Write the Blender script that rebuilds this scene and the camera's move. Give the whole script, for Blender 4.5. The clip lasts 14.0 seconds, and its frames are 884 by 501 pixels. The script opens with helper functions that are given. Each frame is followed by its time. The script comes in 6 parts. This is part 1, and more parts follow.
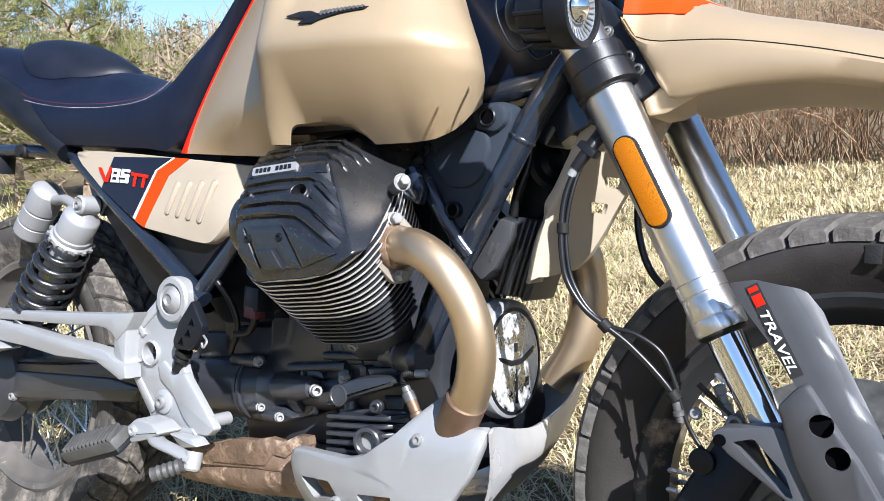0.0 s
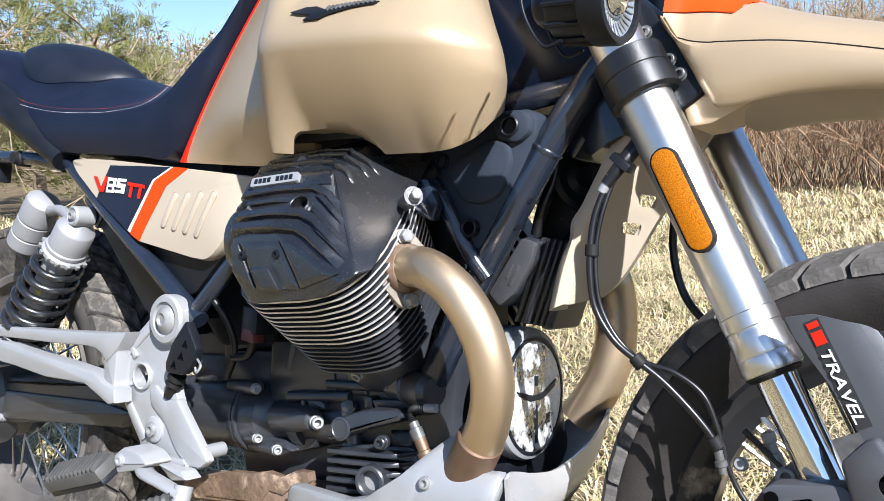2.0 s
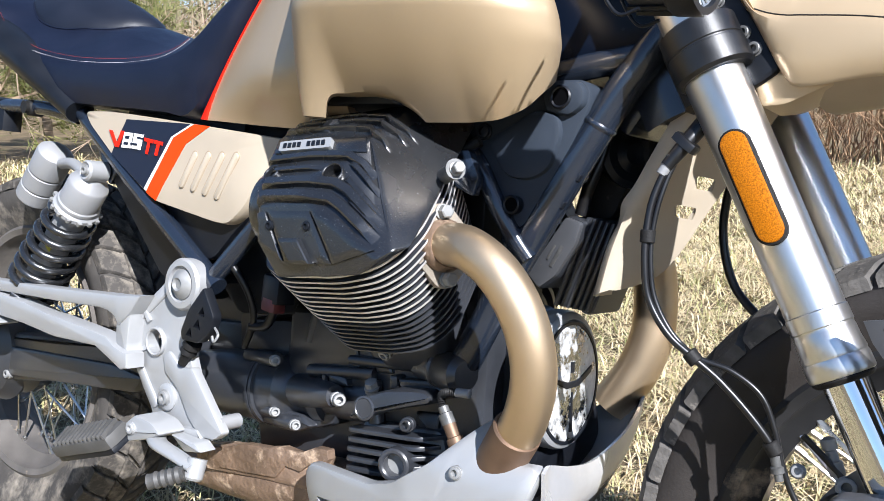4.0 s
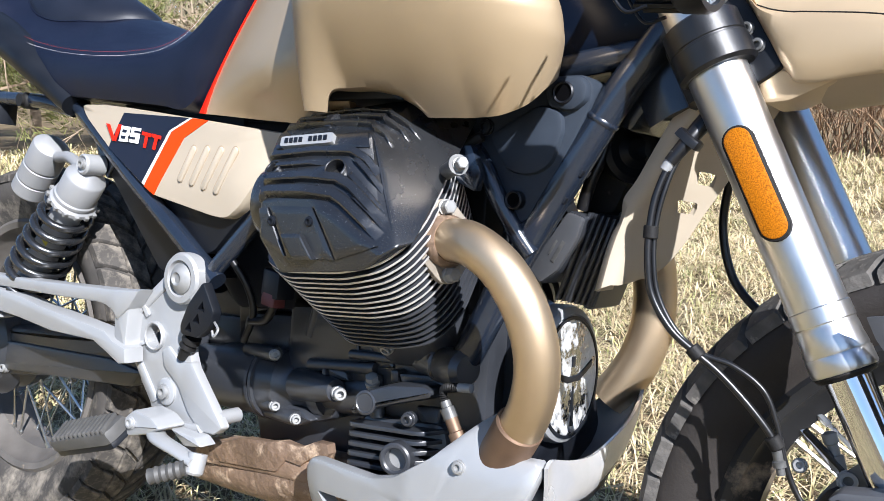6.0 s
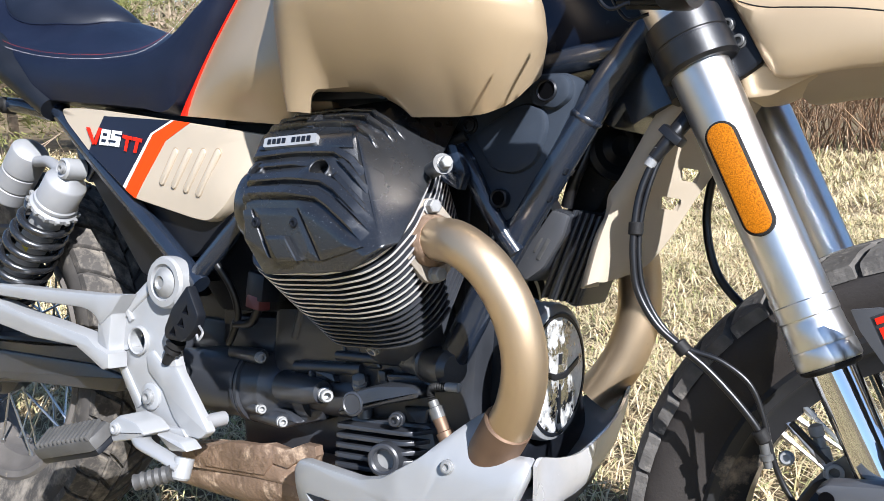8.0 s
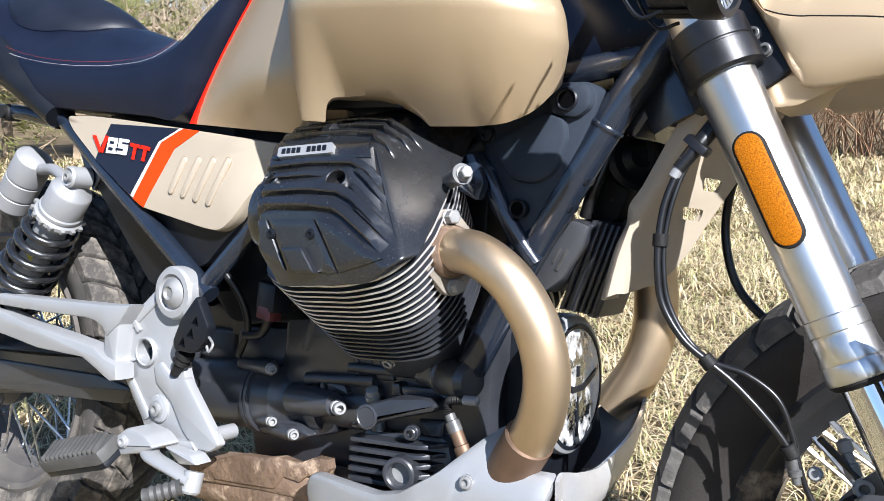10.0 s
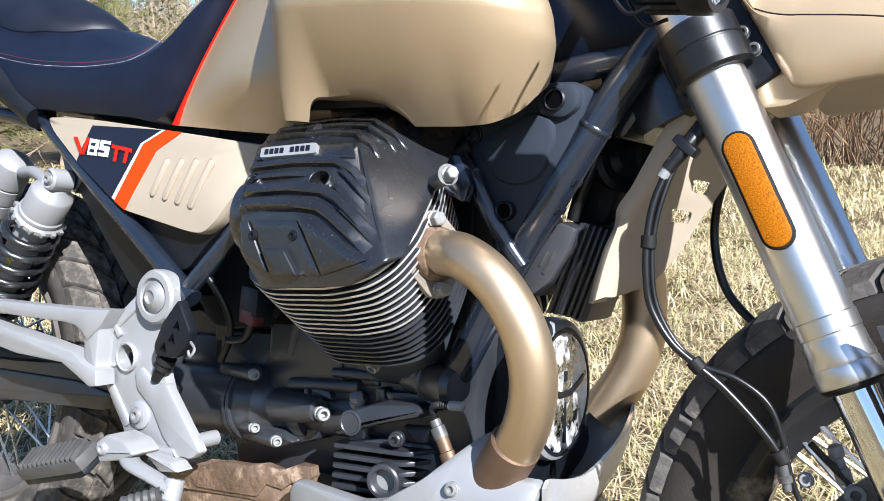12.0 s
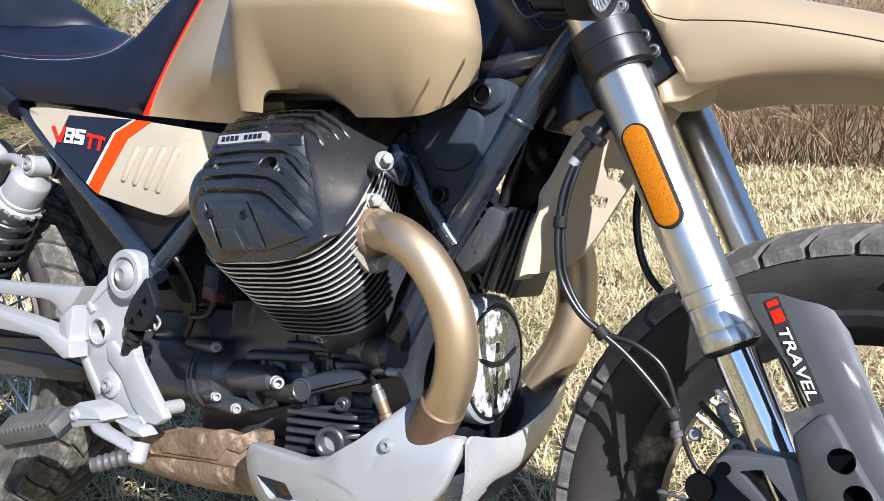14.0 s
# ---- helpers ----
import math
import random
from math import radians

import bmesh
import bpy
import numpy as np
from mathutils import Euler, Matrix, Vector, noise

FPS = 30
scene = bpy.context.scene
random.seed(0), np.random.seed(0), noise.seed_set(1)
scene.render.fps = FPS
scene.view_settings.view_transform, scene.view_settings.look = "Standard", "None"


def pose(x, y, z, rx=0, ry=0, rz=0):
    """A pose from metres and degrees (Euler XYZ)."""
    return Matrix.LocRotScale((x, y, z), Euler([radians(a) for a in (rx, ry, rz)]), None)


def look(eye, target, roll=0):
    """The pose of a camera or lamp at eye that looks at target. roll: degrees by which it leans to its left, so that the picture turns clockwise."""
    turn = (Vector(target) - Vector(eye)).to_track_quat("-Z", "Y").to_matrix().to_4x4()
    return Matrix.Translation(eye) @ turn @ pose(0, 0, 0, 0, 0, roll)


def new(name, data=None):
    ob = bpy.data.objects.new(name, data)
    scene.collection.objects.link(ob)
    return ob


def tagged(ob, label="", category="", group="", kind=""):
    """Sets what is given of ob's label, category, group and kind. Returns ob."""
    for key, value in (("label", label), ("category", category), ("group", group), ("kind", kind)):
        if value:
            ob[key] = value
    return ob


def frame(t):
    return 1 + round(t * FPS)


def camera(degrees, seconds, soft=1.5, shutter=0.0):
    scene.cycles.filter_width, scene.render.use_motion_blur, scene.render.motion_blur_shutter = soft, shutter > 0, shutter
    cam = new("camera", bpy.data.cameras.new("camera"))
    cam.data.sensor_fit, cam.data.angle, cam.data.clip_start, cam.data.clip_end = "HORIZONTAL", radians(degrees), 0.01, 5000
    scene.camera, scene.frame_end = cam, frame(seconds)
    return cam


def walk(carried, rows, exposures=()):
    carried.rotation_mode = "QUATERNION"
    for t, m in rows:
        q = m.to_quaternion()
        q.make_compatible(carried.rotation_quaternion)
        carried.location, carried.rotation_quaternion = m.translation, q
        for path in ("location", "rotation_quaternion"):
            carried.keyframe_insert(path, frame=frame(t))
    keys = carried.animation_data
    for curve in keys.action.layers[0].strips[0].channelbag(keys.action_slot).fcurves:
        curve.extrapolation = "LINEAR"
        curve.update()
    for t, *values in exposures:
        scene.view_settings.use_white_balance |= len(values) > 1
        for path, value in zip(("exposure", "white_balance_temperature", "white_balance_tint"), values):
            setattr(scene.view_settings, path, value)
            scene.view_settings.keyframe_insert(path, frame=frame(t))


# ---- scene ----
cam = camera(54.0, 14.0, soft=0.75)
# The bike stands on its side stand: x runs forward along it, y to its left, z up its own middle plane.
LEAN = pose(0, 0, 0, -8, 0, 0)
ROWS = [
    (0.0, (1.6548, -1.0235, 0.6032), (0.9745, -0.0351, 0.5829), 0.94),
    (0.5, (1.6639, -1.0128, 0.6004), (0.9814, -0.0259, 0.5908), 1.14),
    (1.0, (1.6518, -0.9863, 0.6031), (0.9636, -0.0032, 0.5981), 1.23),
    (1.5, (1.6305, -0.9570, 0.6044), (0.9358, 0.0214, 0.6075), 1.53),
    (2.0, (1.6020, -0.9373, 0.6043), (0.8990, 0.0351, 0.6102), 2.02),
    (2.5, (1.5764, -0.9243, 0.6096), (0.8670, 0.0436, 0.6134), 3.01),
    (3.0, (1.5595, -0.9080, 0.6182), (0.8509, 0.0598, 0.5824), 3.71),
    (5.5, (1.5230, -0.9201, 0.6231), (0.8234, 0.0530, 0.5630), 4.42),
    (6.0, (1.5267, -0.9202, 0.6253), (0.8351, 0.0584, 0.5613), 4.23),
    (6.5, (1.5270, -0.9188, 0.6253), (0.8428, 0.0649, 0.5603), 4.04),
    (7.0, (1.5264, -0.9179, 0.6263), (0.8491, 0.0706, 0.5622), 3.85),
    (7.5, (1.5258, -0.9170, 0.6263), (0.8535, 0.0749, 0.5618), 3.65),
    (8.0, (1.5236, -0.9210, 0.6241), (0.8516, 0.0713, 0.5621), 3.45),
    (10.5, (1.4925, -0.9224, 0.6292), (0.8270, 0.0748, 0.5769), 3.46),
    (11.0, (1.4935, -0.9181, 0.6271), (0.8288, 0.0798, 0.5785), 3.46),
    (11.5, (1.4917, -0.9132, 0.6229), (0.8309, 0.0874, 0.5775), 3.47),
    (12.0, (1.4907, -0.9078, 0.6219), (0.8358, 0.0968, 0.5796), 3.57),
    (12.5, (1.4901, -0.9046, 0.6177), (0.8383, 0.1019, 0.5738), 3.58),
    (13.0, (1.4912, -0.9124, 0.6219), (0.8403, 0.0949, 0.5798), 3.68),
    (13.5, (1.5198, -0.9306, 0.6291), (0.8698, 0.0773, 0.5889), 3.88),
    (14.0, (1.5902, -0.9497, 0.6091), (0.9439, 0.0605, 0.5648), 4.08),
]
walk(cam, [(t, LEAN @ look(eye, target, roll)) for t, eye, target, roll in ROWS],
     [(0.0, 1.40, 5850, 11), (14.0, 1.39, 5850, 11)])

from mathutils.bvhtree import BVHTree
# ---- light ----
SUN_ELEV, SUN_AZ = 35.5, -30.0      # degrees; azimuth of the sun from +x, turning to the left
sun_dir = Vector((math.cos(radians(SUN_ELEV)) * math.cos(radians(SUN_AZ)),
                  math.cos(radians(SUN_ELEV)) * math.sin(radians(SUN_AZ)), math.sin(radians(SUN_ELEV))))
world = bpy.data.worlds.new("world")
scene.world = world
world.use_nodes = True
wn = world.node_tree.nodes
sky = wn.new("ShaderNodeTexSky")
sky.sky_type = "NISHITA"
sky.sun_disc = False
sky.sun_elevation = radians(SUN_ELEV)
sky.sun_rotation = radians(90 - SUN_AZ)
sky.altitude = 300
sky.dust_density = 0.35
sky.ozone_density = 2.5
wn["Background"].inputs["Strength"].default_value = 0.063
world.node_tree.links.new(sky.outputs["Color"], wn["Background"].inputs["Color"])
sun_data = bpy.data.lights.new("sun", "SUN")
sun_data.energy, sun_data.angle, sun_data.color = 4.8, radians(0.55), (1.0, 0.95, 0.89)
sun = new("sun", sun_data)
sun.matrix_world = look(sun_dir * 30, (0, 0, 0))


# ---- materials ----
def mat(name, col, rough=0.5, metal=0.0, vary=0.12, scale=30.0, bump=0.1, bscale=250.0, bdist=0.001,
        patch_col=None, patch_amount=0.0, patch_scale=9.0, coat=0.0, island=None, randomise=0.0, rvary=0.12, spec=0.5):
    """Base colour varied at two scales, roughness that follows, fine relief, and patches of dust, mud or another
    colour.
    """
    m = bpy.data.materials.new(name)
    m.use_nodes = True
    nt = m.node_tree
    N, Lk = nt.nodes, nt.links
    b = N["Principled BSDF"]
    co = N.new("ShaderNodeTexCoord")
    n1 = N.new("ShaderNodeTexNoise")
    n1.inputs["Scale"].default_value, n1.inputs["Detail"].default_value = scale, 6
    n2 = N.new("ShaderNodeTexNoise")
    n2.inputs["Scale"].default_value, n2.inputs["Detail"].default_value = bscale, 4
    for n in (n1, n2):
        Lk.new(co.outputs["Object"], n.inputs["Vector"])
    dark = tuple(c * (1 - vary) for c in col)
    lite = tuple(min(1, c * (1 + vary)) for c in col)
    ramp = N.new("ShaderNodeValToRGB")
    ramp.color_ramp.elements[0].position, ramp.color_ramp.elements[1].position = 0.3, 0.7
    ramp.color_ramp.elements[0].color, ramp.color_ramp.elements[1].color = (*dark, 1), (*lite, 1)
    Lk.new(n1.outputs["Fac"], ramp.inputs["Fac"])
    out = ramp.outputs["Color"]
    if island:
        src = N.new("ShaderNodeNewGeometry")
        r2 = N.new("ShaderNodeValToRGB")
        r2.color_ramp.interpolation = "LINEAR"
        els = r2.color_ramp.elements
        els[0].position, els[0].color = 0, (*island[0], 1)
        els[1].position, els[1].color = 1, (*island[-1], 1)
        for k, c in enumerate(island[1:-1]):
            e = els.new((k + 1) / (len(island) - 1))
            e.color = (*c, 1)
        Lk.new(src.outputs["Random Per Island"], r2.inputs["Fac"])
        mx = N.new("ShaderNodeMixRGB")
        mx.blend_type, mx.inputs["Fac"].default_value = "MIX", 0.25
        Lk.new(r2.outputs["Color"], mx.inputs["Color1"])
        Lk.new(out, mx.inputs["Color2"])
        out = mx.outputs["Color"]
    if randomise:
        oi = N.new("ShaderNodeObjectInfo")
        hs = N.new("ShaderNodeHueSaturation")
        mr = N.new("ShaderNodeMapRange")
        mr.inputs["To Min"].default_value, mr.inputs["To Max"].default_value = 1 - randomise, 1 + randomise
        Lk.new(oi.outputs["Random"], mr.inputs["Value"])
        Lk.new(mr.outputs["Result"], hs.inputs["Value"])
        Lk.new(out, hs.inputs["Color"])
        out = hs.outputs["Color"]
    rough_src = None
    if patch_col:
        n3 = N.new("ShaderNodeTexNoise")
        n3.inputs["Scale"].default_value, n3.inputs["Detail"].default_value = patch_scale, 9
        n3.inputs["Roughness"].default_value = 0.68
        Lk.new(co.outputs["Object"], n3.inputs["Vector"])
        r3 = N.new("ShaderNodeValToRGB")
        r3.color_ramp.elements[0].position = 0.72 - patch_amount * 0.5
        r3.color_ramp.elements[1].position = 0.84 - patch_amount * 0.4
        Lk.new(n3.outputs["Fac"], r3.inputs["Fac"])
        mx = N.new("ShaderNodeMixRGB")
        Lk.new(r3.outputs["Color"], mx.inputs["Fac"])
        Lk.new(out, mx.inputs["Color1"])
        mx.inputs["Color2"].default_value = (*patch_col, 1)
        out = mx.outputs["Color"]
        rough_src = r3.outputs["Color"]
    Lk.new(out, b.inputs["Base Color"])
    mr = N.new("ShaderNodeMapRange")
    mr.inputs["To Min"].default_value, mr.inputs["To Max"].default_value = max(0.02, rough - rvary), min(1, rough + rvary)
    Lk.new(n1.outputs["Fac"], mr.inputs["Value"])
    rout = mr.outputs["Result"]
    if rough_src:
        mm = N.new("ShaderNodeMix")
        Lk.new(rough_src, mm.inputs[0])
        Lk.new(rout, mm.inputs[2])
        mm.inputs[3].default_value = 0.9
        rout = mm.outputs[0]
        mt = N.new("ShaderNodeMapRange")
        mt.inputs["To Min"].default_value, mt.inputs["To Max"].default_value = metal, 0
        Lk.new(rough_src, mt.inputs["Value"])
        Lk.new(mt.outputs["Result"], b.inputs["Metallic"])
    else:
        b.inputs["Metallic"].default_value = metal
    Lk.new(rout, b.inputs["Roughness"])
    b.inputs["Coat Weight"].default_value = coat
    b.inputs["Coat Roughness"].default_value = 0.12
    b.inputs["Specular IOR Level"].default_value = spec
    if bump:
        bp = N.new("ShaderNodeBump")
        bp.inputs["Strength"].default_value, bp.inputs["Distance"].default_value = bump, bdist
        Lk.new(n2.outputs["Fac"], bp.inputs["Height"])
        Lk.new(bp.outputs["Normal"], b.inputs["Normal"])
    return m


DUST = (0.36, 0.30, 0.22)
M_BEIGE = mat("beige_paint", (0.42, 0.32, 0.202), 0.40, 0.35, 0.03, 6, 0.05, 900, 0.0003, DUST, 0.05, 60, coat=0.0, spec=0.45)
M_BEIGE_PLASTIC = mat("beige_plastic", (0.39, 0.33, 0.25), 0.5, 0, 0.05, 8, 0.05, 700, 0.0004, DUST, 0.12, 30)
M_NAVY = mat("navy_paint", (0.007, 0.0105, 0.024), 0.4, 0, 0.1, 8, 0.05, 700, 0.0004, spec=0.3)
M_SHROUD = mat("dark_navy_shroud", (0.0022, 0.0050, 0.0125), 0.25, 0, 0.1, 8, 0.05, 700, 0.0004, spec=0.12)
M_ORANGE = mat("orange_decal", (0.78, 0.050, 0.002), 0.5, 0, 0.04, 12, 0, spec=0.1)
M_RED = mat("red_decal", (0.60, 0.018, 0.006), 0.5, 0, 0.04, 12, 0, spec=0.1)
M_WHITE = mat("white_decal", (0.8, 0.8, 0.78), 0.4, 0, 0.04, 12, 0)
M_SEAT = mat("seat_vinyl", (0.0045, 0.0065, 0.016), 0.44, 0, 0.15, 18, 0.35, 900, 0.0008, spec=0.32)
M_SEAT_PAD = mat("seat_pad_vinyl", (0.0060, 0.0080, 0.0150), 0.5, 0, 0.15, 18, 0.3, 700, 0.0008, spec=0.35)
M_THREAD_RED = mat("red_thread", (0.30, 0.03, 0.025), 0.8, 0, 0.1, 60, 0)
M_THREAD_WHITE = mat("white_thread", (0.6, 0.6, 0.6), 0.8, 0, 0.1, 60, 0)
M_BLACK = mat("black_plastic", (0.0062, 0.0074, 0.0105), 0.42, 0, 0.2, 20, 0.10, 700, 0.0006, DUST, 0.02, 60, spec=0.28)
M_VOID = mat("unlit_cavity", (0.0015, 0.0015, 0.002), 0.95, 0, 0.1, 20, 0, spec=0.05)
M_CLAMP = mat("crackle_black_alloy", (0.0062, 0.0066, 0.0078), 0.36, 0, 0.2, 60, 0.25, 1100, 0.0005, spec=0.6)
M_CHARCOAL = mat("charcoal_plastic", (0.026, 0.033, 0.045), 0.55, 0, 0.12, 20, 0.12, 600, 0.0006, DUST, 0.0, 40, spec=0.18)
M_ENGINE = mat("black_engine_paint", (0.0250, 0.0270, 0.0320), 0.34, 0.0, 0.25, 14, 0.16, 450, 0.0006, (0.14, 0.125, 0.10), 0.06, 90, spec=0.75)
M_COVER = mat("black_valve_cover", (0.0105, 0.0112, 0.0128), 0.26, 0, 0.25, 16, 0.14, 700, 0.0006, (0.30, 0.29, 0.275), 0.16, 420, spec=1.0)
M_FRAME = mat("black_frame_enamel", (0.0105, 0.0150, 0.0250), 0.23, 0, 0.15, 15, 0.06, 300, 0.0006, DUST, -0.02, 60, spec=0.9)
M_ALU_EDGE = mat("bare_fin_edge", (0.58, 0.57, 0.55), 0.45, 0.55, 0.1, 60, 0.1)
M_SILVER = mat("silver_painted_alloy", (0.33, 0.333, 0.335), 0.40, 0.30, 0.05, 10, 0.2, 700, 0.0005, (0.34, 0.30, 0.25), 0.06, 30)
M_SILVER_DARK = mat("grey_painted_alloy", (0.26, 0.262, 0.266), 0.5, 0.2, 0.06, 12, 0.3, 700, 0.0006)
M_WORN = mat("dull_grey_steel", (0.10, 0.10, 0.098), 0.45, 0.3, 0.3, 90, 0.2)
M_ALU = mat("anodised_aluminium", (0.66, 0.655, 0.645), 0.34, 1.0, 0.05, 30, 0.04, 900, 0.0003, rvary=0.06)
M_CHROME = mat("chrome_stanchion", (0.78, 0.79, 0.80), 0.06, 1, 0.03, 40, 0, rvary=0.03)
M_STEEL = mat("zinc_bolt_steel", (0.26, 0.26, 0.255), 0.55, 0.4, 0.12, 80, 0.1)
M_PIPE = mat("heat_tinted_steel", (0.56, 0.43, 0.285), 0.42, 0.9, 0.10, 9, 0.1, 400, 0.0005, (0.24, 0.18, 0.12), 0.04, 25)
M_PIPE_BROWN = mat("burnt_brown_steel", (0.20, 0.135, 0.092), 0.52, 0.4, 0.3, 20, 0.7, 90, 0.004, (0.46, 0.34, 0.23), 0.36, 30)
M_RUBBER = mat("tyre_rubber", (0.0105, 0.0100, 0.0098), 0.62, 0, 0.2, 25, 0.35, 350, 0.0012, (0.075, 0.069, 0.060), 0.12, 45, spec=0.25)
M_TREAD = mat("dusty_tread_rubber", (0.085, 0.079, 0.072), 0.85, 0, 0.3, 60, 0.6, 200, 0.002, (0.22, 0.198, 0.17), 0.30, 90, randomise=0.15, spec=0.25)
M_SIDEWALL = mat("dusty_sidewall_rubber", (0.026, 0.0225, 0.0205), 0.6, 0, 0.2, 25, 0.3, 350, 0.0012, (0.060, 0.051, 0.044), 0.16, 30, spec=0.25)
M_TYRE_DUSTY = mat("dusty_tyre_rubber", (0.055, 0.050, 0.045), 0.85, 0, 0.25, 30, 0.4, 350, 0.0012, (0.24, 0.21, 0.17), 0.46, 14, spec=0.25)
M_HOSE = mat("hose_rubber", (0.007, 0.007, 0.008), 0.33, 0, 0.1, 20, 0.05)
M_AMBER = mat("amber_reflector", (0.33, 0.105, 0.001), 0.45, 0, 0.50, 800, 0.2, 1100, 0.0006, coat=0.08, spec=0.15)
M_GUARD = mat("dark_grey_fork_guard", (0.060, 0.062, 0.068), 0.42, 0.1, 0.12, 14, 0.15, 700, 0.0006, DUST, 0.07, 60)
M_RIM = mat("black_rim", (0.02, 0.02, 0.021), 0.4, 0.2, 0.2, 20, 0.1, 300, 0.001, (0.40, 0.31, 0.21), 0.2, 9)
M_MUD = mat("muddy_rim", (0.10, 0.09, 0.08), 0.6, 0.1, 0.2, 20, 0.3, 200, 0.001, (0.46, 0.36, 0.24), 0.22, 24)
M_SPOKE = mat("spoke_steel", (0.55, 0.55, 0.54), 0.3, 1, 0.1, 60, 0)
# a darker beige for the vent slots and the fender underside
M_BEIGE_DARKER = mat("darker_beige_plastic", (0.33, 0.26, 0.18), 0.6, 0, 0.08, 10, 0.1, 500, 0.0005)
M_SILVER_SKID = mat("silver_skid_plate_paint", (0.335, 0.34, 0.345), 0.36, 0.3, 0.05, 12, 0.15, 700, 0.0005, (0.40, 0.37, 0.33), 0.08, 40)
# pale patches paint in scratches together with bright reflections of sky and grass
M_MIRROR = mat("polished_cover", (0.42, 0.43, 0.44), 0.14, 1, 0.08, 25, 0.35, 26, 0.03, (0.72, 0.72, 0.70), 0.56, 38, rvary=0.05)
M_GLASS_LAMP = mat("lamp_lens", (0.32, 0.33, 0.34), 0.08, 0.6, 0.2, 60, 0.3, 120, 0.002)
M_PEG = mat("dusty_peg_rubber", (0.060, 0.058, 0.055), 0.6, 0, 0.2, 40, 0.2, 300, 0.001, (0.13, 0.12, 0.10), 0.08, 60)
M_COPPER = mat("copper_sensor", (0.165, 0.105, 0.068), 0.55, 0.6, 0.15, 40, 0.1)


# ---- geometry helpers ----
def link(name, bm, material, parent=None, label="", smooth=40):
    me = bpy.data.meshes.new(name)
    bmesh.ops.recalc_face_normals(bm, faces=bm.faces)
    bm.to_mesh(me)
    bm.free()
    me.materials.append(material)
    if smooth:
        me.polygons.foreach_set("use_smooth", [True] * len(me.polygons))
        me.set_sharp_from_angle(angle=radians(smooth))
    ob = new(name, me)
    if parent:
        ob.parent = parent
    if label:
        ob["label"] = label
    return ob


part = link


def spline(pts, n=8):
    """A smooth line through the points (Catmull-Rom), n steps between each two."""
    P = [Vector(p) for p in pts]
    if len(P) < 3:
        return P
    Q = [P[0] * 2 - P[1]] + P + [P[-1] * 2 - P[-2]]
    out = []
    for i in range(1, len(Q) - 2):
        a, b, c, d = Q[i - 1:i + 3]
        for k in range(n):
            t = k / n
            out.append(0.5 * ((2 * b) + (c - a) * t + (2 * a - 5 * b + 4 * c - d) * t * t + (3 * b - a - 3 * c + d) * t ** 3))
    out.append(P[-1])
    return out


def rings_mesh(bm, rings, caps=True, loop=True):
    vs = [[bm.verts.new(p) for p in r] for r in rings]
    n = len(rings[0])
    for a, b in zip(vs, vs[1:]):
        for i in range(n if loop else n - 1):
            j = (i + 1) % n
            bm.faces.new((a[i], a[j], b[j], b[i]))
    if caps and loop:
        bm.faces.new(vs[0][::-1])
        bm.faces.new(vs[-1])
    return vs


def add_tube(bm, pts, r, n=14, steps=8, caps=True, smooth=True, flat=1.0, up=None):
    line = spline(pts, steps) if smooth else [Vector(p) for p in pts]
    m = len(line)
    rs = [r] * m if not isinstance(r, (list, tuple)) else list(np.interp(np.linspace(0, 1, m), np.linspace(0, 1, len(r)), r))
    rings, side = [], None
    for i, p in enumerate(line):
        t = (line[min(i + 1, m - 1)] - line[max(i - 1, 0)]).normalized()
        if side is None:
            ref = Vector(up) if up else (Vector((0, 0, 1)) if abs(t.z) < 0.9 else Vector((1, 0, 0)))
            side = t.cross(ref).normalized()
        side = (side - t * side.dot(t)).normalized()
        oth = t.cross(side)
        rings.append([p + side * (rs[i] * math.cos(2 * math.pi * k / n)) + oth * (rs[i] * flat * math.sin(2 * math.pi * k / n)) for k in range(n)])
    rings_mesh(bm, rings, caps)


def tube(name, pts, r, material, parent, n=14, steps=8, label="", smooth=True, flat=1.0, up=None):
    bm = bmesh.new()
    add_tube(bm, pts, r, n, steps, True, smooth, flat, up)
    return part(name, bm, material, parent, label, 50)


def frame_of(axis):
    z = Vector(axis).normalized()
    ref = Vector((0, 0, 1)) if abs(z.z) < 0.95 else Vector((1, 0, 0))
    x = ref.cross(z).normalized()
    return x, z.cross(x), z


def add_lathe(bm, base, axis, profile, n=20, caps=True, a0=0.0):
    x, y, z = frame_of(axis)
    o = Vector(base)
    rings = [[o + z * t + (x * math.cos(a0 + 2 * math.pi * k / n) + y * math.sin(a0 + 2 * math.pi * k / n)) * max(r, 1e-5) for k in range(n)] for t, r in profile]
    rings_mesh(bm, rings, caps)


def lathe(name, base, axis, profile, material, parent, n=20, label="", smooth=35):
    bm = bmesh.new()
    add_lathe(bm, base, axis, profile, n)
    return part(name, bm, material, parent, label, smooth)


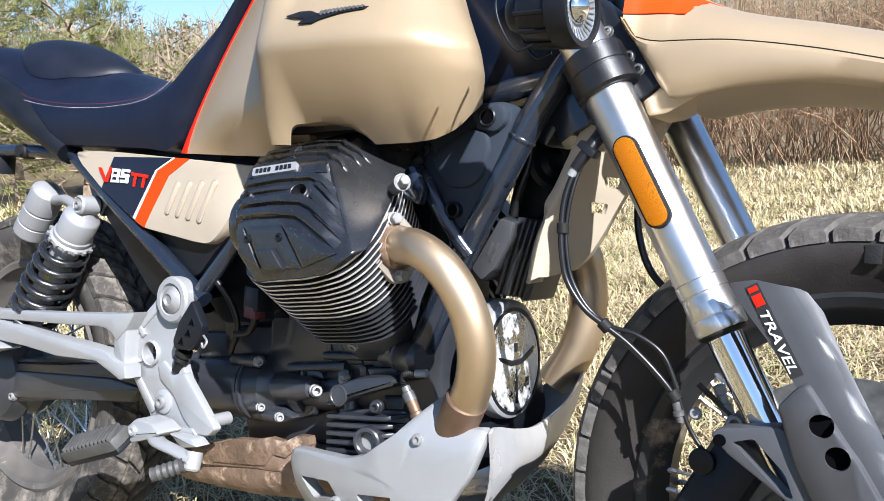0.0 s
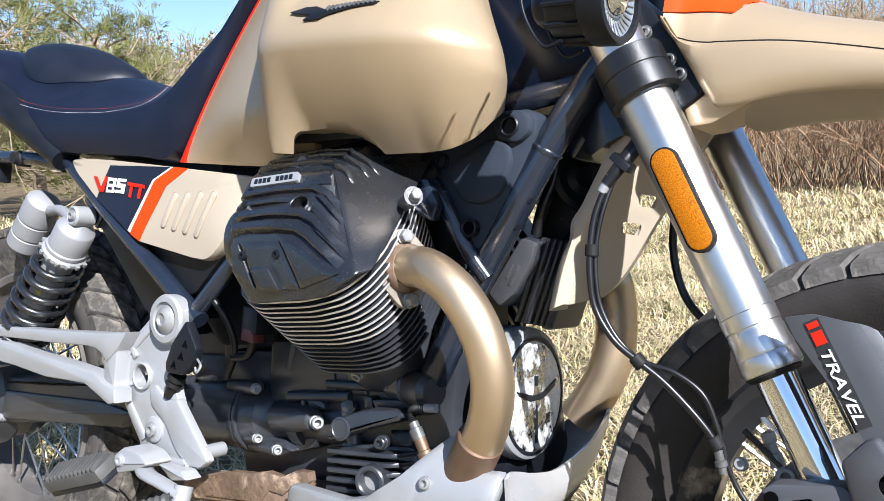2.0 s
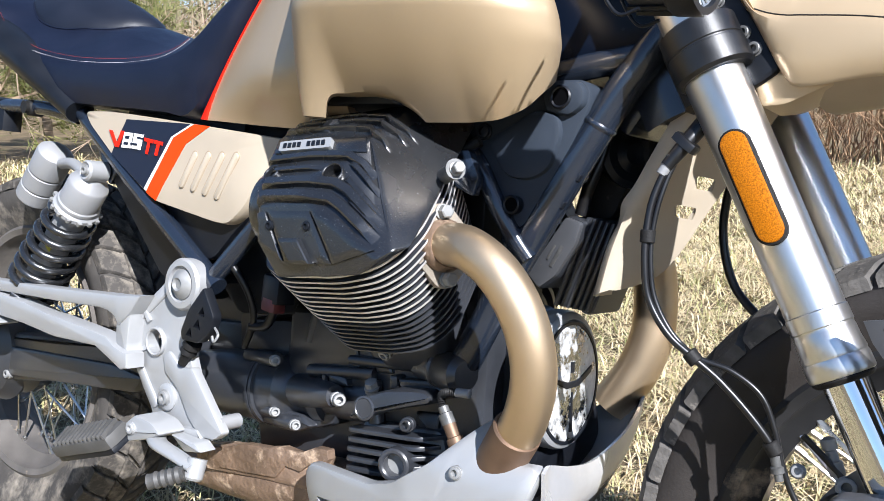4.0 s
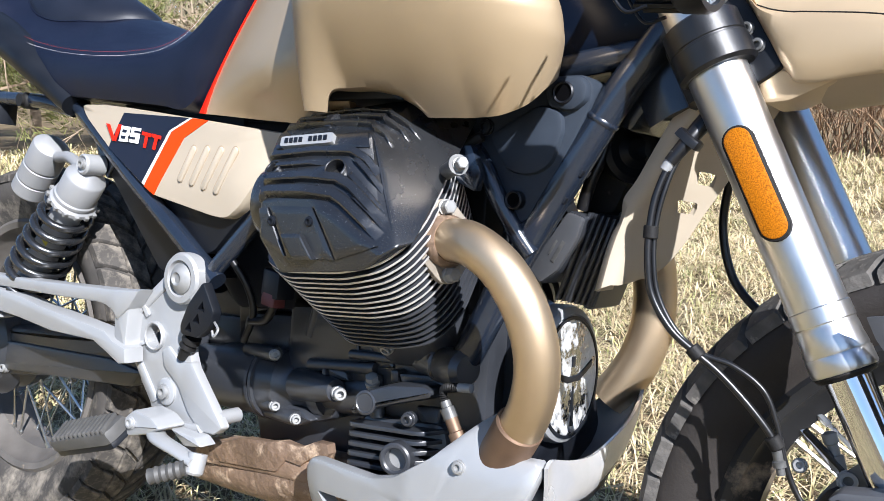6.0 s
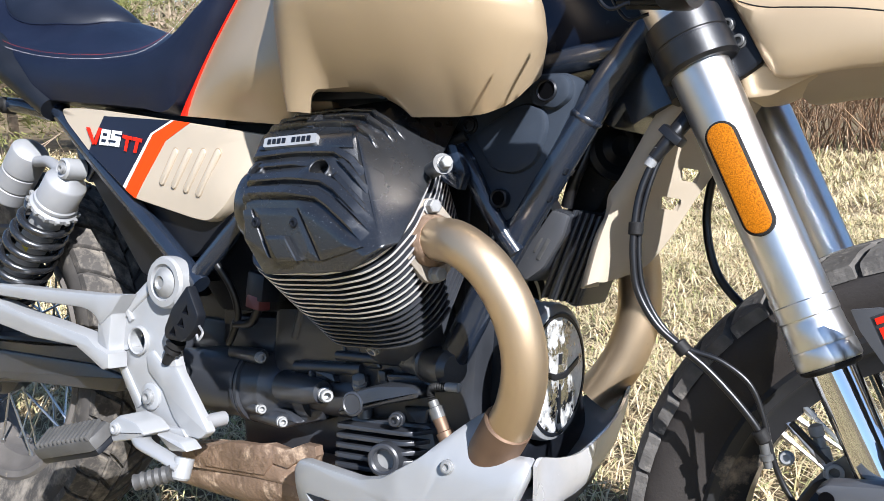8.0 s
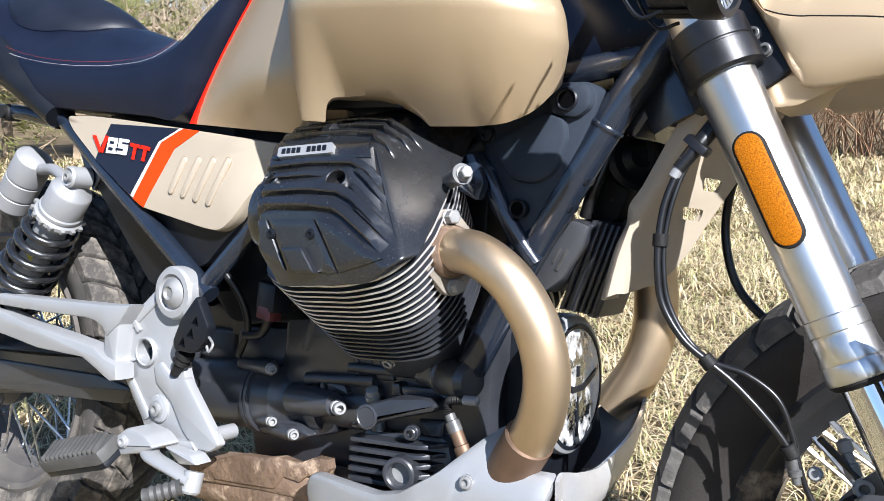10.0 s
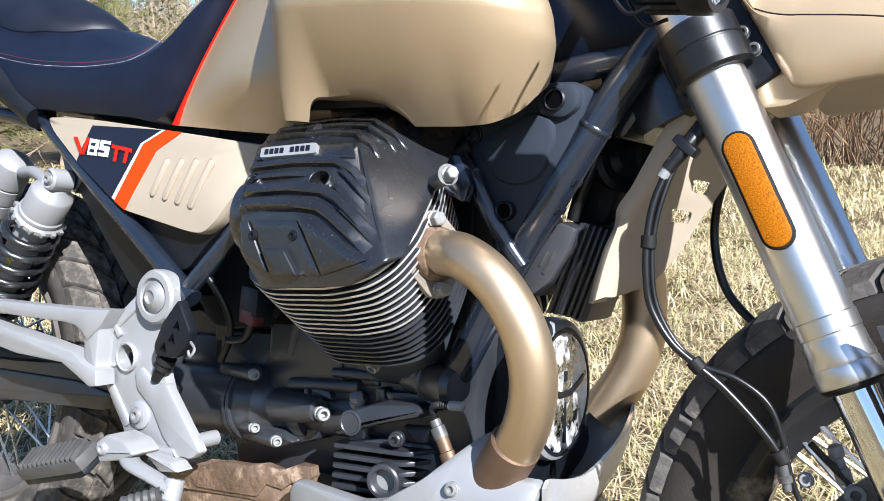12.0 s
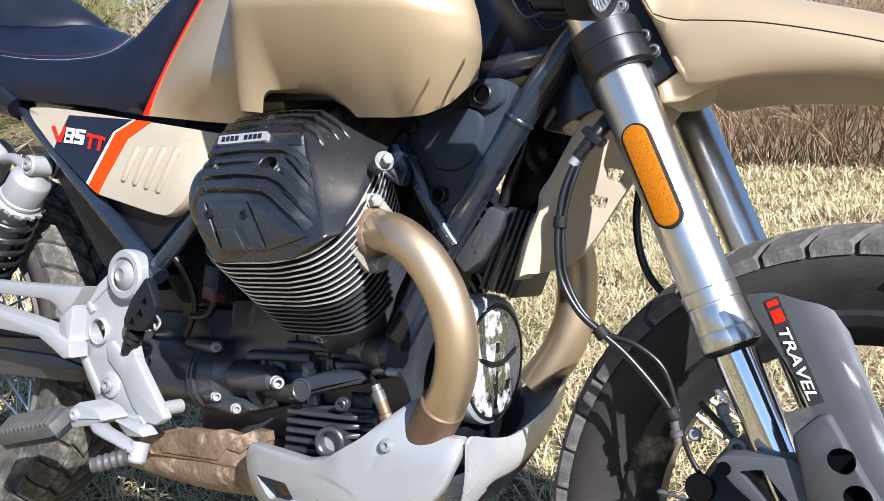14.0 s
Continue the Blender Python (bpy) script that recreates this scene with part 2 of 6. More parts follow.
def add_prism(bm, outline, place, h0, h1, bev=0.002):
    """An outline of 2D points raised from h0 to h1, its rim rounded; place(u, v, h) gives the point."""
    n = len(outline)
    c = Vector((sum(p[0] for p in outline) / n, sum(p[1] for p in outline) / n))
    area = sum(outline[i][0] * outline[(i + 1) % n][1] - outline[(i + 1) % n][0] * outline[i][1] for i in range(n))
    pts = [Vector(p) for p in (outline if area > 0 else outline[::-1])]

    def inset(d):
        res = []
        for i in range(n):
            a, b, e = pts[i - 1], pts[i], pts[(i + 1) % n]
            d1, d2 = (b - a).normalized(), (e - b).normalized()
            n1, n2 = Vector((-d1.y, d1.x)), Vector((-d2.y, d2.x))
            s = n1 + n2
            s = s / max(0.35, s.length_squared / 2) if s.length > 1e-6 else n1
            res.append(b + s * d)
        for _ in range(6):              # edges that the inset turned over shrink to a point
            turned = [(res[(i + 1) % n] - res[i]).dot(pts[(i + 1) % n] - pts[i]) < -1e-12 for i in range(n)]
            if not any(turned) or all(turned):
                break
            start = turned.index(False) + 1
            run = []
            for k in range(start, start + n + 1):
                if turned[k % n]:
                    run.append(k % n)
                elif run:
                    run.append((run[-1] + 1) % n)
                    mid = sum((res[j] for j in run), Vector((0, 0))) / len(run)
                    for j in run:
                        res[j] = mid
                    run = []
        return res
    sg = 1 if h1 > h0 else -1
    layers = [(h0, 0.0), (h1 - sg * bev, 0.0), (h1 - sg * bev * 0.3, bev * 0.3), (h1, bev)] if bev else [(h0, 0), (h1, 0)]
    rings = [[place(q.x, q.y, h) for q in inset(d)] for h, d in layers]
    rings_mesh(bm, rings)


def side_place(u, v, h):
    return Vector((u, h, v))


def plate(name, outline, y0, y1, material, parent, bev=0.003, label="", place=side_place):
    bm = bmesh.new()
    add_prism(bm, outline, place, y0, y1, bev)
    return part(name, bm, material, parent, label, 35)


def rounded(pts, r, n=4):
    """A polygon with its corners rounded; r one radius or one for each corner."""
    out = []
    m = len(pts)
    for i in range(m):
        a, b, c = Vector(pts[i - 1]), Vector(pts[i]), Vector(pts[(i + 1) % m])
        rr = r[i] if isinstance(r, (list, tuple)) else r
        u, v = a - b, c - b
        k = min(rr, u.length * 0.45, v.length * 0.45)
        p, q = b + u.normalized() * k, b + v.normalized() * k
        for j in range(n + 1):
            t = j / n
            w = p * (1 - t) ** 2 + b * 2 * t * (1 - t) + q * t * t
            out.append((w.x, w.y))
    return out


def add_box(bm, m, size, bev=0.003):
    sx, sy, sz = (s / 2 for s in size)
    add_prism(bm, rounded([(-sx, -sy), (sx, -sy), (sx, sy), (-sx, sy)], bev * 2, 2), lambda u, v, h: m @ Vector((u, v, h)), -sz, sz, bev)


def block(name, m, size, material, parent, bev=0.003, label=""):
    bm = bmesh.new()
    add_box(bm, m, size, bev)
    return part(name, bm, material, parent, label, 35)


def bolt(p, axis, r, parent, material=None, h=None, label="", hexed=False, name="bolt"):
    """A flanged socket or hex bolt head that stands on p."""
    h = h or r * 0.9
    bm = bmesh.new()
    add_lathe(bm, p, axis, [(-0.004, r * 1.12), (h * 0.2, r * 1.12), (h * 0.28, r * 1.05), (h * 0.3, r * 0.92), (h * 0.9, r * 0.92), (h, r * 0.8), (h, r * 0.52), (h * 0.3, r * 0.48), (h * 0.25, 0.0)] if not hexed else
              [(-0.004, r * 1.3), (h * 0.25, r * 1.3), (h * 0.3, r * 1.05), (h * 0.3, r), (h * 0.95, r), (h, r * 0.85), (h, 0)], 14)
    if hexed:
        add_lathe(bm, Vector(p) + Vector(axis).normalized() * h * 0.3, axis, [(0, r * 1.12), (h * 0.7, r * 1.12), (h * 0.78, r * 0.9)], 6)
    return part(name, bm, material or M_STEEL, parent, label, 35)


def add_ring(bm, p, axis, r0, r1, h, n=24, bev=0.0015):
    add_ring_profile(bm, p, axis, [(0, r0), (0, r1), (h - bev, r1), (h, r1 - bev), (h, r0 + bev), (h - bev, r0)], n)


def add_ring_profile(bm, p, axis, profile, n=24, arc=1.0, a0=0.0):
    """A closed section turned about the axis."""
    x, y, z = frame_of(axis)
    o = Vector(p)
    full = arc >= 0.999
    cols = [[o + z * t + (x * math.cos(a0 + 2 * math.pi * arc * k / n) + y * math.sin(a0 + 2 * math.pi * arc * k / n)) * r for t, r in profile] for k in range(n if full else n + 1)]
    vs = [[bm.verts.new(q) for q in c] for c in cols]
    m = len(profile)
    for k in range(len(vs) if full else len(vs) - 1):
        a, b = vs[k], vs[(k + 1) % len(vs)]
        for i in range(m):
            j = (i + 1) % m
            bm.faces.new((a[i], a[j], b[j], b[i]))
    if not full:
        bm.faces.new(vs[0])
        bm.faces.new(vs[-1][::-1])


def grid_mesh(bm, rows, thick=None):
    vs = [[bm.verts.new(p) for p in r] for r in rows]
    for a, b in zip(vs, vs[1:]):
        for i in range(len(a) - 1):
            bm.faces.new((a[i], a[i + 1], b[i + 1], b[i]))
    if thick:
        bmesh.ops.recalc_face_normals(bm, faces=bm.faces)
        bmesh.ops.solidify(bm, geom=list(bm.faces), thickness=thick)
    return vs


def lerp(a, b, t):
    return a + (b - a) * t
# ---- motorcycle ----
bike = new("motorcycle")
bike.matrix_world = LEAN
tagged(bike, "sand-beige adventure motorcycle with black twin engine leaning on dry grass", "motorcycle")
MID = -0.03        # middle plane
FORK_DIR = Vector((0.4612, 0, -0.8873)).normalized()


def fork_at(s, y=-0.14, front=0.0, out=0.0):
    """A point s metres down the fork leg from the lower yoke, pushed to the front and outward."""
    return Vector((1.2526, y, 0.782)) + FORK_DIR * s + Vector((0.886, 0, 0.463)) * front + Vector((0, -out, 0))


# -- wheels
def tyre_section(r_out, half, r_rim, half_rim):
    """Half the tyre's section from the bead over the sidewall to the crown, as (offset, radius)."""
    return [(half_rim, r_rim), (half_rim + 0.008, r_rim + 0.012), (half - 0.004, lerp(r_rim, r_out, 0.38)), (half, lerp(r_rim, r_out, 0.55)),
            (half - 0.004, lerp(r_rim, r_out, 0.72)), (half * 0.84, r_out - 0.017), (half * 0.55, r_out - 0.0095), (half * 0.25, r_out - 0.0065), (0, r_out - 0.006)]


def make_tyre(name, centre, r_out, half, r_rim, half_rim, label, material):
    sec = tyre_section(r_out, half, r_rim, half_rim)
    prof = [(-a, r) for a, r in sec] + [(a, r) for a, r in sec[-2::-1]]
    bm = bmesh.new()
    add_ring_profile(bm, centre, (0, 1, 0), prof, 96)
    return part(name, bm, material, bike, label, 50)


def tread_blocks(tyre, centre, r_out, half, count, material, seed):
    """Knobs set round the crown: two rows in the middle and one on each shoulder."""
    rnd = random.Random(seed)
    cx, cy, cz = centre
    kinds = []
    for row, (a0, a1, skew) in enumerate(((-0.95, -0.48, 0.4), (-0.455, -0.02, 0.6), (0.02, 0.455, -0.6), (0.48, 0.95, -0.4))):
        bm = bmesh.new()
        da = 2 * math.pi / count
        rings = []
        for lift, grow in ((-0.004, 1.0), (0.0055, 0.98), (0.0075, 0.90)):
            ring = []
            for u, v in ((-1, -1), (0, -1), (1, -1), (1, 0), (1, 1), (0, 1), (-1, 1), (-1, 0)):
                w = lerp(a0, a1, 0.5 + 0.5 * u * grow)
                ang = da * (0.43 * v * grow + 0.55 * skew * u)
                drop = float(np.interp(abs(w), [0, 0.25, 0.55, 0.84, 0.94], [0, 0.0005, 0.0035, 0.011, 0.019]))
                r = r_out - 0.006 - drop + lift
                ring.append(Vector((r * math.sin(ang), w * half + math.copysign(max(0, abs(w) - 0.6) * 2.0 * lift, w), r * math.cos(ang))))
            rings.append(ring)
        rings_mesh(bm, rings)
        first = part("tread_block", bm, material, tyre, "", 30)
        kinds.append((first.data, 0.5 * (row % 2)))
        bpy.data.objects.remove(first)
    for data, ph in kinds:
        for k in range(count):
            ob = new("tread_block", data)
            ob.parent = tyre
            ob.matrix_local = pose(cx, cy, cz, 0, 360 / count * (k + ph), 0)


def make_rim(name, centre, r, half, material, label):
    bm = bmesh.new()
    add_ring_profile(bm, centre, (0, 1, 0), [(-half, r + 0.010), (-half - 0.004, r + 0.004), (-half, r - 0.006), (-half * 0.7, r - 0.010), (-half * 0.4, r - 0.026),
                                             (half * 0.4, r - 0.026), (half * 0.7, r - 0.010), (half, r - 0.006), (half + 0.004, r + 0.004), (half, r + 0.010), (0, r - 0.012)], 96)
    return part(name, bm, material, bike, label, 40)


def spokes(rim, centre, r_hub, r_rim, hub_half, rim_half, pairs, r=0.0021):
    c = Vector(centre)
    for k in range(pairs):
        a = 2 * math.pi * k / pairs
        for sgn in (-1, 1):
            for lead in (-1, 1):
                b = a + lead * 0.5
                p = c + Vector((r_hub * math.cos(b), sgn * hub_half, r_hub * math.sin(b)))
                q = c + Vector((r_rim * math.cos(a + lead * 0.05 + sgn * 0.05), sgn * rim_half, r_rim * math.sin(a + lead * 0.05 + sgn * 0.05)))
                bm = bmesh.new()
                add_tube(bm, [p, q], r, 6, smooth=False)
                add_tube(bm, [q, q + (p - q).normalized() * 0.022], r * 1.7, 6, smooth=False)
                part("spoke", bm, M_SPOKE, rim)


FRONT = (1.512, MID, 0.314)
REAR = (0.03, MID, 0.318)
front_tyre = make_tyre("front_tyre", FRONT, 0.320, 0.058, 0.236, 0.034, "black block-tread front tyre with dusty sidewall", M_SIDEWALL)
front_rim = make_rim("front_rim", FRONT, 0.231, 0.036, M_RIM, "black spoked front rim")
rear_tyre = make_tyre("rear_tyre", REAR, 0.322, 0.076, 0.222, 0.050, "dusty block-tread rear tyre", M_TYRE_DUSTY)
rear_rim = make_rim("rear_rim", REAR, 0.217, 0.054, M_MUD, "mud-splashed spoked rear rim")
lathe("front_hub", (FRONT[0], MID - 0.06, FRONT[2]), (0, 1, 0), [(0, 0.022), (0.01, 0.04), (0.03, 0.042), (0.05, 0.03), (0.07, 0.03), (0.09, 0.042), (0.11, 0.04), (0.12, 0.022)], M_BLACK, bike, 24)
lathe("rear_hub", (REAR[0], MID - 0.08, REAR[2]), (0, 1, 0), [(0, 0.05), (0.02, 0.075), (0.05, 0.07), (0.08, 0.045), (0.12, 0.06), (0.14, 0.04)], M_ENGINE, bike, 28)
spokes(front_rim, FRONT, 0.038, 0.217, 0.04, 0.012, 10)
spokes(rear_rim, REAR, 0.055, 0.203, 0.045, 0.016, 10)

lathe("brake_disc", (FRONT[0], MID - 0.078, FRONT[2]), (0, 1, 0), [(0, 0.11), (0, 0.158), (0.004, 0.158), (0.004, 0.11), (0, 0.11)], M_WORN, bike, 64, "steel front brake disc")


def cut(ob, fill):
    """Take away from ob the solid that fill() builds."""
    bm = bmesh.new()
    fill(bm)
    tool = link("cutter", bm, M_BLACK, smooth=0)
    tool.matrix_world = ob.matrix_world.copy()
    mod = ob.modifiers.new("cut", "BOOLEAN")
    mod.operation, mod.object, mod.solver = "DIFFERENCE", tool, "EXACT"
    bpy.context.view_layer.update()
    tool.matrix_world = ob.matrix_world.copy()
    bpy.context.view_layer.update()
    dg = bpy.context.evaluated_depsgraph_get()
    me = bpy.data.meshes.new_from_object(ob.evaluated_get(dg))
    ob.modifiers.clear()
    ob.data = me
    bpy.data.objects.remove(tool)
    return ob


# -- fork
for y, k in ((-0.14, 0.0272), (0.085, 0.0242)):
    leg = lathe("fork_leg", fork_at(-0.16, y), FORK_DIR, [(0, k), (0.20, k), (0.30, k * 0.962), (0.408, k * 0.925), (0.409, k * 0.955), (0.422, k * 0.955), (0.423, k * 0.93), (0.426, k * 0.93), (0.427, k * 0.945), (0.436, k * 0.95), (0.446, k * 1.0), (0.448, k * 0.975), (0.450, k * 1.005), (0.462, k * 1.015), (0.464, k * 0.98), (0.466, k * 0.86)],
                M_ALU, bike, 48, "brushed aluminium upside-down fork tube", 30)
    lathe("dust_seal", fork_at(0.303, y), FORK_DIR, [(0, k * 0.96), (0.003, k * 0.96), (0.006, k * 0.86), (0.007, k * 0.74)], M_RUBBER, leg, 32)
    lathe("stanchion", fork_at(0.305, y), FORK_DIR, [(0, 0.0192), (0.24, 0.0192)], M_CHROME, leg, 36, "polished chrome stanchion")
    yoke = lathe("fork_clamp", fork_at(-0.0255, y, 0.002), FORK_DIR, [(0, 0.0315), (0.0025, 0.0352), (0.0225, 0.0352), (0.0235, 0.0342), (0.0250, 0.0342), (0.0260, 0.0358), (0.0475, 0.0358), (0.0505, 0.0320)], M_CLAMP, bike, 48, "crackle-finished black cast lower fork clamp", 30)
block("lower_yoke", Matrix.Translation(fork_at(0.0, MID)) @ pose(0, 0, 0, 0, -28.5, 0) @ Matrix.Translation((-0.02, 0, 0)), (0.045, 0.20, 0.065), M_BLACK, bike, 0.008)
bracket = plate("fender_bracket", rounded([(1.236, 0.880), (1.260, 0.858), (1.290, 0.815), (1.317, 0.768), (1.294, 0.752), (1.278, 0.760), (1.250, 0.81)], 0.006), -0.08, -0.126, M_BLACK, bike, 0.004, "black fender mounting bracket")
for p in ((1.256, -0.126, 0.832), (1.282, -0.126, 0.802), (1.293, -0.126, 0.787)):
    bolt(p, (0, -1, 0), 0.0062, bracket, M_WORN)

# -- reflector
bm = bmesh.new()


def fork_face(u, v, h):
    """On the outer face of the near fork tube: u across, v down, h outward."""
    n = Vector((0.04, -1.0, 0.02)).normalized()
    across = n.cross(FORK_DIR).normalized()
    if across.x < 0:
        across = -across
    return Vector((1.3135, -0.14, 0.662)) + n * (0.0262 + h) + across * u + FORK_DIR * v


def capsule(w, l, n=10):
    return [(w * math.cos(math.pi * k / n), l / 2 - w + w * math.sin(math.pi * k / n)) for k in range(n + 1)] + \
           [(-w * math.cos(math.pi * k / n), -l / 2 + w - w * math.sin(math.pi * k / n)) for k in range(n + 1)]


add_prism(bm, capsule(0.0138, 0.106), fork_face, -0.012, 0.006, 0.002)
reflector = part("side_reflector", bm, M_RUBBER, bike, "amber side reflector in a black surround")
bm = bmesh.new()
add_prism(bm, capsule(0.0117, 0.1015), fork_face, 0.004, 0.0075, 0.0015)
part("lens", bm, M_AMBER, reflector, "orange honeycomb lens")

# -- tank
PLAN = [(0.838, -0.170, 0.725), (0.828, -0.200, 0.716), (0.826, -0.228, 0.712), (0.834, -0.252, 0.711), (0.857, -0.272, 0.710), (0.885, -0.282, 0.709), (0.930, -0.287, 0.708), (0.980, -0.288, 0.707), (1.022, -0.286, 0.707),
        (1.062, -0.278, 0.708), (1.100, -0.262, 0.712), (1.128, -0.236, 0.724), (1.138, -0.205, 0.744), (1.122, -0.165, 0.760), (1.085, -0.130, 0.767), (1.04, -0.10, 0.77)]
BELOW = 14          # rows from the bottom edge up to the shoulder
SHOULDER = 0.820
UPPER = [(0.0008, 0.828), (0.0040, 0.836), (0.0095, 0.845), (0.0165, 0.855), (0.0245, 0.866), (0.036, 0.882), (0.052, 0.905), (0.070, 0.930), (0.093, 0.960), (0.12, 0.988)]
line = spline(PLAN, 6)
i_front = next(i for i, p in enumerate(line) if p.x > 1.05)
full = []
for k in range(2 + BELOW + len(UPPER)):
    row = []
    for i, p in enumerate(line):
        t = line[min(i + 1, len(line) - 1)] - line[max(0, i - 1)]
        nrm = Vector((t.y, -t.x, 0)).normalized()
        if k < 2 + BELOW:
            drop = (SHOULDER - p.z - 0.005) * (1 - max(0, k - 2) / (BELOW - 1))
            ins, z = 0.42 * drop + 3.0 * drop * drop, SHOULDER - drop
            if k < 2:
                ins, z = ins + (0.030, 0.003)[k], z + (0.055, 0.001)[k]
        else:
            ins, z = UPPER[k - 2 - BELOW]
        z += 0.054 * (1.0 - p.x) * max(0, z - 0.72) / 0.1
        w = 1.0 if 0.90 < p.x and i <= i_front else lerp(0.25, 1, max(0, min(1, (p.x - 0.834) / 0.066))) if i < 0.5 * len(line) else lerp(1, 0.3, (i - i_front) / (len(line) - 1 - i_front))
        q = Vector((p.x - nrm.x * ins * (0.55 if nrm.x > 0 else 0.15), p.y + ins * w, 0))
        q.x -= 0.30 * max(0, z - 0.79) * max(0, min(1, (p.x - 1.05) / 0.08))
        q.y = min(q.y, MID - 0.02)
        q.z = z
        row.append(q)
    full.append(row + [Vector((q.x, 2 * MID - q.y, q.z)) for q in reversed(row)])
full.append([Vector((lerp(q.x, 0.98, 0.55), lerp(q.y, MID, 0.55), 1.02)) for q in full[-1]])
bm = bmesh.new()
rings_mesh(bm, full, True, True)
skin = BVHTree.FromBMesh(bm)
tank = part("fuel_tank", bm, M_BEIGE, bike, "matt sand-beige painted fuel tank", 60)
ARCH = rounded([(0.880, 0.66), (0.882, 0.739), (0.949, 0.741), (0.982, 0.735), (1.007, 0.723), (1.025, 0.708), (1.034, 0.66)], 0.014, 5)
cut(tank, lambda bm: add_prism(bm, ARCH, lambda u, v, h: Vector((u - 0.85 * (h + 0.238), h, v)), -0.170, -0.36, 0))
tank.data.set_sharp_from_angle(angle=radians(50))
# emblem of a bird in flight on the tank's shoulder
wing = [(0.921, 0.857), (0.945, 0.861), (0.962, 0.859), (0.976, 0.852), (1.010, 0.855), (1.046, 0.853), (1.043, 0.849), (1.012, 0.847), (0.985, 0.841), (0.975, 0.836), (0.952, 0.838), (0.958, 0.846), (0.940, 0.850)]


def shoulder(u, v, h):
    hit = skin.ray_cast(Vector((u, -0.5, v)), Vector((0, 1, 0)))[0]
    return Vector((u, hit.y - h, v))


emblem = plate("tank_emblem", [(lerp(0.903, 1.026, (x - 0.921) / 0.125), 0.857 + (z - 0.8485) * 0.8) for x, z in wing], -0.006, 0.004, M_BLACK, tank, 0.001, "dark metal bird emblem", shoulder)
for k in range(11):
    u = 0.962 + 0.0056 * k
    v = 0.8600 + 0.00012 * k
    h = 0.0052 - 0.00022 * k
    plate("feather", [(u, v - h * 0.55), (u + 0.0030, v - h * 0.75), (u + 0.0042, v + h * 0.1), (u + 0.0026, v + h * 0.55), (u + 0.0004, v + h * 0.4)], 0.002, 0.0056, M_WORN, emblem, 0.0006, "", shoulder)

# rear side panel of the tank
def panel_at(u, v):
    rear = Vector((lerp(0.562, 0.745, v), -0.148 + 0.040 * v * v, lerp(0.724, 1.03, v)))
    fr = Vector((lerp(0.864, 0.925, v), -0.236 + 0.033 * v * v, lerp(0.702, 1.03, v)))
    p = rear.lerp(fr, u)
    low = max(0, 1 - v / 0.24)
    p.y += -0.010 * math.sin(math.pi * u) + 0.042 * low * low * min(1, u * 2.2) + 0.10 * max(0, u - 0.72)
    return p


bm = bmesh.new()
grid_mesh(bm, [[panel_at(k / 16, j / 22) for j in range(23)] for k in range(17)], 0.012)
side_panel = part("tank_side_panel", bm, M_BEIGE, bike, "sand-beige rear tank panel", 50)
bm = bmesh.new()
rows = []
for i in range(25):
    v = i / 24
    w = 0.0030 + 0.013 * max(0, 1 - v / 0.30) ** 1.2
    rows.append([panel_at(u * w / 0.30 - 0.003, v) + Vector((0, -0.0030 if 0 < u < 1 else 0.001, 0)) for u in (0, 0.2, 0.5, 0.8, 1)])
grid_mesh(bm, rows, 0.0008)
part("red_stripe", bm, M_RED, side_panel, "bright red edging stripe")
plate("under_tank_tray", rounded([(0.820, 0.732), (0.985, 0.732), (1.002, 0.780), (0.820, 0.780)], 0.006), -0.08, -0.200, M_BLACK, bike, 0.004, "black plastic tray under the tank")
lathe("tray_clip", (0.950, -0.199, 0.742), (0, -1, 0), [(0, 0.011), (0.003, 0.010), (0.004, 0.006), (0.002, 0)], M_CHARCOAL, bike, 16)
# -- seat
SEAT = [(-0.12, 0.93, 0.965, 0.975, 0.15), (-0.02, 0.89, 0.945, 0.962, 0.15), (0.039, 0.863, 0.916, 0.945, 0.15), (0.097, 0.842, 0.866, 0.925, 0.15), (0.172, 0.798, 0.834, 0.905, 0.15), (0.243, 0.750, 0.818, 0.89, 0.15),
        (0.309, 0.744, 0.809, 0.888, 0.148), (0.380, 0.739, 0.804, 0.866, 0.146), (0.433, 0.736, 0.803, 0.852, 0.144), (0.500, 0.731, 0.808, 0.848, 0.14), (0.550, 0.728, 0.827, 0.855, 0.136),
        (0.590, 0.775, 0.862, 0.880, 0.130), (0.640, 0.860, 0.905, 0.92, 0.122), (0.690, 0.941, 0.96, 0.97, 0.115), (0.73, 1.0, 1.01, 1.015, 0.10)]
rows = []
for x, zb, zs, zt, w in SEAT:
    half = [(-w + 0.03, zb), (-w + 0.004, zb + 0.002), (-w - 0.004, lerp(zb, zs, 0.35)), (-w - 0.004, lerp(zb, zs, 0.75)), (-w, zs - 0.004), (-w + 0.006, zs + 0.004), (-w + 0.03, lerp(zs, zt, 0.28)),
            (-w * 0.55, lerp(zs, zt, 0.72)), (-w * 0.25, lerp(zs, zt, 0.95)), (0, zt)]
    ring = [Vector((x, MID + y, z)) for y, z in half] + [Vector((x, MID - y, z)) for y, z in half[-2::-1]]
    rows.append(ring)
bm = bmesh.new()
rows = [[Vector(p) for p in col] for col in zip(*[spline(c, 4) for c in zip(*rows)])]
rings_mesh(bm, rows)
seat_skin = BVHTree.FromBMesh(bm)
seat = part("seat", bm, M_SEAT, bike, "dark navy vinyl rider seat with contrast stitching", 60)
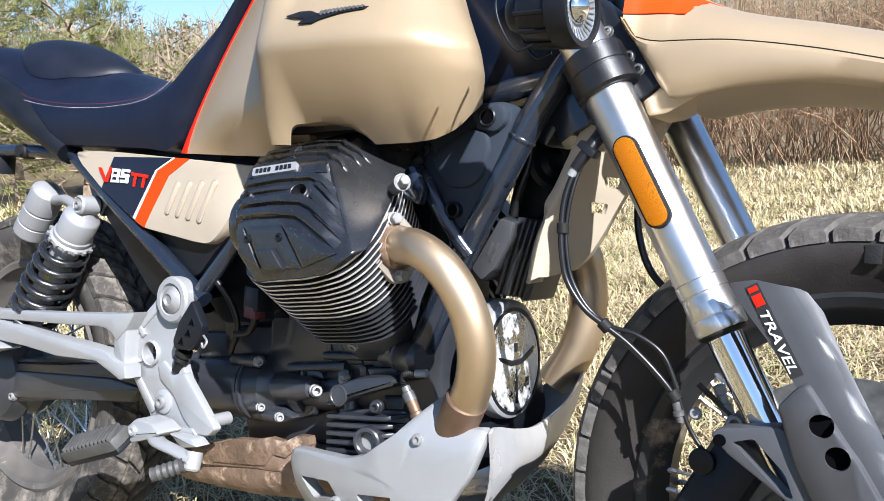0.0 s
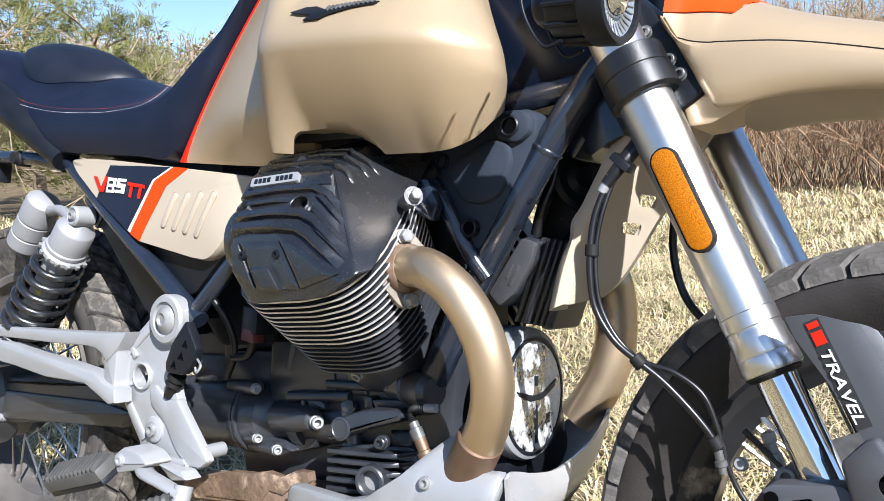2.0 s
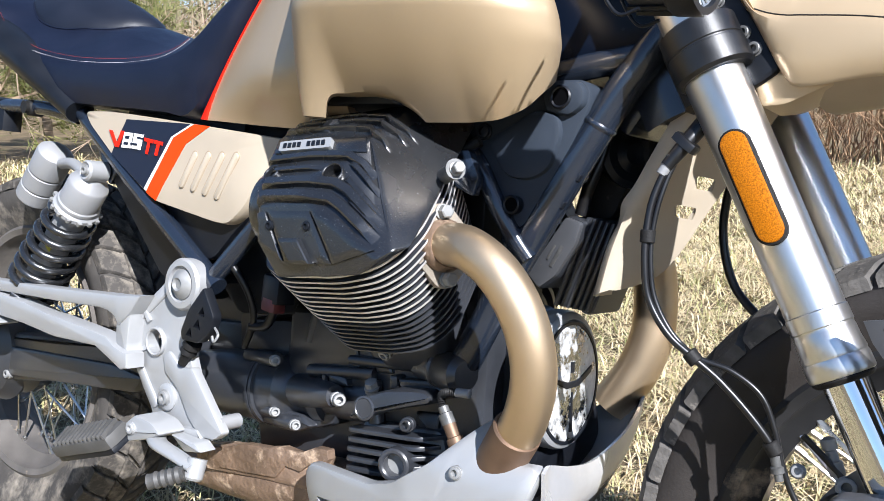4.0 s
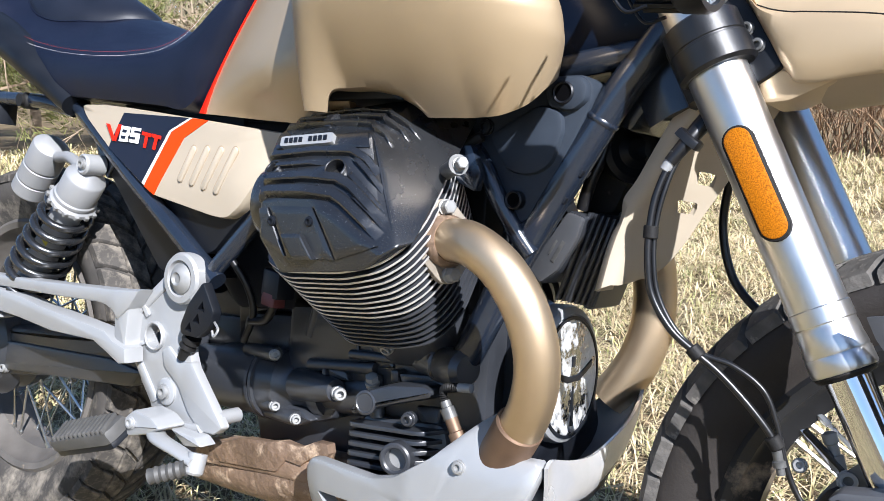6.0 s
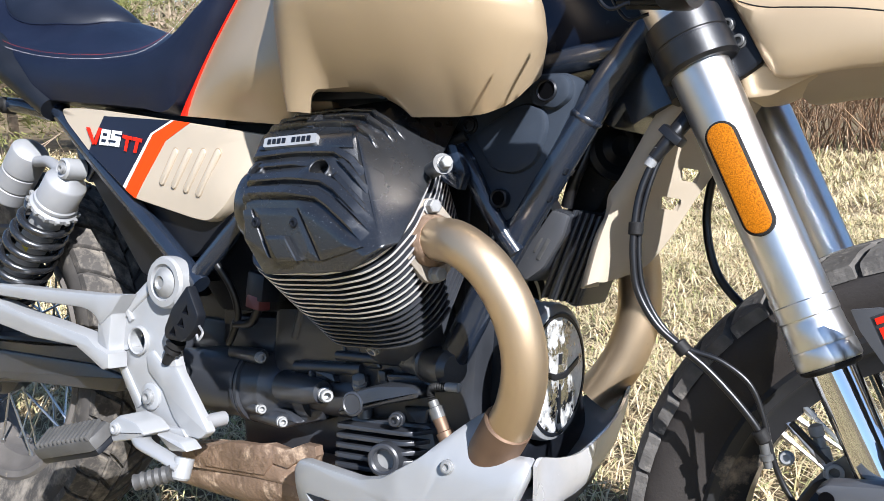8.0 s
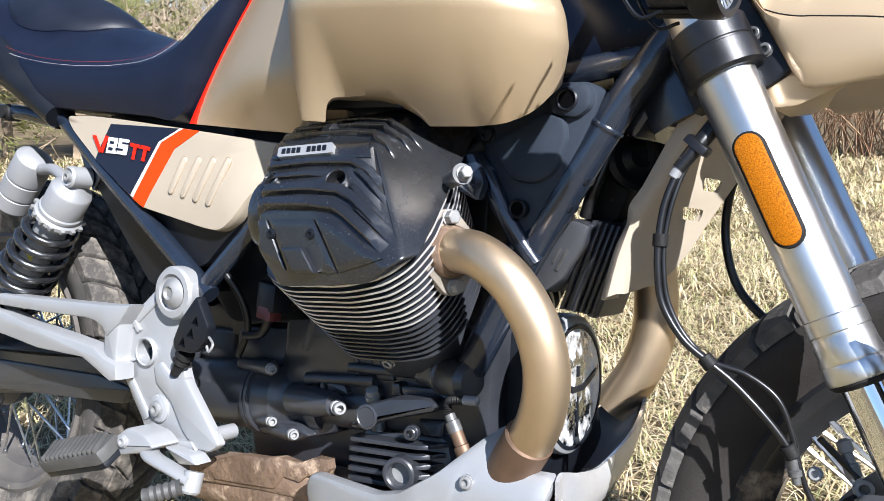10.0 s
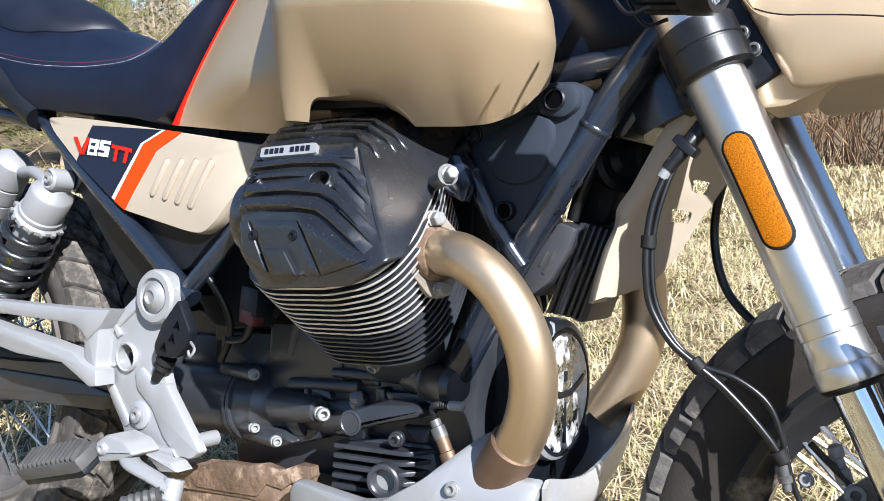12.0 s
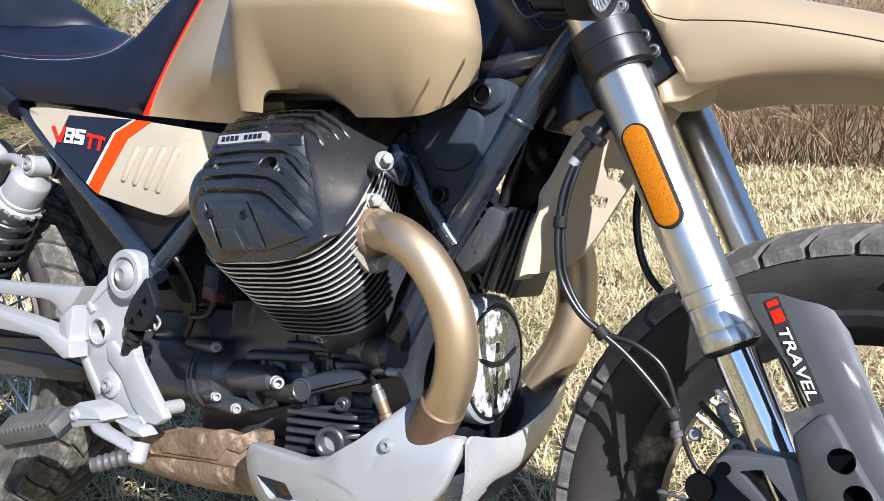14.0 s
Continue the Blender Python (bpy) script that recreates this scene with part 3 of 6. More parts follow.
for mate, dz, dy in ((M_THREAD_WHITE, 0.0, -0.0045), (M_THREAD_RED, 0.0065, 0.0)):
    line = spline([Vector((x, MID - w + dy, zs - 0.001 + dz)) for x, zb, zs, zt, w in SEAT], 40)
    bm = bmesh.new()
    step, acc = 0.0036, 0.0
    for a, b in zip(line, line[1:]):
        d = (b - a)
        acc += d.length
        if acc >= step:
            acc = 0.0
            add_tube(bm, [b - d.normalized() * 0.0025, b], 0.00028, 5, smooth=False)
    part("stitching", bm, mate, seat, "contrast seam stitching")
def seat_z(x, y):
    return seat_skin.ray_cast(Vector((x, y, 1.4)), Vector((0, 0, -1)))[0].z


def pad_point(r, a, h):
    x, y = 0.140 + 0.138 * r * math.cos(a), MID + 0.100 * r * math.sin(a) * (1 - 0.18 * math.cos(a))
    return Vector((x, y, seat_z(x, y) + h))


bm = bmesh.new()
rings_mesh(bm, [[pad_point(r, 2 * math.pi * k / 64, h) for k in range(64)] for r, h in ((1.0, -0.006), (1.0, 0.004), (0.975, 0.011), (0.92, 0.019), (0.75, 0.031), (0.5, 0.042), (0.25, 0.047), (0.02, 0.048))])
pad_skin = BVHTree.FromBMesh(bm)
seat_pad = part("seat_pad", bm, M_SEAT_PAD, seat, "raised oval embossed pad", 60)
tube("pad_seam", [pad_point(1.005, 2 * math.pi * k / 64, 0.001) for k in range(65)], 0.0014, M_SEAT, seat_pad, 6, 1)
for k in range(9):
    if k == 4:
        continue
    x, y = 0.1562 + 0.0117 * k, -0.1033 + 0.0066 * k + 0.00012 * k * k
    top, normal = pad_skin.ray_cast(Vector((x, y, 1.4)), Vector((0, 0, -1)))[:2]
    along = (Vector((0.0117, 0.0070, -0.0009)) - normal * Vector((0.0117, 0.0070, -0.0009)).dot(normal)).normalized()
    up = normal.cross(along)
    m = Matrix((along, up, normal)).transposed().to_4x4()
    m.translation = top
    bm = bmesh.new()
    for du, dv, su, sv in ((0, 0.0105, 0.0095, 0.0018), (0, -0.0105, 0.0095, 0.0018), (-0.0042, 0, 0.0018, 0.0225), (0.0042, 0, 0.0018, 0.0225)):
        add_box(bm, m @ Matrix.Translation((du, dv, 0)), (su, sv, 0.0012), 0.0004)
    part("embossed_mark", bm, M_SEAT_PAD, seat_pad)
# -- side cover with stripe and slots
COVER = [(0.304, 0.736), (0.362, 0.736), (0.428, 0.730), (0.583, 0.714), (0.688, 0.703), (0.742, 0.698), (0.730, 0.684), (0.712, 0.645), (0.694, 0.630), (0.672, 0.602), (0.646, 0.584), (0.616, 0.586), (0.487, 0.608), (0.383, 0.670), (0.319, 0.717)]


def cover_place(u, v, h):
    return Vector((u, h + 0.9 * max(0, u - 0.66) ** 1.5 + 0.25 * max(0, 0.63 - v) ** 1.3, v))


def skin_patch(name, corners, lift, material, parent, label=""):
    """A thin decal or pad laid over the cover, cut fine enough to follow it."""
    a, b, c, d = (Vector(p) for p in corners)
    bm = bmesh.new()
    rows = [[cover_place(*(a.lerp(b, i / 14)).lerp(d.lerp(c, i / 14), j / 14), -0.166 - lift) for i in range(15)] for j in range(15)]
    grid_mesh(bm, rows, 0.0012)
    return part(name, bm, material, parent, label, 40)


rows = []
bm = bmesh.new()
outline = rounded(COVER, 0.012, 4)
cu, cv = 0.56, 0.665
for k, h in ((1.0, -0.125), (1.0, -0.158), (0.99, -0.163), (0.975, -0.166), (0.85, -0.166), (0.7, -0.166), (0.5, -0.166), (0.3, -0.166), (0.05, -0.166)):
    rows.append([cover_place(cu + (u - cu) * k, cv + (v - cv) * k, h) for u, v in outline])
rings_mesh(bm, rows)
side_cover = part("side_cover", bm, M_BEIGE_PLASTIC, bike, "beige side cover with navy band and orange stripe", 45)


def slot_shape(k, w=0.0062):
    a, b = Vector((0.576 + 0.0275 * k, 0.674)), Vector((0.5515 + 0.0245 * k, 0.634 - 0.0043 * k))
    t = (b - a).normalized()
    n = Vector((-t.y, t.x))
    out = []
    for k in range(7):
        an = math.pi * k / 6
        out.append(tuple(a + n * w * math.cos(an) - t * w * math.sin(an)))
    for k in range(7):
        an = math.pi * k / 6
        out.append(tuple(b - n * w * math.cos(an) + t * w * math.sin(an)))
    return out


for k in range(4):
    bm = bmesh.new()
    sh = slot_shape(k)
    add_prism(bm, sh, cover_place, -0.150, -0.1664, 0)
    # slot lies flush; its recess shade is put into the darker beige
    slot = part("vent_slot", bm, M_BEIGE_DARKER, side_cover)
    bm = bmesh.new()
    inner = slot_shape(k, 0.0048)
    add_prism(bm, [(x + 0.0008, z - 0.0004) for x, z in inner], cover_place, -0.150, -0.1685, 0.0016)
    part("slot_rib", bm, M_BEIGE_PLASTIC, slot)
skin_patch("navy_band", ((0.417, 0.7225), (0.565, 0.7155), (0.523, 0.6975), (0.392, 0.686)), 0.0006, M_NAVY, side_cover, "navy decal band")
skin_patch("navy_band", ((0.392, 0.686), (0.523, 0.6975), (0.467, 0.6240), (0.384, 0.672)), 0.0006, M_NAVY, side_cover)
for name, m, a, b, c, d, e, f, lift in (("white_pinstripe", M_WHITE, (0.565, 0.7157), (0.571, 0.7152), (0.528, 0.697), (0.523, 0.6978), (0.4725, 0.6215), (0.467, 0.6240), 0.0008), ("orange_stripe", M_ORANGE, (0.571, 0.7152), (0.603, 0.7125), (0.555, 0.6885), (0.528, 0.697), (0.494, 0.6085), (0.4725, 0.6195), 0.0010)):
    skin_patch(name, (a, b, c, d), lift, m, side_cover, name.replace("_", " "))
    skin_patch(name, (d, c, e, f), lift, m, side_cover)
LOGO = ((0.375, M_RED, ((0.372, 0.709), (0.382, 0.708), (0.400, 0.684), (0.393, 0.683))), (0, M_RED, ((0.408, 0.708), (0.417, 0.707), (0.402, 0.683), (0.395, 0.684))),
        (0, M_WHITE, ((0.418, 0.706), (0.442, 0.704), (0.436, 0.682), (0.411, 0.683))), (0, M_WHITE, ((0.447, 0.704), (0.472, 0.702), (0.465, 0.680), (0.440, 0.682))),
        (0, M_RED, ((0.476, 0.698), (0.500, 0.695), (0.499, 0.690), (0.475, 0.693))), (0, M_RED, ((0.485, 0.693), (0.492, 0.692), (0.486, 0.674), (0.480, 0.675))),
        (0, M_RED, ((0.503, 0.695), (0.526, 0.692), (0.525, 0.687), (0.502, 0.690))), (0, M_RED, ((0.511, 0.690), (0.518, 0.689), (0.512, 0.672), (0.505, 0.673))))
def to_mark(p):
    return (0.378 + (p[0] - 0.372) * 0.84, 0.707 + (p[1] - 0.709) * 0.98)


for _, m, q in LOGO:
    skin_patch("badge_mark", [to_mark(p) for p in q], 0.0028, m, side_cover)
for q in (((0.423, 0.7005), (0.434, 0.6995), (0.4325, 0.6955), (0.4215, 0.6965)), ((0.4195, 0.6915), (0.431, 0.6905), (0.4295, 0.6865), (0.418, 0.6875)), ((0.4560, 0.6990), (0.4725, 0.6975), (0.4715, 0.6950), (0.4552, 0.6965)), ((0.4385, 0.6905), (0.4580, 0.6890), (0.4570, 0.6860), (0.4380, 0.6875))):
    skin_patch("badge_mark", [to_mark(p) for p in q], 0.0036, M_NAVY, side_cover)

# -- frame
main_tube = tube("frame_tube", [(1.215, -0.100, 0.830), (1.190, -0.112, 0.792), (1.159, -0.117, 0.745), (1.112, -0.120, 0.664), (1.080, -0.120, 0.608), (1.048, -0.120, 0.549), (1.025, -0.120, 0.498), (1.004, -0.120, 0.455)], 0.0175, M_FRAME, bike, 20, label="gloss black main frame down tube")
lathe("weld_band", (1.1435, -0.1185, 0.718), (0.50, 0.0, 0.866), [(0, 0.0176), (0.002, 0.0188), (0.004, 0.0188), (0.006, 0.0176)], M_FRAME, main_tube, 20)
tube("frame_tube", [(0.960, -0.140, 0.735), (0.980, -0.140, 0.712), (1.016, -0.140, 0.678), (1.043, -0.140, 0.636), (1.066, -0.134, 0.600), (1.080, -0.128, 0.580)], 0.0100, M_FRAME, bike, 14)
tube("frame_tube", [(1.03, -0.108, 0.765), (1.099, -0.112, 0.776), (1.176, -0.110, 0.789), (1.225, -0.100, 0.797)], 0.0135, M_FRAME, bike, 16)
tube("frame_tube", [(1.05, -0.115, 0.585), (1.035, -0.09, 0.655), (1.0, -0.06, 0.72)], 0.012, M_FRAME, bike, 14)
block("steering_head", pose(1.175, MID, 0.80, 0, -27.6, 0), (0.075, 0.15, 0.16), M_FRAME, bike, 0.02, "black steering head casting")
plate("head_gusset", rounded([(1.13, 0.795), (1.21, 0.815), (1.215, 0.79), (1.165, 0.71), (1.15, 0.72)], 0.01), 0.0, -0.096, M_FRAME, bike, 0.006)
plate("weld_gusset", rounded([(1.045, 0.62), (1.060, 0.585), (1.085, 0.60), (1.070, 0.615)], 0.006), -0.10, -0.128, M_FRAME, bike, 0.004)
tube("subframe_tube", [(0.262, -0.152, 0.748), (0.45, -0.152, 0.616), (0.62, -0.150, 0.500)], 0.0135, M_FRAME, bike, 16, label="black rear subframe tube")
tube("subframe_tube", [(0.605, -0.148, 0.508), (0.69, -0.142, 0.597), (0.78, -0.135, 0.70)], 0.0125, M_FRAME, bike, 14)
tube("subframe_tube", [(0.285, -0.160, 0.735), (0.18, -0.168, 0.802), (0.085, -0.172, 0.850), (-0.08, -0.175, 0.93)], [0.024, 0.036, 0.037, 0.037], M_BLACK, bike, 20, flat=0.8, label="black grab rail and luggage support")
tube("subframe_tube", [(0.27, -0.152, 0.728), (0.18, -0.160, 0.742), (0.04, -0.165, 0.748)], 0.0115, M_FRAME, bike, 14)
lathe("rubber_sleeve", (0.155, -0.150, 0.742), (0, -1, 0), [(0, 0.013), (0.02, 0.013), (0.024, 0.010), (0.03, 0.010)], M_RUBBER, bike, 20)
block("luggage_mount", pose(0.03, -0.155, 0.735, 0, 4, 0), (0.10, 0.04, 0.055), M_BLACK, bike, 0.008, "black luggage carrier mount")
plate("inner_side_panel", rounded([(0.270, 0.725), (0.370, 0.655), (0.600, 0.500), (0.480, 0.500), (0.345, 0.635)], 0.01), -0.09, -0.138, M_BLACK, bike, 0.004, "black plastic inner frame panel")
plate("lower_side_panel", rounded([(0.465, 0.625), (0.70, 0.625), (0.640, 0.575), (0.600, 0.535), (0.560, 0.532)], 0.012), -0.10, -0.146, M_BLACK, bike, 0.005, "black plastic panel under the side cover")
plate("battery_box", rounded([(0.43, 0.72), (1.00, 0.72), (1.0, 0.50), (0.60, 0.46), (0.45, 0.60)], 0.01), 0.05, -0.095, M_BLACK, bike, 0.004)
plate("inner_fender", rounded([(0.30, 0.78), (0.60, 0.74), (0.56, 0.50), (0.50, 0.46), (0.44, 0.56), (0.36, 0.66)], 0.02), 0.06, -0.10, M_BLACK, bike, 0.004)

# -- triangular airbox cover
PLATE = [(0.985, 0.724), (1.060, 0.760), (1.094, 0.764), (1.130, 0.764), (1.140, 0.754), (1.140, 0.735), (1.132, 0.716), (1.108, 0.657), (1.087, 0.622), (1.080, 0.612), (1.060, 0.612), (1.052, 0.620), (1.027, 0.660), (1.009, 0.696)]
airbox = plate("airbox_cover", rounded(PLATE, 0.008), -0.09, -0.136, M_CHARCOAL, bike, 0.005, "charcoal plastic triangular airbox cover")
plate("raised_field", rounded([(1.024, 0.702), (1.083, 0.735), (1.109, 0.728), (1.114, 0.709), (1.103, 0.672), (1.080, 0.660), (1.050, 0.664)], 0.012), -0.13, -0.1425, M_CHARCOAL, airbox, 0.006)
plate("corner_boss", rounded([(1.086, 0.757), (1.096, 0.762), (1.128, 0.762), (1.137, 0.753), (1.137, 0.737), (1.122, 0.726), (1.094, 0.731)], 0.006), -0.13, -0.1440, M_CHARCOAL, airbox, 0.006)
for x, z, r in ((1.1115, 0.7450, 0.0120), (1.064, 0.635, 0.0100)):
    bm = bmesh.new()
    add_ring(bm, (x, -0.134, z), (0, -1, 0), r * 0.72, r, 0.0125)
    ring = part("bushing", bm, M_BLACK, airbox)
    lathe("hole", (x, -0.137, z), (0, -1, 0), [(0, r * 0.75), (0.0078, r * 0.75)], M_VOID, ring, 20)
bolt((1.019, -0.137, 0.711), (0, -1, 0), 0.0085, airbox, M_BLACK, 0.005)
for x, z in ((1.128, 0.668), (1.112, 0.640)):
    block("clip_tab", pose(x, -0.120, z, 0, 30, 0), (0.010, 0.02, 0.007), M_BLACK, airbox, 0.001)

# -- dark shrouds behind the fork
shroud = plate("cockpit_shroud", rounded([(1.045, 0.772), (1.10, 0.782), (1.205, 0.802), (1.235, 0.83), (1.23, 0.90), (1.19, 1.0), (1.03, 1.0), (1.03, 0.90)], 0.01), 0.02, -0.115, M_SHROUD, bike, 0.01, "dark navy cockpit side shroud")

# -- engine
s2 = math.sqrt(0.5)


def cyl(x, d, a):
    """Along the right cylinder: x forward, d across it (down and out), a along its axis (up and out)."""
    d -= 0.283
    return Vector((x, -s2 * d - s2 * a, -s2 * d + s2 * a + (x - 0.90) * 0.12))


FIN = [(0.797, -0.130), (0.796, 0.026), (0.815, 0.062), (0.851, 0.080), (0.938, 0.084), (0.980, 0.075), (0.999, 0.054), (1.006, 0.016), (0.995, -0.048), (0.974, -0.106), (0.912, -0.155), (0.830, -0.165)]


def scaled(outline, k, cx=0.90, cd=-0.035):
    return [(cx + (x - cx) * k, cd + (d - cd) * k) for x, d in outline]


bm = bmesh.new()
add_prism(bm, rounded(scaled(FIN, 0.62), 0.03), cyl, 0.36, 0.592, 0.002)
cylinder = part("cylinder_barrel", bm, M_ENGINE, bike, "black finned cylinder with bare metal fin edges")
for k in range(17):
    a = 0.570 - k * 0.0090
    out = rounded(scaled(FIN, 1.0 - 0.0105 * max(0, k - 1)), 0.014, 3)
    bm = bmesh.new()
    add_prism(bm, out, cyl, a - 0.0024, a, 0.0006)
    fin = part("fin", bm, M_ENGINE, cylinder)
    if k < 10:
        bm = bmesh.new()
        big = scaled(out, 1.003)
        rings_mesh(bm, [[cyl(x, d, a - 0.0025) for x, d in big], [cyl(x, d, a - 0.0012) for x, d in scaled(out, 1.005)], [cyl(x, d, a + 0.0002) for x, d in big]], False)
        part("fin_edge", bm, M_ALU_EDGE, fin, "bare machined edge")


def resample(pts, n):
    P = [Vector(p) for p in pts] + [Vector(pts[0])]
    seg = [(b - a).length for a, b in zip(P, P[1:])]
    tot = sum(seg)
    out, i, acc = [], 0, 0.0
    for k in range(n):
        s = tot * k / n
        while acc + seg[i] < s:
            acc += seg[i]
            i += 1
        out.append(P[i].lerp(P[i + 1], (s - acc) / seg[i]))
    return out


# the valve cover: a faceted casting with raised bars
FACES = [((0, -1, 0), 0.267), ((-0.0748, -0.7787, 0.6229), 0.52997), ((-0.0985, -0.5628, 0.8207), 0.59866), ((-0.1191, 0, 0.9929), 0.62551),
         ((0.2530, -0.8319, 0.4939), 0.7556), ((0.6571, -0.4472, 0.6068), 1.12836), ((-0.7849, -0.6201, 0), -0.4796), ((-1, 0, 0), -0.757),
         ((0.0849, 0.7071, -0.7071), -0.4966), ((-0.72, 0, -0.69), -0.988), ((0.62, 0, -0.78), 0.172)]


def convex_solid(faces, centre, size, bev):
    """The space behind all the faces (normal, distance), with rounded edges."""
    bm = bmesh.new()
    bmesh.ops.create_cube(bm, size=size, matrix=Matrix.Translation(centre))
    for n, c in faces:
        n = Vector(n)
        res = bmesh.ops.bisect_plane(bm, geom=bm.verts[:] + bm.edges[:] + bm.faces[:], plane_co=n * (c / n.length_squared), plane_no=n, clear_outer=True)
        rim = [g for g in res["geom_cut"] if isinstance(g, bmesh.types.BMEdge)]
        if rim:
            bmesh.ops.edgeloop_fill(bm, edges=rim)
    bmesh.ops.bevel(bm, geom=bm.edges[:], offset=bev, segments=3, profile=0.55, affect="EDGES", clamp_overlap=True)
    bmesh.ops.recalc_face_normals(bm, faces=bm.faces)
    return bm


bm = convex_solid(FACES, (0.88, -0.2, 0.64), 0.5, 0.0042)
cover_tree = BVHTree.FromBMesh(bm)
valve_cover = part("valve_cover", bm, M_COVER, bike, "satin black ribbed valve cover with mud specks", 28)


def cover_at(x, z):
    """The place and the outward normal on the valve cover's plain body, looking at it from the side."""
    hit, normal = cover_tree.ray_cast(Vector((x, -0.6, z)), Vector((0, 1, 0)))[:2]
    if hit is None:
        hit, normal = cover_tree.find_nearest(Vector((x, -0.24, z)))[:2]
    return hit, normal


def rib(path, w, h, name="rib", material=None, sink=0.003, fade=2.0):
    """A flat-topped bar laid over the cover along points (x, z)."""
    pts = []
    for (x0, z0), (x1, z1) in zip(path, path[1:]):
        n = max(2, int(math.hypot(x1 - x0, z1 - z0) / 0.004))
        pts += [cover_at(lerp(x0, x1, k / n), lerp(z0, z1, k / n)) for k in range(n)]
    pts.append(cover_at(*path[-1]))
    m = len(pts)
    rings = []
    for i, (p, _) in enumerate(pts):
        up = sum((pts[k][1] for k in range(max(0, i - 2), min(m, i + 3))), Vector()).normalized()
        t = (pts[min(i + 1, m - 1)][0] - pts[max(0, i - 1)][0]).normalized()
        side = up.cross(t).normalized()
        e = h * min(1, (i + 0.3) / fade, (m - 1 - i) / (fade + 4))
        rings.append([p + side * (o * w) + up * v for o, v in ((-0.56, -sink), (-0.48, e * 0.78), (-0.36, e), (0.36, e), (0.48, e * 0.78), (0.56, -sink))])
    bm = bmesh.new()
    rings_mesh(bm, rings)
    return part(name, bm, material or M_COVER, valve_cover, "", 26)


def cover_patch(name, quad, lift, thick=0.004, material=None):
    """A raised field over the cover between four corners (x, z)."""
    a, b, c, d = (Vector(q) for q in quad)
    top, low = [], []
    for j in range(13):
        row, under = [], []
        for i in range(17):
            q = a.lerp(b, i / 16).lerp(d.lerp(c, i / 16), j / 12)
            p, n = cover_at(q.x, q.y)
            edge = 0.0012 if i in (0, 16) or j in (0, 12) else 0
            row.append(p + n * (lift - edge))
            under.append(p - n * thick)
        top.append(row)
        low.append(under)
    bm = bmesh.new()
    vt, vl = grid_mesh(bm, top), grid_mesh(bm, low)
    for line_t, line_l in ((vt[0], vl[0]), (vt[-1], vl[-1]), ([r[0] for r in vt], [r[0] for r in vl]), ([r[-1] for r in vt], [r[-1] for r in vl])):
        for k in range(len(line_t) - 1):
            bm.faces.new((line_t[k], line_t[k + 1], line_l[k + 1], line_l[k]))
    return part(name, bm, material or M_COVER, valve_cover, "", 30)


cover_patch("badge_band", ((0.768, 0.690), (0.923, 0.6945), (0.933, 0.678), (0.790, 0.6735)), 0.0032)
for path in ([(0.762, 0.701), (0.820, 0.705), (0.877, 0.706), (0.918, 0.7035), (0.938, 0.693), (0.950, 0.681)], [(0.766, 0.709), (0.818, 0.713), (0.873, 0.715), (0.922, 0.712), (0.943, 0.701), (0.956, 0.6895)], [(0.780, 0.7165), (0.826, 0.720), (0.871, 0.7225), (0.923, 0.7185), (0.946, 0.706), (0.961, 0.6935)]):
    rib(path, 0.0062, 0.0068)
rib([(0.833, 0.703), (0.839, 0.718), (0.843, 0.733)], 0.017, 0.0115)
rib([(0.789, 0.664), (0.859, 0.6715), (0.918, 0.6725), (0.938, 0.664), (0.955, 0.651)], 0.0090, 0.0062)
rib([(0.806, 0.6525), (0.889, 0.6595)], 0.0060, 0.0046)
rib([(0.921, 0.6665), (0.936, 0.657), (0.969, 0.633)], 0.0066, 0.0056)
rib([(0.924, 0.6495), (0.979, 0.6115)], 0.0066, 0.0056)
rib([(0.808, 0.637), (0.874, 0.6425), (0.916, 0.6425), (0.934, 0.635), (0.984, 0.602)], 0.0115, 0.0072)
rib([(0.818, 0.617), (0.829, 0.6235), (0.892, 0.6270), (0.920, 0.6255), (0.936, 0.618), (0.985, 0.5885)], 0.0125, 0.0082)
rib([(0.938, 0.6265), (0.987, 0.596)], 0.0046, 0.0050)
for quad in (((0.823, 0.606), (0.8345, 0.6085), (0.8655, 0.558), (0.830, 0.572)), ((0.8375, 0.6095), (0.8995, 0.6125), (0.9350, 0.5610), (0.8690, 0.5575)), ((0.9022, 0.6130), (0.932, 0.6105), (0.988, 0.5785), (0.9375, 0.5610))):
    cover_patch("lower_panel", quad, 0.0036)
cover_patch("centre_boss", ((0.863, 0.5815), (0.892, 0.5835), (0.9120, 0.559), (0.8850, 0.5565)), 0.0105, 0.002)
rib([(0.933, 0.689), (0.967, 0.637), (0.998, 0.591)], 0.0030, 0.0012, "casting_ridge")
wells = ((0.9075, 0.6530, 0.0108), (0.8105, 0.6500, 0.0090))


def well_tool(bm):
    for x, z, r in wells:
        p, n = cover_at(x, z)
        add_lathe(bm, p - n * 0.013, n, [(0, r), (0.05, r)], 28)


cut(valve_cover, well_tool)
for x, z, r in wells:
    p, n = cover_at(x, z)
    bm = bmesh.new()
    add_ring(bm, p - n * 0.004, n, r * 0.97, r * 1.14, 0.0085)
    collar = part("bolt_well", bm, M_COVER, valve_cover)
    lathe("well_floor", p - n * 0.0135, n, [(0, r), (0.002, r)], M_RUBBER, collar, 20)
for x, z in ((0.844, 0.594), (0.899, 0.597)):
    bolt(Vector((x, -0.2702, z)), (0, -1, 0), 0.0052, valve_cover, M_BLACK, 0.0026)
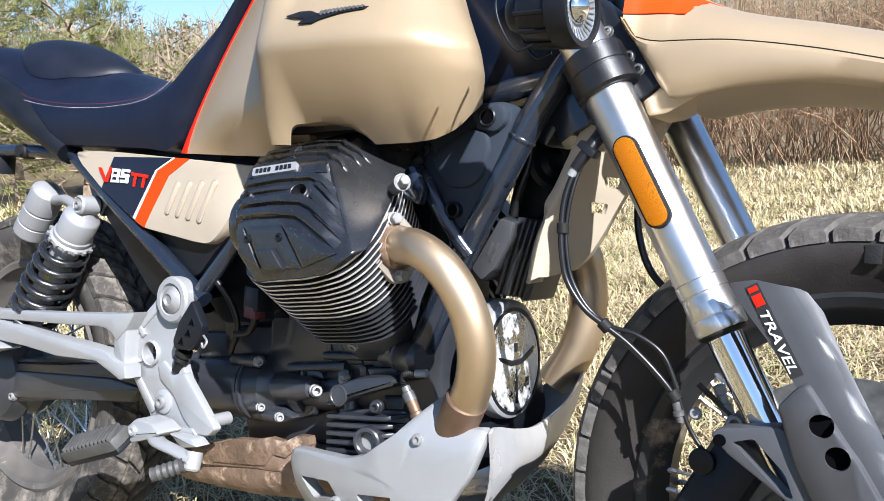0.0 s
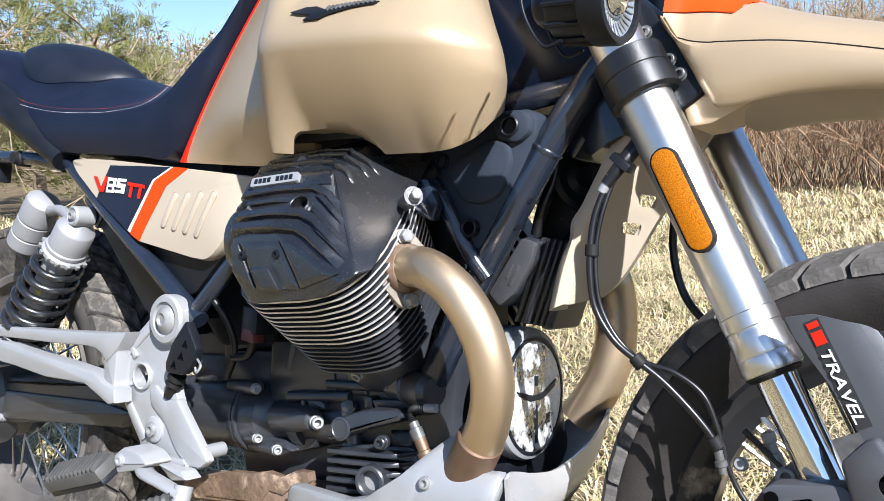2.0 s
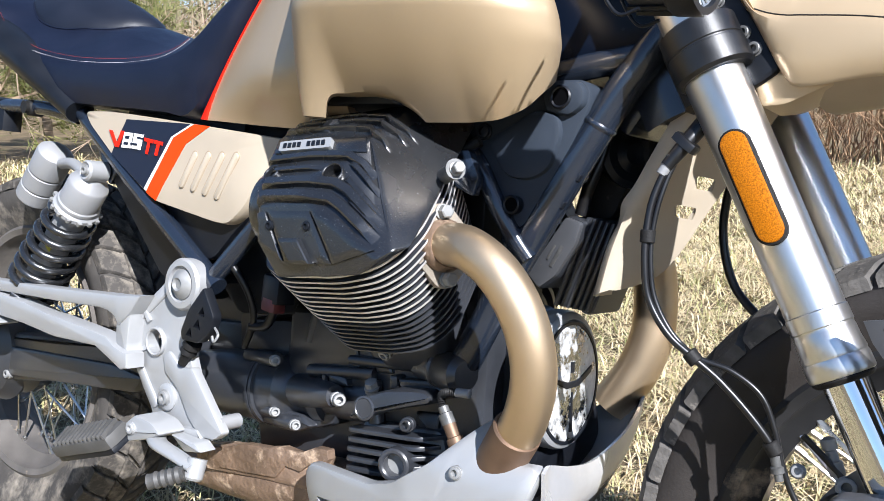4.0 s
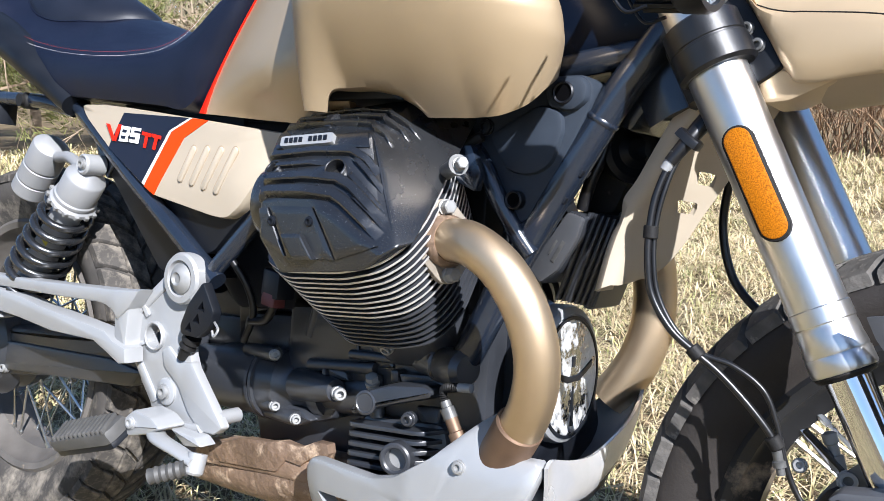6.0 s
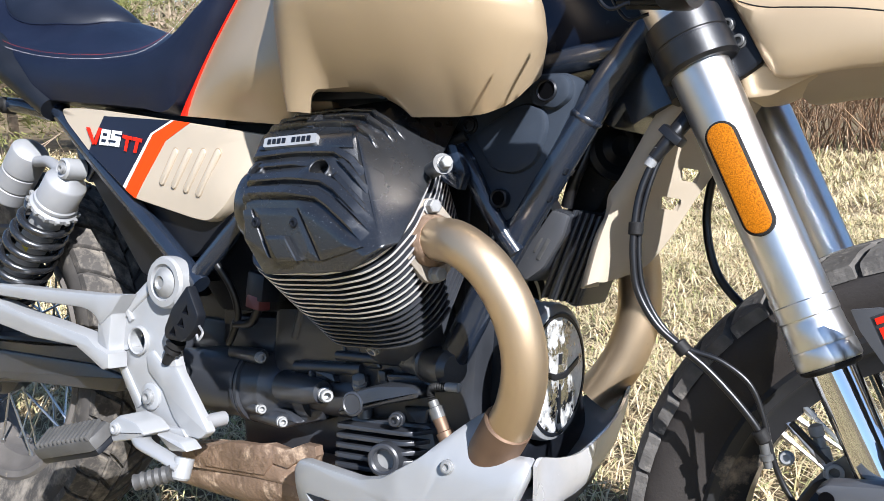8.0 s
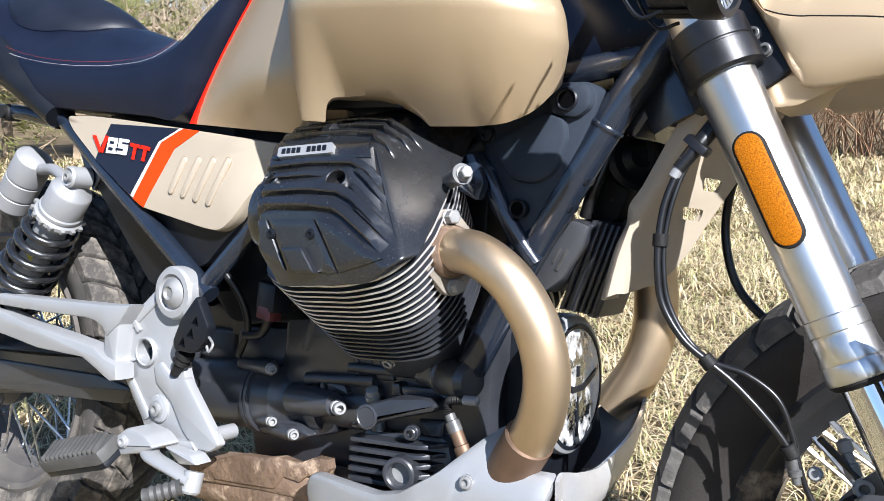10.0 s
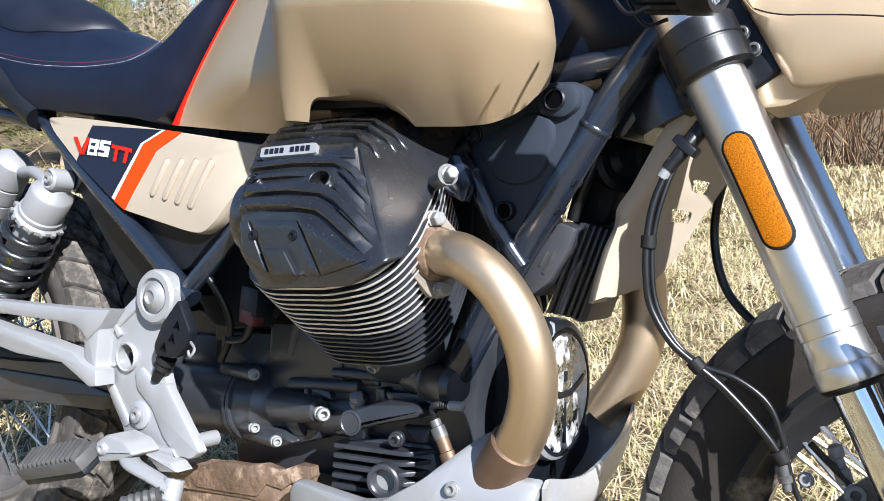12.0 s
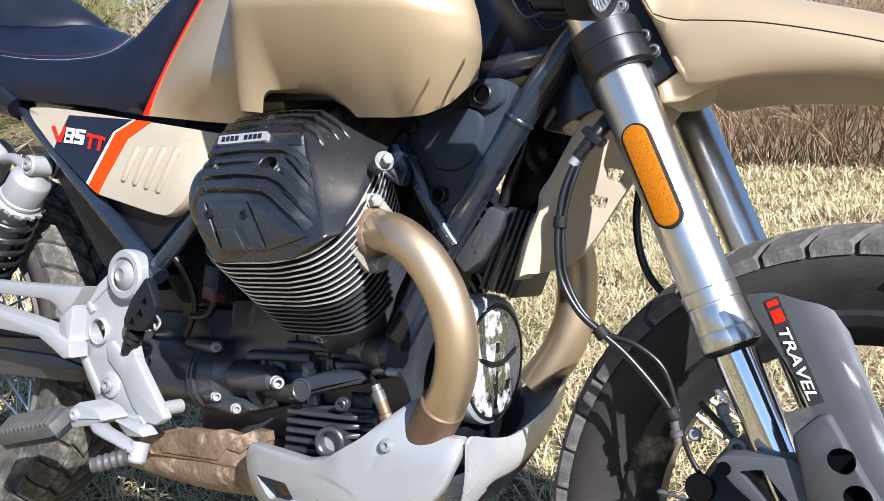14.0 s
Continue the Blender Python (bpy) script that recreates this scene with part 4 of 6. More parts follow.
lathe("rear_cap", (0.825, -0.200, 0.612), (-1, -0.12, 0.0), [(0, 0.047), (0.034, 0.047), (0.047, 0.042), (0.053, 0.031), (0.054, 0.026), (0.052, 0.024), (0.052, 0)], M_COVER, valve_cover, 36)
BADGE_O, BADGE_X, BADGE_Z = Vector((0.8015, -0.2235, 0.6760)), Vector((0.0845, -0.0050, 0.0058)), Vector((-0.0075, 0.0095, 0.0118))
BADGE_N = BADGE_X.cross(BADGE_Z).normalized()


def badge_face(u, v, h):
    return BADGE_O + BADGE_X * u + BADGE_Z * v + BADGE_N * h


bm = bmesh.new()
add_prism(bm, rounded([(0, 0), (1, 0), (1, 1), (0, 1)], 0.10, 2), badge_face, -0.008, 0.0016, 0.0004)
badge = part("name_badge", bm, M_SILVER, valve_cover, "silver name badge")
for k in range(9):
    if k == 4:
        continue
    x = 0.085 + k * 0.093
    bm = bmesh.new()
    add_prism(bm, [(x, 0.26), (x + 0.062, 0.26), (x + 0.062, 0.74), (x, 0.74)], badge_face, 0.0, 0.0026, 0)
    part("badge_mark", bm, M_BLACK, badge)

# the whole head and barrel: a little smaller, and farther out from the frame
cylinder.matrix_local = valve_cover.matrix_local = Matrix.Translation((0.0672, -0.0413, 0.0282)) @ Matrix.Scale(0.955, 4)

# head end with stud boss, exhaust flange
stud = lathe("head_stud", (1.0155, -0.1989, 0.6585), (0.80, -0.55, 0.20), [(0, 0.0085), (0.028, 0.0085), (0.029, 0.0105), (0.033, 0.0105)], M_WORN, bike, 20, "bare metal head stud boss")
bolt((1.0413, -0.2161, 0.6647), (0.80, -0.55, 0.20), 0.0056, stud, M_STEEL, hexed=True, h=0.012)
plate("engine_mount_tab", rounded([(0.995, 0.685), (1.02, 0.690), (1.035, 0.66), (1.03, 0.64), (1.005, 0.65)], 0.005), -0.155, -0.166, M_FRAME, bike, 0.002)
HEAD = [(0.965, -0.180, 0.580), (0.998, -0.194, 0.584), (1.032, -0.209, 0.590), (1.069, -0.221, 0.588), (1.106, -0.222, 0.566), (1.132, -0.216, 0.527), (1.140, -0.205, 0.481), (1.128, -0.191, 0.434), (1.101, -0.176, 0.393), (1.070, -0.160, 0.355)]
header = tube("exhaust_header", HEAD, [0.0218, 0.0218, 0.0219, 0.0220, 0.0222, 0.0224, 0.0226, 0.0228], M_PIPE, bike, 32, 8, "bronze heat-tinted exhaust header pipe")
lathe("sleeve", (1.1164, -0.1846, 0.4164), (-0.526, 0.292, -0.799), [(0, 0.0232), (0.002, 0.0252), (0.055, 0.0252)], M_COPPER, header, 32)
lathe("collar", (1.0222, -0.2046, 0.5878), (0.90, -0.40, 0.12), [(0, 0.0265), (0.010, 0.0270), (0.014, 0.0255), (0.018, 0.0222)], M_PIPE_BROWN, header, 32)


M_FLANGE = mat("brownish_flange_steel", (0.30, 0.26, 0.21), 0.5, 0.6, 0.15, 30, 0.3, 300, 0.001)


def flange_place(u, v, h):
    o, ax = Vector((1.0241, -0.2056, 0.5878)), Vector((0.90, -0.40, 0.12)).normalized()
    up = Vector((0.02, -0.10, 0.99))
    up = (up - ax * up.dot(ax)).normalized()
    return o + up.cross(ax) * u + up * v + ax * h


bm = bmesh.new()
add_prism(bm, rounded([(-0.009, 0.043), (0.009, 0.043), (0.032, 0.014), (0.032, -0.014), (0.009, -0.043), (-0.009, -0.043), (-0.032, -0.014), (-0.032, 0.014)], 0.009, 4), flange_place, -0.004, 0.004, 0.001)
flange = part("exhaust_flange", bm, M_FLANGE, bike, "steel exhaust flange with two nuts", 20)
for v in (0.034, -0.034):
    bolt(flange_place(0, v, 0.004), Vector((0.90, -0.40, 0.12)), 0.0065, flange, hexed=True, h=0.012)
FAR_HEAD = [(1.095, 0.100, 0.601), (1.111, 0.120, 0.581), (1.116, 0.130, 0.553), (1.118, 0.133, 0.517), (1.116, 0.133, 0.485), (1.106, 0.130, 0.448), (1.091, 0.125, 0.418), (1.072, 0.120, 0.390)]
tube("exhaust_header", FAR_HEAD, 0.0275, M_PIPE, bike, 28, 8, "bronze heat-tinted exhaust header pipe")

# far cylinder, dark behind
def far_cyl(u, v, h):
    p = cyl(u, v, h)
    return Vector((p.x, 2 * MID - p.y, p.z))


far_barrel = plate("far_cylinder", rounded(scaled(FIN, 0.80), 0.02), 0.38, 0.60, M_ENGINE, bike, 0.002, "black far cylinder", far_cyl)
for k in range(9):
    plate("fin", rounded(scaled(FIN, 0.95), 0.014, 3), 0.40 + k * 0.02, 0.406 + k * 0.02, M_ENGINE, far_barrel, 0, "", far_cyl)

# crankcase and gearbox
def case_block(name, parent, x0, x1, zt, zb, ya, label=""):
    return plate(name, rounded([(x0, zt), (x1, zt + 0.015), (x1, zb + 0.02), (x0, zb)], 0.02), 0.06, ya, M_ENGINE, parent, 0.012, label)


crankcase = case_block("crankcase", bike, 0.70, 1.02, 0.50, 0.345, -0.095, "black painted crankcase")
case_block("gearbox_case", crankcase, 0.60, 0.78, 0.455, 0.33, -0.085)
case_block("upper_case", crankcase, 0.72, 0.90, 0.56, 0.44, -0.075)
bell = lathe("gearbox_housing", (0.455, -0.072, 0.347), (1, 0, 0.083), [(0, 0.024), (0.02, 0.034), (0.06, 0.0415), (0.11, 0.0460), (0.16, 0.0480), (0.198, 0.0485), (0.200, 0.0525), (0.205, 0.0525), (0.2055, 0.0505), (0.2070, 0.0505), (0.2075, 0.0525), (0.2125, 0.0525), (0.214, 0.0485), (0.243, 0.0480), (0.245, 0.0505), (0.250, 0.0505), (0.254, 0.045), (0.261, 0.037), (0.270, 0.0335), (0.297, 0.0315), (0.299, 0.0380), (0.317, 0.0380), (0.319, 0.030), (0.40, 0.030)], M_ENGINE, bike, 48, "black bell-shaped gearbox housing", 30)
for x, y, z in ((0.704, -0.118, 0.412), (0.706, -0.115, 0.344), (0.745, -0.115, 0.334)):
    boss = lathe("bolt_boss", (x - 0.075, y + 0.022, z - 0.006), (1, -0.22, 0.083), [(0, 0.009), (0.070, 0.0105), (0.075, 0.009)], M_ENGINE, bell, 16)
    bolt((x, y, z), (0.85, -0.5, 0.1), 0.0066, boss, h=0.008)
plate("web", rounded([(0.66, 0.345), (0.745, 0.345), (0.765, 0.333), (0.735, 0.320), (0.69, 0.326)], 0.006), -0.05, -0.104, M_ENGINE, bell, 0.006)
plate("swing_arm_pivot_housing", rounded([(0.46, 0.50), (0.66, 0.52), (0.66, 0.40), (0.47, 0.40)], 0.01), 0.05, -0.045, M_ENGINE, bike, 0.004)
for q in ([(0.49, 0.435), (0.68, 0.445), (0.68, 0.345), (0.49, 0.335)], [(0.56, 0.52), (0.78, 0.55), (0.78, 0.40), (0.56, 0.40)], [(0.60, 0.345), (0.86, 0.36), (0.86, 0.265), (0.62, 0.265)]):
    plate("inner_housing", rounded(q, 0.01), 0.07, -0.055, M_ENGINE, bike, 0.004)
plate("front_housing", rounded([(0.98, 0.50), (1.045, 0.50), (1.075, 0.36), (1.05, 0.29), (0.97, 0.30)], 0.01), 0.09, -0.060, M_BLACK, bike, 0.006, "black lower front engine housing")
arm = tube("casting_rib", [(0.73, -0.095, 0.375), (0.775, -0.105, 0.380), (0.812, -0.115, 0.384)], [0.022, 0.019, 0.014], M_ENGINE, bell, 18)
bolt((0.818, -0.117, 0.382), (0.8, -0.6, 0.1), 0.0086, arm, h=0.014)
for (x0, z0, x1, z1, y, r) in ((0.75, 0.405, 0.86, 0.418, -0.098, 0.008), (0.82, 0.43, 0.92, 0.437, -0.10, 0.006), (0.74, 0.44, 0.76, 0.52, -0.09, 0.008), (0.80, 0.45, 0.81, 0.54, -0.085, 0.006), (0.86, 0.41, 0.87, 0.36, -0.10, 0.010), (0.93, 0.41, 1.0, 0.425, -0.105, 0.009)):
    tube("casting_web", [(x0, y, z0), (x1, y, z1)], r, M_ENGINE, crankcase, 10, smooth=False)
plate("casting_panel", rounded([(0.693, 0.431), (0.763, 0.440), (0.769, 0.403), (0.697, 0.389)], 0.004), -0.050, -0.088, M_ENGINE, crankcase, 0.006)
plate("casting_ledge", rounded([(0.787, 0.408), (0.817, 0.407), (0.823, 0.396), (0.788, 0.394)], 0.004), -0.060, -0.105, M_ENGINE, crankcase, 0.004)
plate("casting_pillar", rounded([(0.840, 0.459), (0.875, 0.461), (0.889, 0.422), (0.861, 0.419)], 0.004), -0.050, -0.100, M_ENGINE, crankcase, 0.006)
plate("casting_web", rounded([(0.892, 0.424), (0.905, 0.425), (0.906, 0.410), (0.894, 0.408)], 0.004), -0.070, -0.112, M_ENGINE, crankcase, 0.003)
plate("plug_block", rounded([(0.933, 0.450), (0.949, 0.451), (0.952, 0.441), (0.936, 0.438)], 0.004), -0.080, -0.125, M_ENGINE, crankcase, 0.004)
plate("casting_ledge", rounded([(0.905, 0.422), (0.965, 0.429), (0.966, 0.419), (0.910, 0.411)], 0.004), -0.070, -0.112, M_ENGINE, crankcase, 0.004)
plate("casting_wedge", rounded([(0.709, 0.350), (0.800, 0.357), (0.788, 0.338), (0.754, 0.326), (0.713, 0.336)], 0.004), -0.040, -0.092, M_ENGINE, crankcase, 0.008)
plate("casting_panel", rounded([(0.924, 0.385), (0.964, 0.390), (0.959, 0.356), (0.934, 0.361)], 0.004), -0.050, -0.100, M_ENGINE, crankcase, 0.005)
plate("casting_web", rounded([(0.778, 0.405), (0.785, 0.406), (0.787, 0.383), (0.780, 0.382)], 0.004), -0.060, -0.108, M_ENGINE, crankcase, 0.003)
plate("casting_web", rounded([(0.820, 0.456), (0.827, 0.457), (0.833, 0.416), (0.826, 0.415)], 0.004), -0.050, -0.098, M_ENGINE, crankcase, 0.003)
plate("casting_web", rounded([(0.787, 0.458), (0.793, 0.459), (0.800, 0.421), (0.794, 0.420)], 0.004), -0.050, -0.092, M_ENGINE, crankcase, 0.003)
starter = plate("breather_arm", rounded([(0.854, 0.369), (0.871, 0.397), (0.912, 0.413), (0.963, 0.421), (0.976, 0.417), (0.974, 0.407), (0.945, 0.398), (0.898, 0.382), (0.865, 0.367)], 0.008), -0.110, -0.140, M_ENGINE, bike, 0.007, "black cast cover arm on the crankcase")
lathe("end_disc", (0.882, -0.139, 0.386), (0.1, -1, 0.05), [(0, 0.0145), (0.003, 0.0145), (0.004, 0.012), (0.003, 0.011), (0.003, 0)], M_ENGINE, starter, 24)
bolt((0.862, -0.105, 0.402), (0.1, -0.5, 0.9), 0.0075, crankcase, hexed=True, h=0.010)
bolt((0.938, -0.128, 0.376), (0.2, -1, 0), 0.008, crankcase, M_ENGINE, 0.008)
mount = lathe("engine_mount", (0.935, -0.105, 0.443), (1, -0.35, 0.05), [(0, 0.016), (0.035, 0.017), (0.036, 0.021), (0.040, 0.021), (0.042, 0.018), (0.046, 0.021), (0.080, 0.022), (0.084, 0.019), (0.088, 0.016), (0.088, 0)], M_ENGINE, bike, 26, "black cylindrical engine mount")
block("mount_web", pose(0.955, -0.115, 0.472, 0, -8, 0), (0.02, 0.03, 0.05), M_ENGINE, mount, 0.004)
bolt((0.900, -0.128, 0.452), (0, -0.7, -0.6), 0.0075, cylinder, h=0.006)
sump = plate("sump", rounded([(0.848, 0.360), (0.970, 0.372), (0.985, 0.33), (0.965, 0.29), (0.85, 0.28)], 0.01), 0.05, -0.105, M_ENGINE, bike, 0.006, "black finned oil sump")
for k in range(7):
    z = 0.357 - k * 0.0118
    bm = bmesh.new()
    add_prism(bm, rounded([(0.843, -0.06), (0.843, -0.128), (0.958 - 0.004 * k, -0.132), (0.980, -0.09)], 0.012, 3), lambda u, v, h: Vector((u, v, h + (u - 0.9) * 0.10)), z - 0.0025, z + 0.0025, 0.0012)
    part("fin", bm, M_ENGINE, sump)
bm = bmesh.new()
add_ring(bm, (0.928, -0.118, 0.331), (0.25, -1, 0), 0.0125, 0.0195, 0.030, 28, 0.002)
plug = part("oil_filler", bm, M_ENGINE, sump, "round open oil sight port")
lathe("sight_glass", (0.928, -0.122, 0.331), (0.25, -1, 0), [(0, 0.013), (0.012, 0.013)], M_STEEL, plug, 24)
o2 = lathe("oxygen_sensor", (1.028, -0.150, 0.366), (-0.50, 0.0, 0.86), [(0, 0.0095), (0.018, 0.0095), (0.019, 0.0075), (0.034, 0.0075)], M_COPPER, bike, 18, "copper-coloured oxygen sensor with loom")
lathe("sensor_collar", (1.011, -0.150, 0.395), (-0.50, 0.0, 0.86), [(0, 0.0085), (0.012, 0.0085), (0.013, 0.006), (0.02, 0.006)], M_WORN, o2, 16)
bm = bmesh.new()
line = spline([(1.000, -0.150, 0.413), (0.999, -0.152, 0.424), (1.009, -0.156, 0.430), (1.024, -0.156, 0.432)], 5)
for a, b in zip(line, line[1:]):
    add_lathe(bm, a, b - a, [(0, 0.0035), (0.0012, 0.0048), (0.0024, 0.0035)], 10)
part("corrugated_loom", bm, M_RUBBER, o2)
lathe("plug", (1.022, -0.156, 0.432), (1, 0, 0.1), [(0, 0.005), (0.016, 0.005), (0.017, 0.003)], M_SILVER_DARK, o2, 14)

# alternator cover at the front
bm = bmesh.new()
add_lathe(bm, (1.030, -0.033, 0.4405), (1, 0.0, 0.05), [(0.036, 0.062), (0.039, 0.079), (0.052, 0.079), (0.058, 0.077), (0.060, 0.074), (0.0615, 0.069), (0.0575, 0.067), (0.0595, 0.062), (0.062, 0.03), (0.063, 0)], 56)
alternator = part("alternator_cover", bm, M_SILVER_SKID, bike, "polished round cover with black winged emblem", 30)
lathe("face_plate", (1.080, -0.033, 0.440), (1, 0, 0.05), [(0, 0.0655), (0.0112, 0.0655), (0.0122, 0.063), (0.0135, 0.03), (0.0138, 0)], M_MIRROR, alternator, 56, "polished face with pale patches for scratches and reflections")
bm = bmesh.new()
add_ring(bm, (1.091, -0.033, 0.4405), (1, 0, 0.05), 0.0655, 0.0695, 0.0015, 56, 0.0003)
part("black_ring", bm, M_BLACK, alternator)


def cover_face(u, v, h):
    return Vector((1.0915 + h - 0.05 * v, -0.033 + u, 0.4405 + v))


for q in ([(-0.0025, -0.055), (0.0025, -0.055), (0.0015, -0.01), (-0.0015, -0.01)], [(-0.045, 0.010), (-0.01, 0.002), (0.012, 0.002), (0.048, 0.016), (0.045, 0.008), (0.014, -0.005), (-0.014, -0.005), (-0.04, 0.004)], [(-0.004, 0.012), (0.003, 0.012), (0.004, 0.024), (-0.004, 0.024)]):
    bm = bmesh.new()
    add_prism(bm, q, cover_face, -0.002, 0.0035, 0.0006)
    part("black_emblem", bm, M_BLACK, alternator)

# finned voltage regulator beside the down tube
REG = [(1.097, 0.629), (1.118, 0.623), (1.112, 0.599), (1.089, 0.561), (1.068, 0.545), (1.052, 0.560)]
reg = plate("voltage_regulator", rounded(REG, 0.004), 0.02, -0.080, M_ENGINE, bike, 0.004, "black finned voltage regulator with printed label")
plate("regulator_face", rounded([(lerp(1.088, x, 0.93), lerp(0.588, z, 0.95)) for x, z in REG], 0.004), -0.078, -0.085, M_GUARD, reg, 0.002)
for k in range(7):
    plate("fin", [(x + 0.004 + 0.0045 * k, z - 0.004 * k * 0.3) for x, z in ((1.112, 0.628), (1.116, 0.628), (1.084, 0.530), (1.080, 0.530))], 0.03, -0.074 + 0.006 * k, M_ENGINE, reg, 0.0008)
plate("end_plate", rounded([(1.136, 0.632), (1.150, 0.630), (1.112, 0.520), (1.100, 0.522)], 0.004), 0.03, -0.040, M_ENGINE, reg, 0.003)
for k, (u, w) in enumerate(((0.0, 0.026), (0.0075, 0.018))):
    block("label_bar", pose(1.0895 - u * 0.9, -0.0855, 0.5835 + u * 0.55, 0, -62, 0), (w, 0.0008, 0.0042 - 0.0016 * k), M_WORN, reg, 0.0002)
horn = lathe("horn", (1.1300, -0.0230, 0.6955), (0.75, -0.62, 0.1), [(0, 0.030), (0.018, 0.036), (0.022, 0.036), (0.026, 0.030), (0.024, 0.020), (0.030, 0.012), (0.026, 0.0)], M_BLACK, bike, 32, "round black horn")
plate("horn_bracket", rounded([(1.154, 0.747), (1.165, 0.744), (1.152, 0.716), (1.143, 0.718)], 0.003), -0.06, -0.064, M_PIPE_BROWN, horn, 0.001)
bolt((1.1645, -0.0660, 0.7421), (0.2, -1, 0), 0.0065, horn, hexed=True)
plate("loom_cover", rounded([(1.110, 0.769), (1.150, 0.759), (1.161, 0.729), (1.166, 0.690), (1.144, 0.668), (1.127, 0.627), (1.087, 0.625), (1.083, 0.688)], 0.008), 0.05, -0.035, M_RUBBER, bike, 0.006, "black loom cover behind the frame tube")
tube("wiring_loom", [(1.1262, -0.0600, 0.7364), (1.1226, -0.0600, 0.6978), (1.1114, -0.0650, 0.6614), (1.1016, -0.0600, 0.6311)], 0.007, M_HOSE, bike, 10)
tube("wiring_loom", [(0.63, -0.15, 0.545), (0.655, -0.13, 0.50), (0.66, -0.12, 0.46), (0.64, -0.115, 0.42)], 0.005, M_HOSE, bike, 10)
block("black_relay", pose(0.715, -0.13, 0.508, 0, 5, -10), (0.040, 0.03, 0.035), M_BLACK, bike, 0.004, "small black connector box")
block("red_relay", pose(0.712, -0.135, 0.488, 0, 5, -10), (0.032, 0.02, 0.018), mat("dark_red_plastic", (0.10, 0.02, 0.02), 0.4), bike, 0.003, "dark red connector under the cylinder")
tube("wiring_loom", [(0.70, -0.12, 0.48), (0.68, -0.115, 0.455), (0.655, -0.12, 0.45)], 0.006, M_HOSE, bike, 10)
tube("brake_line", [(1.02, -0.145, 0.70), (0.995, -0.150, 0.69), (0.98, -0.155, 0.72)], 0.006, M_RUBBER, bike, 8)

# -- skid plate
SKID = [(0.806, 0.296), (0.816, 0.310), (0.930, 0.317), (0.968, 0.329), (1.020, 0.364), (1.060, 0.405), (1.072, 0.415), (1.079, 0.413), (1.084, 0.391), (1.102, 0.381), (1.146, 0.384), (1.141, 0.361), (1.126, 0.327), (1.104, 0.298), (1.075, 0.245), (1.02, 0.205), (0.845, 0.205), (0.815, 0.25)]


def skid_place(u, v, h):
    return Vector((u, h + 1.6 * max(0, 0.285 - v) ** 1.6 + 0.22 * max(0, 0.99 - u) + 3.0 * max(0, v - 0.36) ** 1.5, v))


bm = bmesh.new()
rows = []
outline = [tuple(p) for p in resample(rounded(SKID, 0.008, 4), 110)]
cu, cv = 1.02, 0.30
for k, h in ((0.985, -0.180), (1.0, -0.182), (1.0, -0.190), (0.992, -0.1945), (0.975, -0.196), (0.85, -0.197), (0.65, -0.198), (0.4, -0.198), (0.1, -0.198)):
    rows.append([skid_place(cu + (u - cu) * k, cv + (v - cv) * k, h) for u, v in outline])
rings_mesh(bm, rows)
skid = part("skid_plate", bm, M_SILVER_SKID, bike, "silver painted engine skid plate", 40)


def windows(bm):
    for q in ([(0.834, 0.274), (0.898, 0.281), (0.915, 0.262), (0.858, 0.248)], [(0.955, 0.277), (1.017, 0.286), (1.008, 0.262), (0.966, 0.256)]):
        add_prism(bm, rounded(q, 0.004, 3), side_place, -0.05, -0.30, 0)


cut(skid, windows)
bolt((1.056, -0.198, 0.362), (0.1, -1, 0.1), 0.0068, skid, h=0.004)
bolt((0.915, -0.183, 0.258), (0, -1, 0), 0.0068, skid, h=0.004)
rows = []
NOSE = [(1.151, -0.187, 0.381, 1.092, 0.225), (1.146, -0.166, 0.384, 1.104, 0.250), (1.143, -0.120, 0.374, 1.110, 0.282), (1.138, -0.060, 0.366, 1.104, 0.284), (1.134, 0.0, 0.372, 1.098, 0.290), (1.130, 0.06, 0.386, 1.092, 0.305), (1.120, 0.115, 0.408, 1.080, 0.335), (1.108, 0.140, 0.424, 1.06, 0.36), (1.07, 0.150, 0.42, 1.02, 0.36)]
for x, y, zt, xb, zb in NOSE:
    col = []
    for k in range(9):
        t = k / 8
        col.append(Vector((lerp(x, xb, t) + 0.016 * math.sin(math.pi * t), y * (1 - 0.22 * t), lerp(zt, zb, t))))
    col.append(Vector((xb - 0.12, y * 0.75, zb - 0.035)))
    rows.append(col)
rows = [[Vector(p) for p in r] for r in zip(*[spline(c, 5) for c in zip(*rows)])]
bm = bmesh.new()
grid_mesh(bm, rows, 0.004)
nose = part("skid_plate_nose", bm, mat("glossy_scratched_alloy", (0.50, 0.50, 0.51), 0.24, 0.45, 0.08, 14, 0.25, 24, 0.004, (0.35, 0.33, 0.30), 0.08, 40), bike, "glossy scratched alloy nose of the skid plate", 50)

rows = [[p + Vector((-0.006, -0.004 if p.y > 0 else 0.004, -0.006)) for p in r] for r in rows]
bm = bmesh.new()
grid_mesh(bm, rows, -0.003)
part("nose_liner", bm, M_BLACK, nose, "black inner face", 50)

# -- brown collector pipe under the gearbox
tube("collector_pipe", [(0.50, -0.070, 0.222), (0.60, -0.075, 0.232), (0.68, -0.075, 0.240), (0.78, -0.075, 0.252), (0.95, -0.07, 0.27)], [0.030, 0.036, 0.040, 0.040, 0.036], M_PIPE_BROWN, bike, 28, label="burnt brown exhaust collector with flaking mud")
